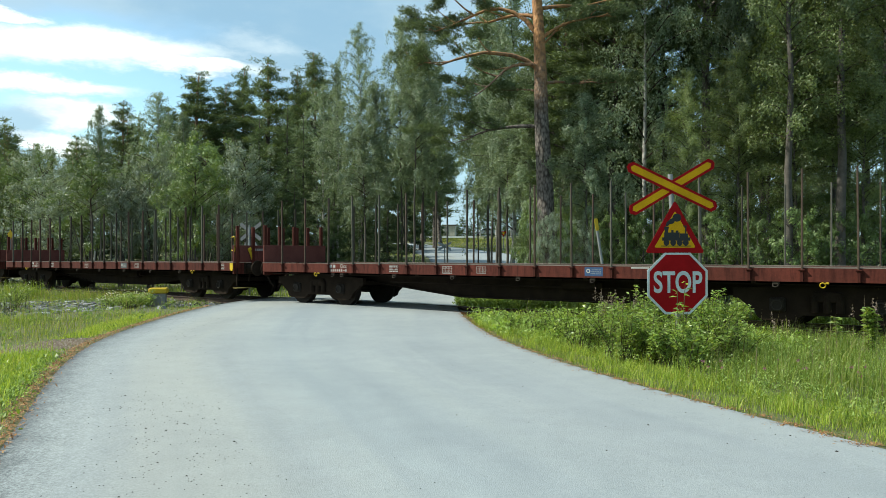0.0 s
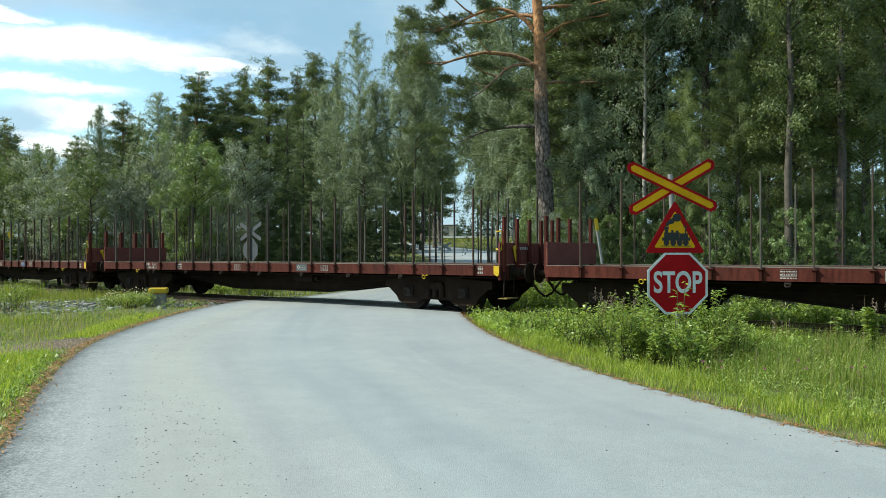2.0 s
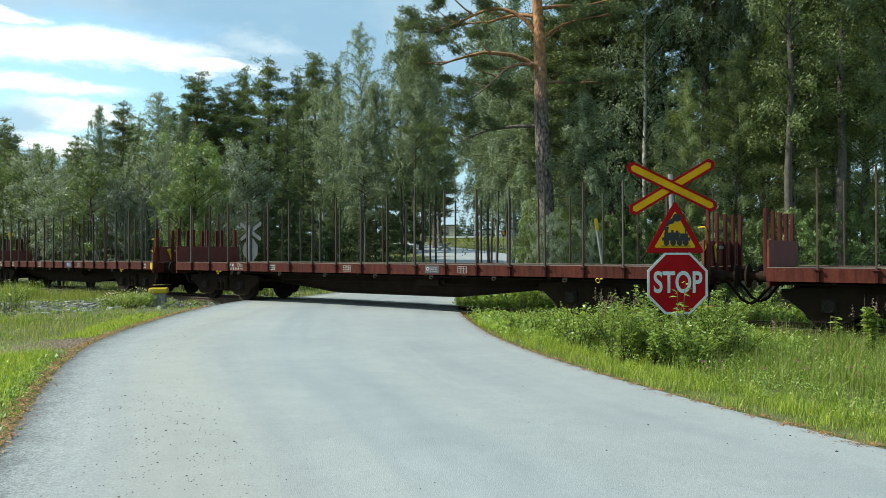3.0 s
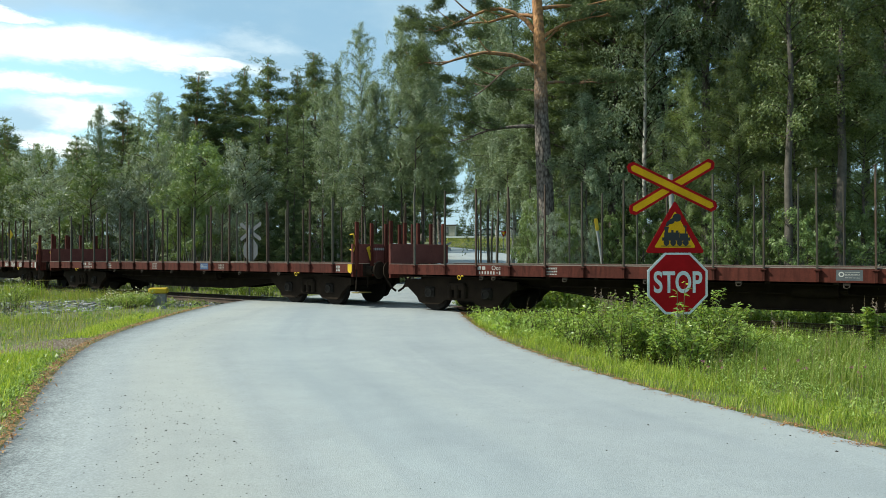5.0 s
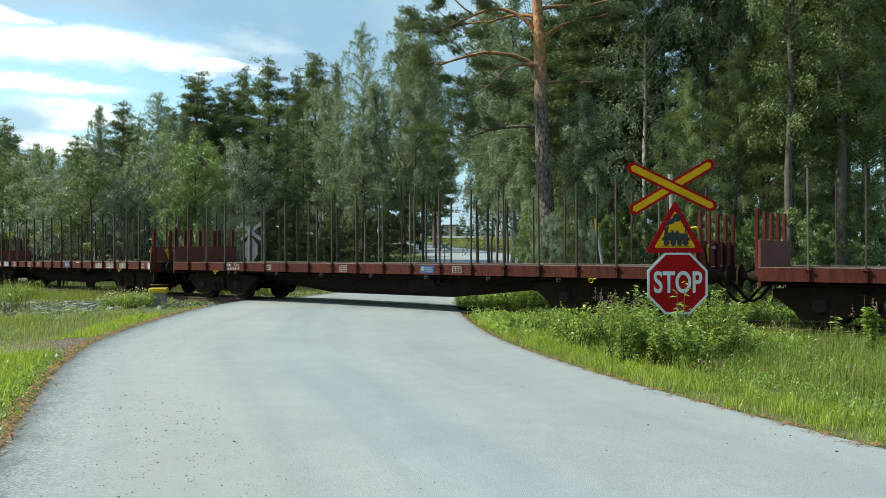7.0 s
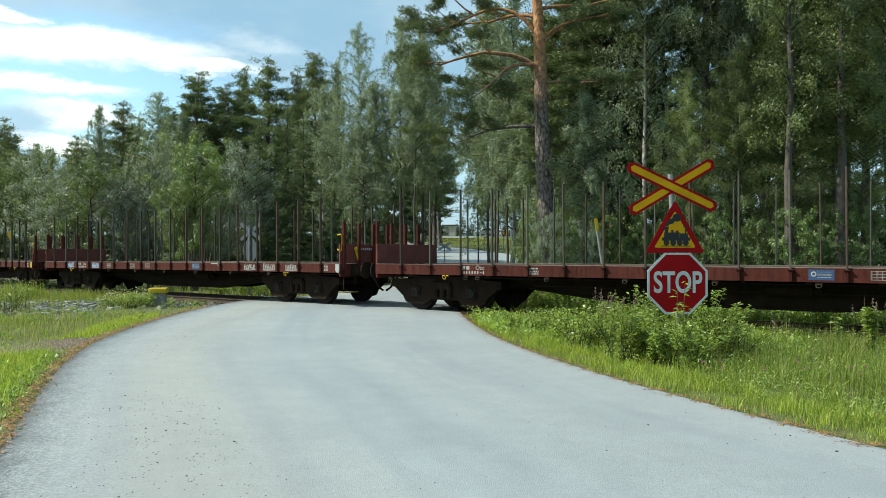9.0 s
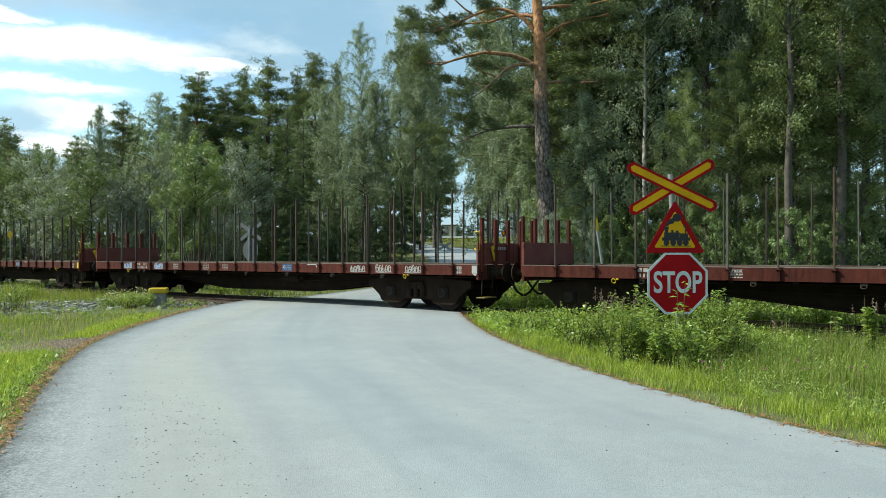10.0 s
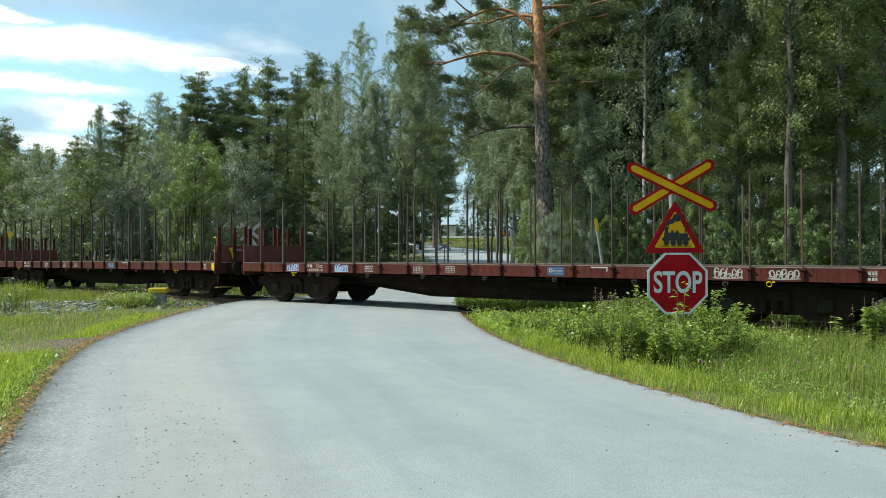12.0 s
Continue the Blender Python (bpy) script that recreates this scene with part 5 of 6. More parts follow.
# trees as x, y, height of the tip, kind, spread
SKYLINE_A = [
    (-38.07, 62, 10.76, "pine", 1), (-34.69, 60, 11, "pine", 1), (-26.97, 50, 7.55, "alder", 1), (-28.27, 58, 9.3, "pine", 0.8),
    (-23.87, 52, 11.75, "birch", 0.75), (-26.29, 62, 14.09, "pine", 1.2), (-18.96, 50, 12.21, "birch", 1), (-20.2, 56, 12.37, "pine", 1.1),
    (-19.63, 60, 15.92, "pine", 1.35), (-16.24, 48, 10.46, "birch", 1), (-18.55, 64, 15.93, "pine", 1.1), (-17.51, 66, 17.76, "pine", 0.85),
    (-13.82, 60, 17.17, "pine", 1.3), (-11.28, 46, 10.08, "spruce", 1.1), (-11.8, 60, 15.92, "pine", 1), (-9.56, 46, 10.42, "spruce", 1.1),
    (-9.68, 58, 16.95, "pine", 1.1), (-8, 44, 9.38, "spruce", 1), (-6.31, 46, 13.1, "birch", 0.8), (-7.79, 50, 12.69, "birch", 1.1),
]
SKYLINE_B = [
    (-3.63, 42, 11.21, "stem", 1.0), (-2.25, 42, 14.72, "stem", 0.75), (-1.61, 40, 12.24, "stem", 0.9), (-1.11, 44, 14.95, "stem", 0.9),
    (-3.79, 38, 8.02, "stem", 1.2), (2.9, 34.5, 8.8, "stem", 1.1), (3.7, 31.5, 8.2, "stem", 1.1), (-0.48, 46, 13.17, "stem", 0.8), (-0.27, 92, 16.97, "pine", 1.3), 
    (-0.88, 84, 17.19, "pine", 1.2), (-2.32, 80, 17.04, "pine", 1.2), (-4.17, 100, 16.46, "spruce", 1.4), (-2.67, 112, 14.91, "spruce", 1.4),
    (-1.14, 118, 13.88, "spruce", 1.3), (-4.61, 86, 15, "spruce", 1.3),
]
# the low spruces here are added dark, standing in for deep shade under the trees
FRINGE_A = [
    (-27.6, 46, 6.6, "alder", 1.1), (-23.4, 44.5, 6.4, "willow", 1.1), (-20.2, 40, 5.08, "willow", 1.1), (-17.67, 38, 5.41, "alder", 1.2),
    (-16.11, 38, 4.9, "willow", 1), (-14.7, 38, 5.75, "willow", 0.9), (-11.78, 36, 5.53, "alder", 1), (-12.3, 36, 4.3, "alder", 0.8),
    (-11.1, 38, 4.3, "willow", 0.9), (-9.4, 41, 6.0, "spruce", 1.1), (-7.9, 40, 6.0, "spruce", 1.1), (-5.9, 41, 5.6, "spruce", 1.1),
    (-2.95, 41, 5.6, "spruce", 1.1), (-4.45, 42, 6.4, "spruce", 1.1),
]
RIGHT_WOOD_A = [
    (2.03, 44, 10.04, "stem", 0.7), (2.44, 38, 11.7, "stem", 0.8), (2.55, 36, 12.5, "stem", 0.9), (3.7, 34, 9.86, "stem", 0.9),
    (4.28, 70, 11.44, "stem", 0.7), (6.3, 66, 12.35, "stem", 0.8), (6.3, 60, 13.59, "stem", 1), (5.61, 33, 12.08, "pine", 1.5),
    # the spruce at 5.83, 30 has darker needles to stand in for the big pine's shade
    (5.83, 30, 12.9, "spruce", 1.5), (5.0, 30.5, 14.5, "pine", 1.2), (4.06, 45, 17.94, "birch", 1), (6.5, 29, 14.68, "pine", 1.35), (7.1, 31, 13.2, "spruce", 1.3), (5.3, 28.5, 9.5, "spruce", 1.0), (7.26, 27, 15.78, "birch", 0.8),
    (11.39, 27, 15.58, "aspen", 1.1), (13.53, 29, 16.84, "aspen", 1.1),
    (15.01, 27, 16.59, "aspen", 1.0), (17.07, 32, 17, "pine", 1.2), (14.24, 24, 14.91, "aspen", 1.1), (17.86, 28, 17.15, "birch", 1.2),
]
RIGHT_WOOD_B = [
    (7.63, 40, 11.94, "pine", 1), (5.77, 44, 14.3, "pine", 1.4), (7.4, 46, 16.94, "pine", 1.2), (18.1, 48, 15.46, "pine", 1.2),
    (6.89, 140, 14.62, "birch", 1.2), (9.46, 135, 16.67, "birch", 1.3), (12.44, 138, 15.98, "birch", 1.3), (14.36, 132, 17.31, "birch", 1.3),
]
UNDERWOOD_A = [
    (3.44, 30, 2.95, "alder", 0.6), (3.67, 28, 3.59, "alder", 0.7), (3.89, 26, 3.14, "alder", 0.7), (4.95, 27, 3.11, "alder", 0.8),
    (5.93, 26, 2.85, "alder", 0.7), (6.82, 25, 2.99, "alder", 0.8), (8.87, 24, 2.66, "alder", 0.7), (10.36, 25, 2.61, "alder", 0.6),
    (11.07, 23, 2.45, "alder", 0.7), (12.7, 26, 3.2, "alder", 0.8), (14.3, 27, 3.3, "alder", 0.8), (9.85, 29, 4.09, "alder", 0.9),
    (14.52, 28, 4, "alder", 0.9), (5.4, 24.2, 2.3, "alder", 0.7), (6.3, 23.8, 2.5, "alder", 0.75), (7.3, 23.4, 2.4, "alder", 0.7), (8.2, 22.8, 2.5, "alder", 0.75), (9.3, 22.4, 2.3, "alder", 0.7), (10.2, 22.2, 2.6, "alder", 0.8), (11.9, 22.6, 2.5, "alder", 0.8), (12.9, 23.2, 2.7, "alder", 0.8), (4.5, 24.0, 2.2, "willow", 0.6), (3.95, 23.9, 2.4, "alder", 0.5), (3.25, 23.7, 2.5, "willow", 0.6), (2.75, 24.6, 2.3, "alder", 0.6), (13.77, 31, 4.27, "alder", 0.9), (17.35, 30, 4.41, "alder", 0.9),
]
# birches that fill the depth of the wood
DEEP_WOOD = [
    (10.9, 39, 10.5, "pine", 1.4), 
    (20.6, 42, 12.0, "birch", 1.1), (2.65, 43, 16.4, "stem", 0.9), (9.0, 37, 6.5, "alder", 1.2), (12.0, 37, 6.5, "willow", 1.1),
    (15.2, 37, 6.8, "alder", 1.2), (18.6, 37, 6.5, "willow", 1.2), (13.0, 34, 18.5, "aspen", 1.0),
    (10.3, 26.2, 13.5, "stem", 0.6), (11.4, 26.4, 14.5, "aspen", 0.7), (12.1, 26.6, 14.0, "stem", 0.55), (13.8, 26.5, 14.0, "aspen", 0.7), (14.9, 26.8, 14.5, "stem", 0.6),
    (7.6, 23.6, 7.2, "aspen", 0.75), (9.2, 23.6, 7.8, "aspen", 0.85), (11.2, 23.8, 8.6, "aspen", 0.9), (12.9, 23.2, 8.4, "aspen", 0.9), (11.6, 28.5, 9.0, "aspen", 1.1), (4.75, 24.6, 6.8, "stem", 1.0), (-10.5, 40, 6.6, "willow", 1.0), (-12.9, 41, 7.0, "alder", 1.1),
]
SWAYING = []


def woods():
    for table in (SKYLINE_A, SKYLINE_B, FRINGE_A, RIGHT_WOOD_A, RIGHT_WOOD_B, UNDERWOOD_A):
        for x, y, top, kind, wide in table:
            plant(kind, x, y, top, wide)
    # the slim birch that moves in the wind
    SWAYING.append(plant("birch", -4.85, 44.0, 14.82, 0.82, 4))
    # deeper rows
    rng = random.Random(5)
    for i in range(26):
        slope = -0.629 + i * 0.0231 + rng.uniform(-0.009, 0.009)
        y = rng.uniform(72, 92)
        if slope < -0.03:
            plant(rng.choice(("pine", "spruce", "pine")), slope * y, y, EYE + rng.uniform(0.135, 0.183) * y, 1.2)
    for i in range(9):
        slope = 0.131 + i * 0.0596 + rng.uniform(-0.011, 0.011)
        y = rng.uniform(42, 60)
        if i in (4, 5, 7):
            continue
        plant(rng.choice(("pine", "birch", "spruce")), slope * y, y, EYE + rng.uniform(0.172, 0.291) * y, 1.1)
    # low dense spruces added to darken the foot of the wood, in place of shade
    for i in range(20):
        slope = -0.64 + i * 0.0285 + rng.uniform(-0.006, 0.006)
        y = rng.uniform(52, 62)
        if slope < -0.075:
            plant("spruce", slope * y, y, EYE + rng.uniform(0.05, 0.10) * y, 1.5, 3)
    for i in range(9):
        y = rng.uniform(44, 52)
        plant("spruce", (0.19 + i * 0.05 + rng.uniform(-0.008, 0.008)) * y, y, EYE + rng.uniform(0.04, 0.09) * y, 1.6, 3)
    # far edge of the clearing
    for i in range(38):
        y = rng.uniform(160, 195)
        plant("spruce", (-0.0626 + i * 0.0056 + rng.uniform(-0.0035, 0.0035)) * y, y, EYE + rng.uniform(0.034, 0.052) * y, 1.5, 3)
    plant("pine", 9.75, 28.0, 24.0, 0.8)
    plant("aspen", 10.1, 22.4, 15.5, 0.85, 2)
    plant("aspen", 11.95, 22.6, 16.5, 1.0, 2)
    plant("pine", 8.8, 30.0, 16.5, 0.85)
    for x, y, top, kind, wide in DEEP_WOOD:
        plant(kind, x, y, top, wide)


def big_pine():
    """The large pine beside the far side of the crossing."""
    k = 25.0
    x = 3.55
    # height on the stem, bearing, length, rise and arch of each heavy limb
    spec = [(8.95, math.pi * 1.0, 3.9, 0.07, 1.6), (7.85, math.pi * 1.03, 4.35, -0.065, 0.9), (7.95, math.pi * 1.12, 2.95, -0.42, 0.85), (7.1, math.pi * 0.9, 1.5, 0.2, 0.3), (5.95, math.pi * 0.97, 3.2, -0.18, 0.46),
            (8.85, -0.12, 2.7, 0.42, 0.5), (8.6, 0.3, 1.5, 1.1, 0.0), (9.6, math.pi * 0.85, 3.2, 0.12, 0.4), (9.9, 0.6, 3.4, 0.1, 0.3), (10.6, math.pi * 1.15, 3.4, 0.05, 0.3), (10.9, -0.5, 3.0, 0.1, 0.3), (7.4, 0.35, 2.6, -0.1, 0.3)]
    t = make_tree("pine", pose(x, k, ground_z(x, k) - 0.05), seed=91, height=17, radius=4.2, crown_from=0.70, limbs=18, leaves=19000, leaf_size=0.108, trunk_r=0.335, lean=(-0.036, 0), spec=spec, girth=1.0)
    t["label"] = "large old pine with orange upper bark and spreading limbs"


woods()
big_pine()


# ---------------------------------------------------------------- grass and weeds
def blades(name, rng, xy, height, width, mat, label, cat, droop=0.35):
    n = len(xy)
    z = np.array([ground_z(x, y) for x, y in xy])
    base = np.column_stack([xy, z - 0.02])
    az = rng.uniform(0, 6.28, n)
    out = np.column_stack([np.cos(az), np.sin(az), np.zeros(n)])
    side = np.column_stack([-np.sin(az), np.cos(az), np.zeros(n)])
    h = (height if np.isscalar(height) else np.asarray(height)) * rng.uniform(0.5, 1.35, n)
    lean = rng.uniform(0.05, droop, n) * h
    w = width * rng.uniform(0.7, 1.3, n)
    up = np.array([0, 0, 1.0])
    mid = base + out * (lean * 0.35)[:, None] + up * (h * 0.6)[:, None]
    tipp = base + out * lean[:, None] + up * h[:, None]
    v = np.stack([base - side * w[:, None] / 2, base + side * w[:, None] / 2, mid + side * w[:, None] * 0.4, tipp, mid - side * w[:, None] * 0.4], axis=1)
    ob = link_part(name, blade_mesh(name, v.reshape(-1, 3)), mat)
    return tagged(ob, label, cat, kind="stuff")


def scatter(rng, n, xlo, xhi, ylo, yhi, test):
    out = []
    while len(out) < n:
        x, y = rng.uniform(xlo, xhi), rng.uniform(ylo, yhi)
        if test(x, y):
            out.append((x, y))
    return np.array(out)


def verge(x, y, a, b):
    q = TN.x * x + TN.y * y
    o = off_road(x, y)
    if o < a or o > b:
        return False
    near = noise.noise(Vector((x * 0.8, y * 0.8, 3))) * 0.5 + 0.5
    if q > TRACK_Q - 2.6 and q < TRACK_Q + 2.4:
        return (near > 0.62 or (x > -3 and q < TRACK_Q)) and abs(q - TRACK_Q) > 0.95
    return True


def shrub_mesh(seed, stems, height, spread, leaves, leaf_size, flop=0.35):
    """Upright leafy stems from one root."""
    rng = np.random.default_rng(seed)
    paths, cen, along = [], [], []
    for i in range(stems):
        az = rng.uniform(0, 6.28)
        h = height * rng.uniform(0.55, 1.0)
        r = spread * rng.uniform(0.1, 1.0)
        v = np.linspace(0, 1, 6)
        x0, y0 = rng.normal(0, spread * 0.22, 2)
        pts = np.column_stack([x0 + math.cos(az) * r * v ** 1.5, y0 + math.sin(az) * r * v ** 1.5, h * v - 0.08 * v ** 3 * h])
        paths.append((pts, np.linspace(0.009, 0.003, 6)))
        k = max(3, int(leaves / stems))
        u = rng.uniform(0.15, 1.0, k) ** 0.8
        c = np.column_stack([np.interp(u, v, pts[:, j]) for j in range(3)])
        a = u * 40 + rng.uniform(0, 6.28)
        d = np.column_stack([np.cos(a * 2.4), np.sin(a * 2.4), rng.uniform(-0.2, 0.8, k)])
        d /= np.linalg.norm(d, axis=1, keepdims=True)
        cen.append(c)
        along.append(d)
    cen, d = np.concatenate(cen), np.concatenate(along)
    n = len(cen)
    side = np.cross(d, rng.normal(size=(n, 3)) * 0.5 + np.array([0, 0, 1.0]))
    side /= np.linalg.norm(side, axis=1, keepdims=True) + 1e-9
    ln = leaf_size * rng.uniform(0.6, 1.3, (n, 1))
    quads = np.stack([cen, cen + d * ln * 0.5 + side * ln * 0.19, cen + d * ln - np.array([0, 0, 1.0]) * ln * flop * 0.4, cen + d * ln * 0.5 - side * ln * 0.19], axis=1)
    v1, f1 = tube_arrays(paths, 4)
    return raw_mesh("stem", v1, f1), quad_mesh("leaves", quads.reshape(-1, 3), 4)


def make_shrub(name, x, y, label, cat, **shape):
    t = empty(name, pose(x, y, ground_z(x, y) - 0.02), label, cat)
    st, lv = shrub_mesh(**shape)
    link_part("stem", st, M_STEM, t)["kind"] = "stuff"
    link_part("foliage", lv, M_WEED, t)
    return t


M_PETAL = leafy("white_petal", [(0.0, (0.45, 0.46, 0.40)), (1.0, (0.7, 0.7, 0.64))], 0.3)
M_HERB = leafy("herb_leaf", [(0.0, (0.075, 0.125, 0.032)), (0.5, (0.125, 0.19, 0.05)), (1.0, (0.21, 0.28, 0.10))], 0.4, rough=0.6, gloss=0.25)
M_STEM = plain_paint("green_brown_stem", (0.10, 0.10, 0.04), 0.8)


def verge_plants():
    for i, (x, k, h, sp, n, size) in enumerate(((2.63, 11, 0.85, 0.55, 1.7e+03, 0.075), (3.0, 10.9, 0.72, 0.6, 2.4e+03, 0.07), (3.61, 11, 0.66, 0.6, 2.4e+03, 0.07), (4.22, 11.3, 0.86, 0.55, 1.7e+03, 0.07), (3.35, 12.3, 1.1, 0.6, 1.6e+03, 0.075), (4.31, 12.4, 1.05, 0.6, 1.5e+03, 0.075), (2.55, 12.4, 0.8, 0.5, 1.2e+03, 0.065), (2.16, 13.4, 0.7, 0.5, 1.2e+03, 0.06), (1.77, 14.3, 0.55, 0.5, 1e+03, 0.055), (1.38, 15.3, 0.45, 0.5, 800, 0.055), (2.24, 12.2, 0.6, 0.45, 900, 0.06), (3.2, 13.6, 0.85, 0.55, 1e+03, 0.065), (2.13, 15, 0.55, 0.5, 800, 0.06), (3.3, 10.4, 0.65, 0.5, 1.5e+03, 0.07))):
        make_shrub("willow_shrub", x, k, "leafy green willow shrub growing round the sign post", "shrub", seed=200 + i, stems=34, height=h * 1.12, spread=sp, leaves=n, leaf_size=size)
    for i, (x, k, top, n) in enumerate(((3.32, 10.7, 1.22, 40), (2.42, 13.2, 0.9173, 80), (4.614, 12, 0.8878, 90), (6.957, 12.3, 0.93, 210), (2.138, 13.6, 0.7281, 60), (4.203, 11.8, 0.7834, 60), (3.12, 11.6, 1.072, 60), (6.846, 13.2, 0.5534, 50))):
        h = top - ground_z(x, k)
        make_shrub("tall_weed", x, k, "tall leafy weed standing above the grass", "weed", seed=300 + i, stems=3 if n > 40 else 7, height=h * (1.06 if n > 40 else 1.15), spread=0.10 if n > 40 else 0.16, leaves=int(n * 1.3) if n > 40 else 95, leaf_size=0.11 if n > 40 else 0.10, flop=0.6)
    for i, (x, k, top, sp) in enumerate(((-9.255, 22.5, 0.4553, 0.7), (-9.923, 23, 0.2954, 0.5), (-9.263, 23.5, 0.3048, 0.5), (-12.52, 22, 0.6747, 0.7))):
        h = top - ground_z(x, k)
        t = make_shrub("flowering_bush", x, k, "low leafy bush with small white flowers beside the ballast", "shrub", seed=330 + i, stems=34, height=h * 1.1, spread=sp, leaves=1500, leaf_size=0.065)
        rng = np.random.default_rng(360 + i)
        n = 90
        c = np.column_stack([rng.normal(0, sp * 0.5, n), rng.normal(0, sp * 0.5, n), h * rng.uniform(0.55, 1.12, n)])
        link_part("blossom", quad_mesh("blossom", leaf_quads(rng, c, 0.045).reshape(-1, 3), 3), M_PETAL, t, "small white flowers")

    for i, (x, k, h, n) in enumerate(((2.05, 23.4, 0.75, 1500), (2.5, 22.6, 0.9, 1700), (3.1, 22.3, 1.0, 1700), (3.6, 21.9, 0.95, 1700), (4.3, 21.4, 0.8, 1500), (5.2, 20.8, 0.7, 1200), (6.4, 19.9, 0.7, 1200), (7.7, 18.9, 0.75, 1200), (9.0, 18.0, 0.8, 1200), (9.9, 17.3, 0.7, 1000), (-7.4, 31.2, 0.65, 1200), (-8.4, 32.0, 0.6, 1200), (-9.6, 33.2, 0.6, 1000))):
        make_shrub("willow_shrub", x, k, "leafy green bush on the far side of the rails", "shrub", seed=400 + i, stems=30, height=h * 1.15, spread=0.75, leaves=n, leaf_size=0.085)


def bare_spot(x, y):
    """Trodden sandy earth beside the road."""
    return ((x + 6.6) / 0.8) ** 2 + ((y - 12.6) / 1.2) ** 2 < 1 + 0.6 * noise.noise(Vector((x * 2, y * 2, 33)))


def make_grass():
    rng = np.random.default_rng(8)

    def q_of(x, y):
        return TN.x * x + TN.y * y

    right = scatter(rng, 88000, 0.2, 12.5, 4.5, 20, lambda x, y: verge(x, y, 0.0, 12) and x > 0 and q_of(x, y) < TRACK_Q - 0.9 and off_road(x, y) > 0.10 + 0.13 * noise.noise(Vector((x * 2.6, y * 2.6, 5))) and noise.noise(Vector((x * 3.4, y * 3.4, 33))) > rng.uniform(-0.5, 0.25))
    hts = [(0.08 + 0.24 * smooth01(0.05, 2.0, off_road(x, y)) + 0.16 * noise.noise(Vector((x * 1.3, y * 1.3, 1))) + 0.22 * smooth01(0.2, 1.0, off_road(x, y)) * noise.noise(Vector((x * 3.4, y * 3.4, 33)))) * (0.5 if rng.uniform() < 0.55 else 1.1) for x, y in right]
    hts = np.maximum(0.04, np.array(hts)) * 0.84
    pick = np.array([0.9 * noise.noise(Vector((x * 0.7, y * 0.7, 61))) + rng.normal(0, 0.25) + 0.22 - 0.9 * smooth01(0.8, 2.6, off_road(x, y)) > 0.0 for x, y in right])
    blades("grass", rng, right[pick], hts[pick], 0.0055, M_LAWN, "lush bright roadside grass beside the crossing", "grass", 0.7)
    blades("grass", rng, right[~pick], hts[~pick], 0.0055, M_GRASS, "lush green roadside grass beside the crossing", "grass", 0.7)
    left = scatter(rng, 60000, -22, -2.5, 4.5, 30, lambda x, y: x < 0 and verge(x, y, 0.04, 16) and q_of(x, y) < TRACK_Q - 0.9 and rng.uniform() < (1.0 if off_road(x, y) < 7 else 0.5) and (rng.uniform() < 0.26 or not gravel_spot(x, y)) and (rng.uniform() < 0.3 or not bare_spot(x, y)) and noise.noise(Vector((x * 0.5, y * 0.5, 9))) > -0.25 * rng.uniform() - 0.1)
    hts = [0.07 + 0.15 * smooth01(0.1, 2.5, off_road(x, y)) + 0.06 * noise.noise(Vector((x * 1.1, y * 1.1, 1))) for x, y in left]
    hts = [h * (0.55 if rng.uniform() < 0.5 else 1.1) for h in hts]
    hts = np.array(hts)
    dry = np.array([noise.noise(Vector((x * 0.9, y * 0.9, 71))) + rng.normal(0, 0.25) > 0.34 for x, y in left])
    sunny = ~dry & (rng.uniform(size=len(left)) < 0.45)
    dull = ~dry & ~sunny
    blades("grass", rng, left[sunny], hts[sunny], 0.0065, M_LAWN, "short sunny grass on the verge", "grass", 0.85)
    blades("grass", rng, left[dull], hts[dull] * 1.15, 0.0065, M_GRASS, "short green grass on the verge", "grass", 0.85)
    blades("grass", rng, left[dry], hts[dry] * 1.1, 0.0065, M_MEADOW, "half-dry straw-coloured grass on the verge", "grass", 0.7)
    edge = scatter(rng, 42000, -8, 6.5, 4.5, 19, lambda x, y: (0.0 if x < 0 else 0.07 + 0.16 * noise.noise(Vector((x * 2.6, y * 2.6, 5)))) < off_road(x, y) < (0.75 if x < 0 else 1.15) and q_of(x, y) < TRACK_Q - 0.9 and not bare_spot(x, y) and rng.uniform() < ((0.25 + 0.75 * smooth01(-0.2, 0.2, noise.noise(Vector((x * 2.6, y * 2.6, 5))) + off_road(x, y) - 0.25)) if x > 0 else 0.75 * smooth01(0.08, 0.4, off_road(x, y))))
    tuft = np.array([noise.noise(Vector((x * 3.1, y * 3.1, 81))) for x, y in edge])
    hts = np.maximum(0.04, 0.10 + 0.10 * tuft)
    dull = (edge[:, 0] > 0) & (tuft + rng.normal(0, 0.3, len(edge)) < -0.06)
    blades("grass", rng, edge[~dull], hts[~dull], 0.0055, M_LAWN, "short bright grass along the asphalt edge", "grass", 0.95)
    blades("grass", rng, edge[dull], hts[dull], 0.0055, M_GRASS, "short darker grass along the asphalt edge", "grass", 0.95)
    far = scatter(rng, 12000, -30, 14, 12, 44, lambda x, y: q_of(x, y) > TRACK_Q + 1.6 and off_road(x, y) > 0.15)
    blades("grass", rng, far, 0.2, 0.022, M_GRASS, "tall grass beyond the rails", "grass")
    bank = scatter(rng, 16000, -6, 24, 56, 124, lambda x, y: off_road(x, y) > 0.3 if y < 97 else x > 2 - (y - 97) * 0.3)
    blades("grass", rng, bank, np.array([0.16 + 0.12 * smooth01(95, 118, y) for x, y in bank]), 0.07, M_MEADOW, "sunny dry meadow bank above the road", "grass", 0.8)
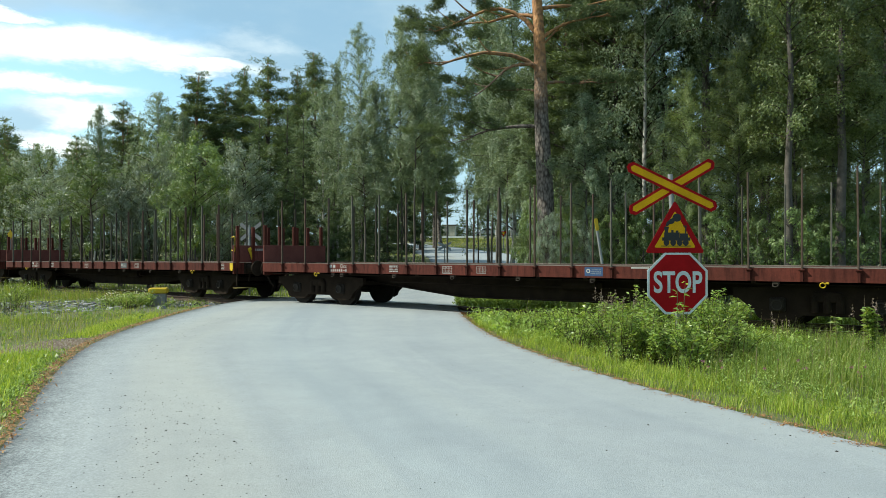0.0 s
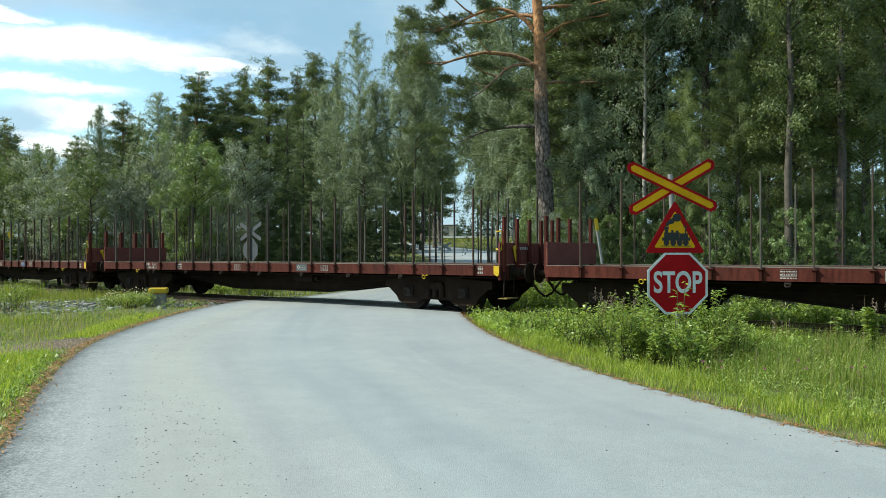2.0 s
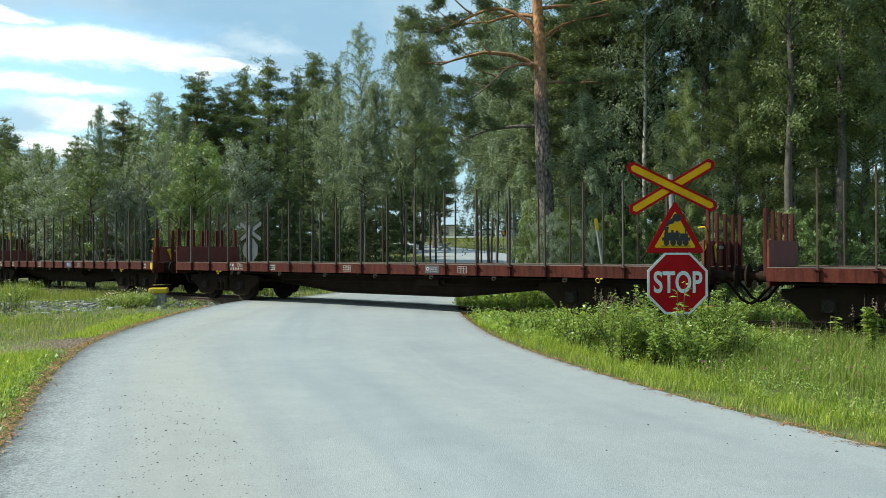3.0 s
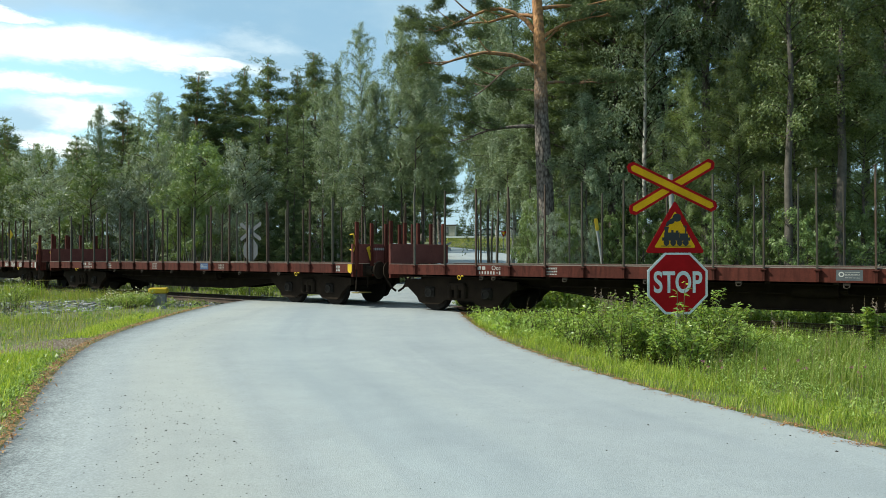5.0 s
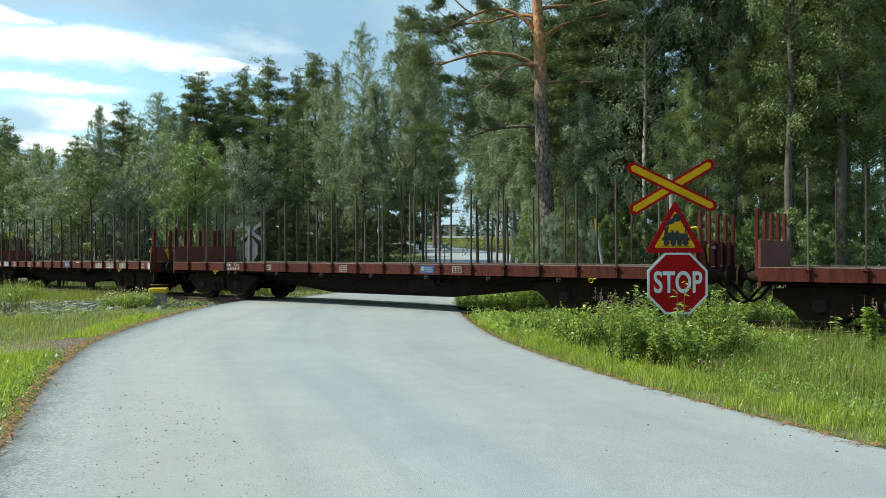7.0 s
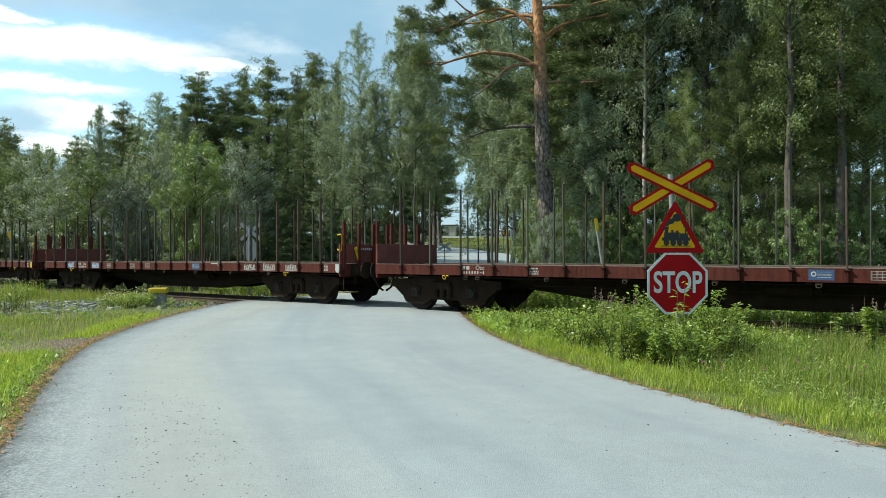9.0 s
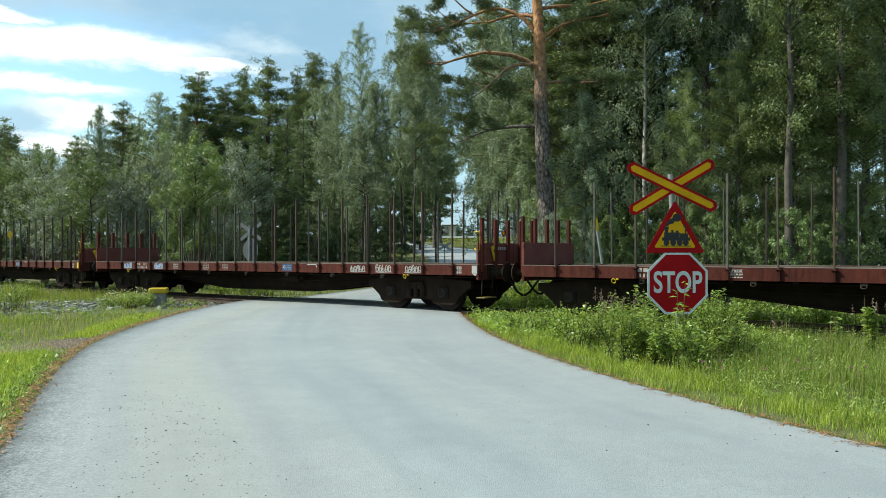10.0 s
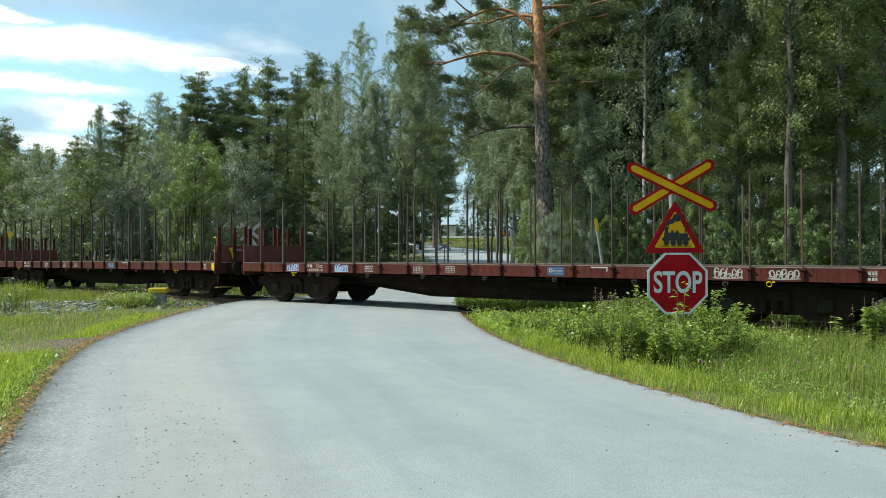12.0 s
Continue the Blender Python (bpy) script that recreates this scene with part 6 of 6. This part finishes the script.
    # broad leaved herbs among the grass
    def herbs(name, spots, leaves, size, top, mat=M_HERB):
        cs = []
        for x, y in spots:
            z = ground_z(x, y)
            h = top * rng.uniform(0.3, 1.0)
            c = rng.normal(size=(leaves, 3)) * (0.07, 0.07, 0.02)
            c[:, 2] = rng.uniform(0.02, h, leaves)
            cs.append(c + (x, y, z))
        c = np.concatenate(cs)
        n = len(c)
        a = rng.uniform(0, 6.28, n)
        d = np.column_stack([np.cos(a), np.sin(a), rng.uniform(-0.2, 1.3, n)])
        e = np.column_stack([-np.sin(a), np.cos(a), rng.normal(0, 0.6, n)])
        ln = size * rng.uniform(0.6, 1.4, (n, 1))
        q = np.stack([c, c + d * ln * 0.5 + e * ln * 0.27, c + d * ln, c + d * ln * 0.5 - e * ln * 0.27], axis=1)
        tagged(link_part(name, quad_mesh(name, q.reshape(-1, 3), 4), mat), "broad-leaved green herbs among the grass", "herbs", kind="stuff")
    herbs("herbs", scatter(rng, 700, 0.2, 6, 12, 20, lambda x, y: verge(x, y, 0.15, 6) and q_of(x, y) < TRACK_Q - 0.9 and q_of(x, y) > 11.5), 24, 0.05, 0.40, M_WEED)
    herbs("herbs", scatter(rng, 4200, 0.5, 12, 5.5, 19, lambda x, y: verge(x, y, 0.5, 9) and q_of(x, y) < TRACK_Q - 1.0 and noise.noise(Vector((x * 0.9, y * 0.9, 17))) > -0.15 - 0.3 * smooth01(1.0, 3.0, off_road(x, y))), 22, 0.023, 0.30, M_WEED)
    herbs("herbs", scatter(rng, 330, -9, -2.5, 4.5, 12, lambda x, y: verge(x, y, 0.08, 3.0) and not bare_spot(x, y)), 12, 0.042, 0.16, M_WEED)
    herbs("herbs", scatter(rng, 520, -9, -2.5, 4.5, 11.5, lambda x, y: verge(x, y, 0.10, 1.1) and not bare_spot(x, y) and noise.noise(Vector((x * 1.4, y * 1.4, 51))) > 0.0), 16, 0.028, 0.11, M_CLOVER)
    sward = scatter(rng, 6500, -9, -2.5, 4.5, 11.5, lambda x, y: verge(x, y, 0.22, 2.4) and not bare_spot(x, y))
    blades("grass", rng, sward, 0.21, 0.006, M_LAWN, "taller lush grass among the clover", "grass", 0.6)
    herbs("herbs", scatter(rng, 1500, 0.4, 14, 12, 30, lambda x, y: TRACK_Q + 1.3 < q_of(x, y) < TRACK_Q + 5.5 and off_road(x, y) > 0.05), 22, 0.07, 0.5, M_WEED)
    strip = scatter(rng, 9000, 0.4, 14, 10, 30, lambda x, y: TRACK_Q + 1.1 < q_of(x, y) < TRACK_Q + 6 and off_road(x, y) > 0.03)
    blades("grass", rng, strip, 0.34, 0.012, M_GRASS, "rank grass along the far side of the rails", "grass", 0.5)
    herbs("herbs", scatter(rng, 300, -22, -6, 12, 30, lambda x, y: verge(x, y, 0.2, 14) and q_of(x, y) < TRACK_Q - 1.0), 18, 0.06, 0.25)
    tall = np.column_stack([rng.uniform(-16.9, -15.2, 900), rng.uniform(27.3, 29.2, 900)])
    blades("grass", rng, tall, 0.6, 0.011, M_GRASS, "tall grass clump in front of the rails", "grass", 0.35)
    tall = scatter(rng, 2600, -16, -9.3, 21, 31.5, lambda x, y: TRACK_Q - 3.2 < q_of(x, y) < TRACK_Q - 1.2 and noise.noise(Vector((x * 0.7, y * 0.7, 40))) > -0.08)
    blades("grass", rng, tall[:1500], 0.36, 0.010, M_GRASS, "uneven tall grass along the ballast", "grass", 0.4)
    blades("grass", rng, tall[1500:], 0.36, 0.010, M_MEADOW, "half-dry tall grass along the ballast", "grass", 0.4)
    for cx, cy, n, h in ((2.75, 12.1, 18, 0.95), (6.9, 12.4, 6, 0.9), (5.7, 12.9, 5, 0.6)):
        heads = np.column_stack([rng.normal(cx, 0.2, n), rng.normal(cy, 0.25, n)])
        blades("seed_stalks", rng, heads, h, 0.006, M_SEED, "tall dry grass stalks", "grass", 0.2)
        # feathery purplish plumes at the top of the stalks
        tops = np.repeat(np.column_stack([heads, [ground_z(x, y) + h * rng.uniform(0.7, 1.0) for x, y in heads]]), 46, axis=0)
        f = rng.uniform(0, 1, len(tops))
        tops[:, 2] += (f - 0.5) * 0.20
        tops[:, :2] += rng.normal(size=(len(tops), 2)) * (0.020 * (1.15 - f))[:, None]
        tagged(link_part("seed_plumes", quad_mesh("seed_plumes", leaf_quads(rng, tops, 0.022).reshape(-1, 3), 3), M_PLUME), "brownish purple seed plumes above the grass", "grass", kind="stuff")
    # red clover heads
    spots = np.concatenate([scatter(rng, 16, 4.3, 6.6, 7.5, 9.5, lambda x, y: off_road(x, y) > 0.4), scatter(rng, 8, 3.0, 4.5, 9.0, 10.5, lambda x, y: off_road(x, y) > 0.3)])
    c = np.repeat(np.column_stack([spots, [ground_z(x, y) + rng.uniform(0.16, 0.3) for x, y in spots]]), 30, axis=0)
    c += rng.normal(size=c.shape) * 0.009
    tagged(link_part("clover_flowers", quad_mesh("clover_flowers", leaf_quads(rng, c, 0.016).reshape(-1, 3), 3), M_CLOVERHEAD), "pinkish purple clover flowers in the grass", "flowers", kind="stuff")
    stalks = scatter(rng, 420, 0.5, 12, 8, 19, lambda x, y: verge(x, y, 0.9, 12) and q_of(x, y) < TRACK_Q - 1.0)
    blades("seed_stalks", rng, stalks, 0.55, 0.006, M_SEED, "dry reddish grass seed stalks", "grass", 0.3)
    stalks = scatter(rng, 500, -20, -6, 14, 30, lambda x, y: verge(x, y, 0.6, 14) and q_of(x, y) < TRACK_Q - 1.0)
    blades("seed_stalks", rng, stalks, 0.42, 0.006, M_SEED, "dry pale grass seed stalks", "grass", 0.3)


def litter():
    """Brown needle litter along the left road margin."""
    rng = np.random.default_rng(12)
    lx, ly = resample(ROAD_LEFT, 400)
    keep = (ly > 3.5) & (ly < 22)
    lx, ly = lx[keep], ly[keep]
    i = rng.integers(0, len(lx), 6000)
    c = np.column_stack([lx[i] - rng.normal(0.075, 0.065, 6000), ly[i] + rng.normal(0, 0.1, 6000), np.full(6000, 0.018)])
    c[:, 2] = [max(ground_z(x, y) + 0.012, 0.0) if off_road(x, y) < 0.1 else ground_z(x, y) + 0.02 for x, y, _ in c]
    a = rng.normal(size=(6000, 3)) * (1, 1, 0.25)
    a /= np.linalg.norm(a, axis=1, keepdims=True)
    b = np.cross(a, (0, 0, 1.0))
    s = rng.uniform(0.012, 0.035, (6000, 1))
    q = np.stack([c - a * s, c - b * s * 0.3, c + a * s, c + b * s * 0.3], axis=1)
    tagged(link_part("fallen_needles", quad_mesh("fallen_needles", q.reshape(-1, 3), 4), M_DRY), "scattered dry brown needles and leaves", "litter", kind="stuff")


M_DRY = leafy("dry_litter", [(0.0, (0.16, 0.07, 0.03)), (0.6, (0.32, 0.16, 0.06)), (1.0, (0.42, 0.28, 0.14))], 0.1, rough=0.8)


def right_litter():
    """A thin line of dry bits along the right road margin."""
    rng = np.random.default_rng(14)
    n = 5200
    rx, ry = resample(ROAD_RIGHT, 400)
    keep = (ry > 4) & (ry < 20)
    i = rng.integers(0, keep.sum(), n)
    x, y = rx[keep][i] + rng.normal(0.02, 0.085, n), ry[keep][i] + rng.normal(0, 0.06, n)
    c = np.column_stack([x, y, [max(ground_z(a, b) + 0.012, -0.012) if off_road(a, b) < 0.08 else ground_z(a, b) + 0.02 for a, b in zip(x, y)]])
    a = rng.normal(size=(n, 3)) * (1, 1, 0.25)
    a /= np.linalg.norm(a, axis=1, keepdims=True)
    b = np.cross(a, (0, 0, 1.0))
    s = rng.uniform(0.008, 0.022, (n, 1))
    q = np.stack([c - a * s, c - b * s * 0.4, c + a * s, c + b * s * 0.4], axis=1)
    tagged(link_part("fallen_needles", quad_mesh("fallen_needles", q.reshape(-1, 3), 4), M_DRY), "dry brown bits along the asphalt edge", "litter", kind="stuff")


def bare_gravel():
    """Small stones and sand on the trodden patch."""
    rng = np.random.default_rng(44)
    verts, faces = [], []
    for i in range(5200):
        x, y = rng.normal(-6.6, 0.6), rng.normal(12.6, 0.9)
        if not bare_spot(x, y) or off_road(x, y) < 0.1:
            continue
        r = rng.uniform(0.006, 0.022)
        z = ground_z(x, y) + r * 0.2
        k = len(verts)
        for a in range(5):
            t = a * 1.2566 + rng.uniform(-0.3, 0.3)
            verts.append((x + r * 1.3 * math.cos(t), y + r * math.sin(t), z - r * 0.4))
        verts.append((x, y, z + r * 0.7))
        faces += [(k + a, k + (a + 1) % 5, k + 5) for a in range(5)]
    tagged(link_part("gravel", raw_mesh("gravel", verts, faces), M_SANDSTONE), "pale sandy gravel on a trodden patch", "gravel", kind="stuff")


M_SANDSTONE = leafy("sandy_gravel", [(0.0, (0.17, 0.115, 0.08)), (0.6, (0.27, 0.20, 0.15)), (1.0, (0.40, 0.33, 0.27))], 0.0, rough=0.9)


def road_grit():
    """Small dark stones and bits on the asphalt."""
    rng = np.random.default_rng(31)
    verts, faces = [], []
    for i in range(720):
        y = rng.uniform(4.6, 18) if rng.uniform() < 0.55 else rng.uniform(4.4, 8.0)
        xl, xr = np.interp(y, RL[:, 1], RL[:, 0]), np.interp(y, RR[:, 1], RR[:, 0])
        u = abs(rng.normal(0.19, 0.05)) if rng.uniform() < 0.72 else (rng.uniform(0.05, 0.97) if rng.uniform() < 0.6 else 1 - abs(rng.normal(0, 0.05)))
        x = xl + (xr - xl) * u
        r = rng.uniform(0.0025, 0.007) * (1.6 if rng.uniform() < 0.1 else 1)
        z = 0.03 * (1 - (2 * u - 1) ** 2) - 0.018
        k = len(verts)
        for a in range(5):
            t = a * 1.2566 + rng.uniform(-0.3, 0.3)
            verts.append((x + r * 1.5 * math.cos(t), y + r * math.sin(t), z - 0.002))
        verts.append((x, y, z + r * 0.9))
        faces += [(k + a, k + (a + 1) % 5, k + 5) for a in range(5)]
    tagged(link_part("road_grit", raw_mesh("road_grit", verts, faces), M_BLACK), "small dark grit scattered on the asphalt", "grit", kind="stuff")


make_grass()
verge_plants()
litter()
right_litter()
bare_gravel()
road_grit()


# ---------------------------------------------------------------- signs at the crossing
def ngon(n, r, turn):
    return [(r * math.cos(turn + k * 2 * math.pi / n), r * math.sin(turn + k * 2 * math.pi / n)) for k in range(n)]


def rounded(pts, r, seg=4):
    out = []
    n = len(pts)
    for i in range(n):
        p, a, b = Vector(pts[i]), Vector(pts[i - 1]), Vector(pts[(i + 1) % n])
        u, v = (a - p).normalized(), (b - p).normalized()
        half = u.angle(v) / 2
        t = r / math.tan(half)
        s, e = p + u * t, p + v * t
        for k in range(seg + 1):
            w = k / seg
            out.append(tuple((1 - w) ** 2 * s + 2 * w * (1 - w) * p + w * w * e))
    return out


def plate(name, pts, y0, y1, mats, parent, label=""):
    bm = bmesh.new()
    prism(bm, pts, "y", y0, y1)
    return part(name, bm, mats, parent, label)


def crossbuck(parent, z, arm, w, tilt_a, tilt_b, face, border, y, x=0.0):
    for k, tl in enumerate((tilt_a, tilt_b)):
        def shape(h, ww, cut):
            p = [(-h + cut, -ww), (h - cut, -ww), (h, -ww + cut * 1.2), (h, ww - cut * 1.2), (h - cut, ww), (-h + cut, ww), (-h, ww - cut * 1.2), (-h, -ww + cut * 1.2)]
            c, s = math.cos(radians(tl)), math.sin(radians(tl))
            return [(x + a * c - b * s, z + a * s + b * c) for a, b in p]
        yy = y - 0.012 * k
        arm_ob = plate("cross_arm", shape(arm, w, 0.05), yy - 0.004, yy + 0.004, border, parent)
        plate("arm_face", shape(arm - 0.05, w - 0.037, 0.04), yy - 0.0065, yy - 0.0042, face, arm_ob)


def make_crossing_sign():
    k = 11.5
    x = 3.553
    s = empty("crossing_sign", pose(x, k, ground_z(x, k), 0, 0, 4), "yellow crossbuck above a train warning triangle and red stop sign", "traffic sign")
    g = ground_z(x, k)

    bm = bmesh.new()
    cylinder(bm, (0.07, 0.045, -0.3), (-0.09, 0.045, (2.703 - g)), 0.038, seg=18)
    part("post", bm, M_GALV, s, smooth=False)
    crossbuck(s, (2.506 - g) , 0.757, 0.086, 30.5, -25.0, M_SYEL, M_SRED, -0.004, -0.081)
    # warning triangle
    cz = (1.77 - g)
    tri = ngon(3, 0.535, math.pi / 2)
    tr = plate("warning_triangle", rounded([(a - 0.038, cz + b) for a, b in tri], 0.035), -0.012, -0.004, M_SRED, s)
    inner = ngon(3, 0.372, math.pi / 2)
    plate("yellow_field", rounded([(a - 0.038, cz + b) for a, b in inner], 0.02), -0.0145, -0.0122, M_SYEL, tr)
    bm = bmesh.new()
    y0, y1 = -0.017, -0.0147
    bz = cz - 0.155

    def blk(x0, x1, z0, z1):
        prism(bm, [(x0, bz + z0), (x1, bz + z0), (x1, bz + z1), (x0, bz + z1)], "y", y0, y1)
    blk(-0.20, 0.235, 0.075, 0.125)
    blk(-0.17, 0.07, 0.125, 0.20)
    blk(0.075, 0.20, 0.125, 0.185)
    prism(bm, [(-0.155, bz + 0.2), (-0.115, bz + 0.2), (-0.095, bz + 0.285), (-0.175, bz + 0.285)], "y", y0, y1)
    blk(-0.06, -0.025, 0.2, 0.235)
    blk(0.01, 0.05, 0.2, 0.23)
    blk(0.155, 0.175, 0.185, 0.30)
    blk(0.125, 0.18, 0.29, 0.305)
    prism(bm, [(-0.15, bz + 0.29), (-0.115, bz + 0.29), (-0.085, bz + 0.325), (-0.03, bz + 0.335), (0.0, bz + 0.375), (-0.03, bz + 0.425), (-0.075, bz + 0.40), (-0.13, bz + 0.355)], "y", y0, y1)
    prism(bm, [(0.028 + a, bz + 0.425 + b * 0.92) for a, b in ngon(16, 0.068, 0)], "y", y0 - 0.0003, y1)
    for wx in (-0.135, -0.03, 0.07, 0.165):
        prism(bm, [(wx + a, bz + 0.045 + b) for a, b in ngon(14, 0.046, 0)], "y", y0 - 0.0004 , y1)
    blk(-0.22, 0.25, -0.012, 0.0)
    bmesh.ops.translate(bm, verts=bm.verts, vec=(-0.038, 0, 0))
    part("engine_symbol", bm, M_SBLACK, tr, "black steam engine symbol")
    # stop sign
    cz = (1.045 - g)
    st = plate("stop_sign", [(a, cz + b) for a, b in ngon(8, 0.508, math.pi / 8)], -0.012, -0.004, M_SWHITE, s)
    plate("red_field", [(a, cz + b) for a, b in ngon(8, 0.468, math.pi / 8)], -0.0145, -0.0122, M_SRED, st)
    mesh = text_mesh("stop_lettering", "STOP", 0.45, bold=0.009)
    let = link_part("stop_lettering", mesh, M_SWHITE, st, "white letters STOP")
    let.matrix_basis = Matrix.Translation((0, -0.0185, cz - 0.0)) @ pose(0, 0, 0, 90, 0, 0) @ Matrix.Diagonal((0.70, 1, 1, 1))


make_crossing_sign()


def make_cable_box():
    k = 24.0
    x = -8.996
    c = empty("cable_cabinet", pose(x, k, ground_z(x, k), 0, 0, 14), "low grey concrete cable box with a yellow lid", "cable box")
    bm = bmesh.new()
    box(bm, (0, 0, 0.18), (0.44, 0.40, 0.5), 0.015)
    part("box_body", bm, M_CONCRETE, c)
    bm = bmesh.new()
    box(bm, (0, 0, 0.51), (0.56, 0.5, 0.17), 0.03)
    part("lid", bm, M_YELLOW, c, "bright yellow lid")


make_cable_box()


def make_far_crossbuck():
    """The sign for traffic from the other side, seen from behind."""
    k = 32.0
    x = -8.13
    g = ground_z(x, k)
    s = empty("crossing_sign", pose(x, k, g, 0, 0, 143), "grey back of a crossbuck and stop sign beyond the track", "traffic sign")
    z0 = 2.456 - g
    bm = bmesh.new()
    cylinder(bm, (0, 0.045, -0.3), (0, 0.045, z0 + 0.28), 0.038, seg=14)
    part("post", bm, M_GALV, s)
    crossbuck(s, z0, 0.755, 0.083, 27, -27, M_SYEL, M_SIGNBACK, -0.004)
    st = plate("stop_sign", [(a, z0 - 0.78 + b) for a, b in ngon(8, 0.5, math.pi / 8)], -0.012, -0.004, M_SIGNBACK, s, "grey metal sign back")
    plate("red_field", [(a, z0 - 0.78 + b) for a, b in ngon(8, 0.46, math.pi / 8)], -0.0145, -0.0122, M_SRED, st)
    k = 58.0
    x = 0.130
    g = ground_z(x, k)
    s = empty("crossbuck_sign", pose(x, k, g, 0, 0, 180), "small grey crossbuck on a short post by the road", "traffic sign")
    z0 = 2.126 - g
    bm = bmesh.new()
    cylinder(bm, (0, 0.045, -0.3), (0, 0.045, z0 + 0.1), 0.04, seg=12)
    part("post", bm, M_GALV, s)
    crossbuck(s, z0, 0.58, 0.09, 30, -30, M_SIGNPALE, M_SIGNPALE, -0.004)


def marker_posts():
    k = 22.5
    x = 4.946
    g = ground_z(x, k)
    s = empty("marker_post", pose(x, k, g, 0, -8.5, 0), "leaning grey marker post with a yellow plate", "marker post")
    h = 2.568 - g
    bm = bmesh.new()
    cylinder(bm, (0, 0, -0.3), (0, 0, h), 0.045, 0.04, 12)
    part("post", bm, M_GALV, s)
    bm = bmesh.new()
    box(bm, (0, -0.05, h - 0.17), (0.10, 0.02, 0.36), 0.004)
    part("yellow_plate", bm, M_YELLOW, s)
    k = 40.5
    x = -23.12
    g = ground_z(x, k)
    s = empty("track_sign", pose(x, k, g), "small yellow railway sign on a thin post", "railway sign")
    h = 2.55 - g
    bm = bmesh.new()
    cylinder(bm, (0, 0.03, -0.3), (0, 0.03, h), 0.035, seg=10)
    part("post", bm, M_GALV, s)
    plate("sign_plate", [(a * 0.6, h + b) for a, b in ngon(4, 0.27, 0)], -0.012, 0.0, M_YELLOW, s)


def yield_sign():
    k = 82.0
    x = 6.538
    g = ground_z(x, k)
    s = empty("yield_sign", pose(x, k, g), "yellow and red give-way triangle beside the road", "traffic sign")
    z = 3.800 - g
    bm = bmesh.new()
    cylinder(bm, (0, 0.04, -0.3), (0, 0.04, z), 0.04, seg=10)
    part("post", bm, M_GALV, s)
    p = plate("triangle", [(a, z + b) for a, b in ngon(3, 0.42, -math.pi / 2)], -0.012, -0.002, M_SRED, s)
    plate("yellow_field", [(a, z + b) for a, b in ngon(3, 0.20, -math.pi / 2)], -0.016, -0.0122, M_SYEL, p)


def shed():
    k = 148.0
    x = 1.323
    g = ground_z(x, k)
    s = empty("shed", pose(x, k, g, 0, 0, -8), "small pale shed with a dark flat roof", "shed")
    bm = bmesh.new()
    box(bm, (0, 0, 0.9), (2.3, 2.2, 2.0), 0.02)
    part("wall", bm, M_SHED, s)
    bm = bmesh.new()
    box(bm, (0, 0, 2.0), (2.7, 2.6, 0.22), 0.03)
    part("roof", bm, M_SLEEPER, s)
    bm = bmesh.new()
    box(bm, (-0.5, -1.11, 0.85), (0.8, 0.05, 1.75), 0.01)
    part("door", bm, M_CONCRETE, s)


def make_car(m, paint, label):
    c = empty("car", m, label, "car", "parked cars")
    bm = bmesh.new()
    side = [(-2.1, 0.3), (-2.15, 0.62), (-2.0, 0.82), (-1.2, 0.92), (-0.55, 1.4), (0.9, 1.45), (1.75, 1.0), (2.08, 0.9), (2.1, 0.35)]
    prism(bm, side, "y", -0.82, 0.82)
    bmesh.ops.bevel(bm, geom=list(bm.edges), offset=0.05, segments=2, affect="EDGES")
    part("body", bm, paint, c, smooth=False)
    for e in (-1, 1):
        bm = bmesh.new()
        prism(bm, [(-1.0, 0.95), (-0.5, 1.33), (0.1, 1.36), (0.1, 0.95)], "y", e * 0.80, e * 0.826)
        part("side_window", bm, M_CARGLASS, c)
        bm = bmesh.new()
        prism(bm, [(0.18, 0.95), (0.18, 1.36), (0.85, 1.37), (1.4, 1.02)], "y", e * 0.80, e * 0.826)
        part("side_window", bm, M_CARGLASS, c)
        for x in (-1.3, 1.3):
            bm = bmesh.new()
            cylinder(bm, (x, e * 0.68, 0.31), (x, e * 0.86, 0.31), 0.31, seg=20)
            tyre = part("tyre", bm, M_BLACK, c)
            bm = bmesh.new()
            cylinder(bm, (x, e * 0.85, 0.31), (x, e * 0.87, 0.31), 0.2, 0.17, 12)
            part("rim", bm, M_GALV, tyre)


M_SHED = grainy("pale_boards", [(0.3, (0.38, 0.36, 0.28)), (0.7, (0.52, 0.49, 0.40))], scale=1.2, fine=12, rough=0.85)
M_CARGLASS = grainy("car_glass", [(0.3, (0.02, 0.025, 0.03)), (0.7, (0.04, 0.045, 0.05))], scale=1, fine=5, rough=0.08, bump=0.0)
M_SILVER = plain_paint("silver_car_paint", (0.62, 0.64, 0.66), 0.3, 0.4)
make_far_crossbuck()
marker_posts()
yield_sign()
shed()
for xx, yy, turn in ((8.35, 150.0, 8),):
    make_car(pose(xx, yy, ground_z(xx, yy), 0, 0, turn), M_SILVER, "silver car parked on the far bank")

motions()
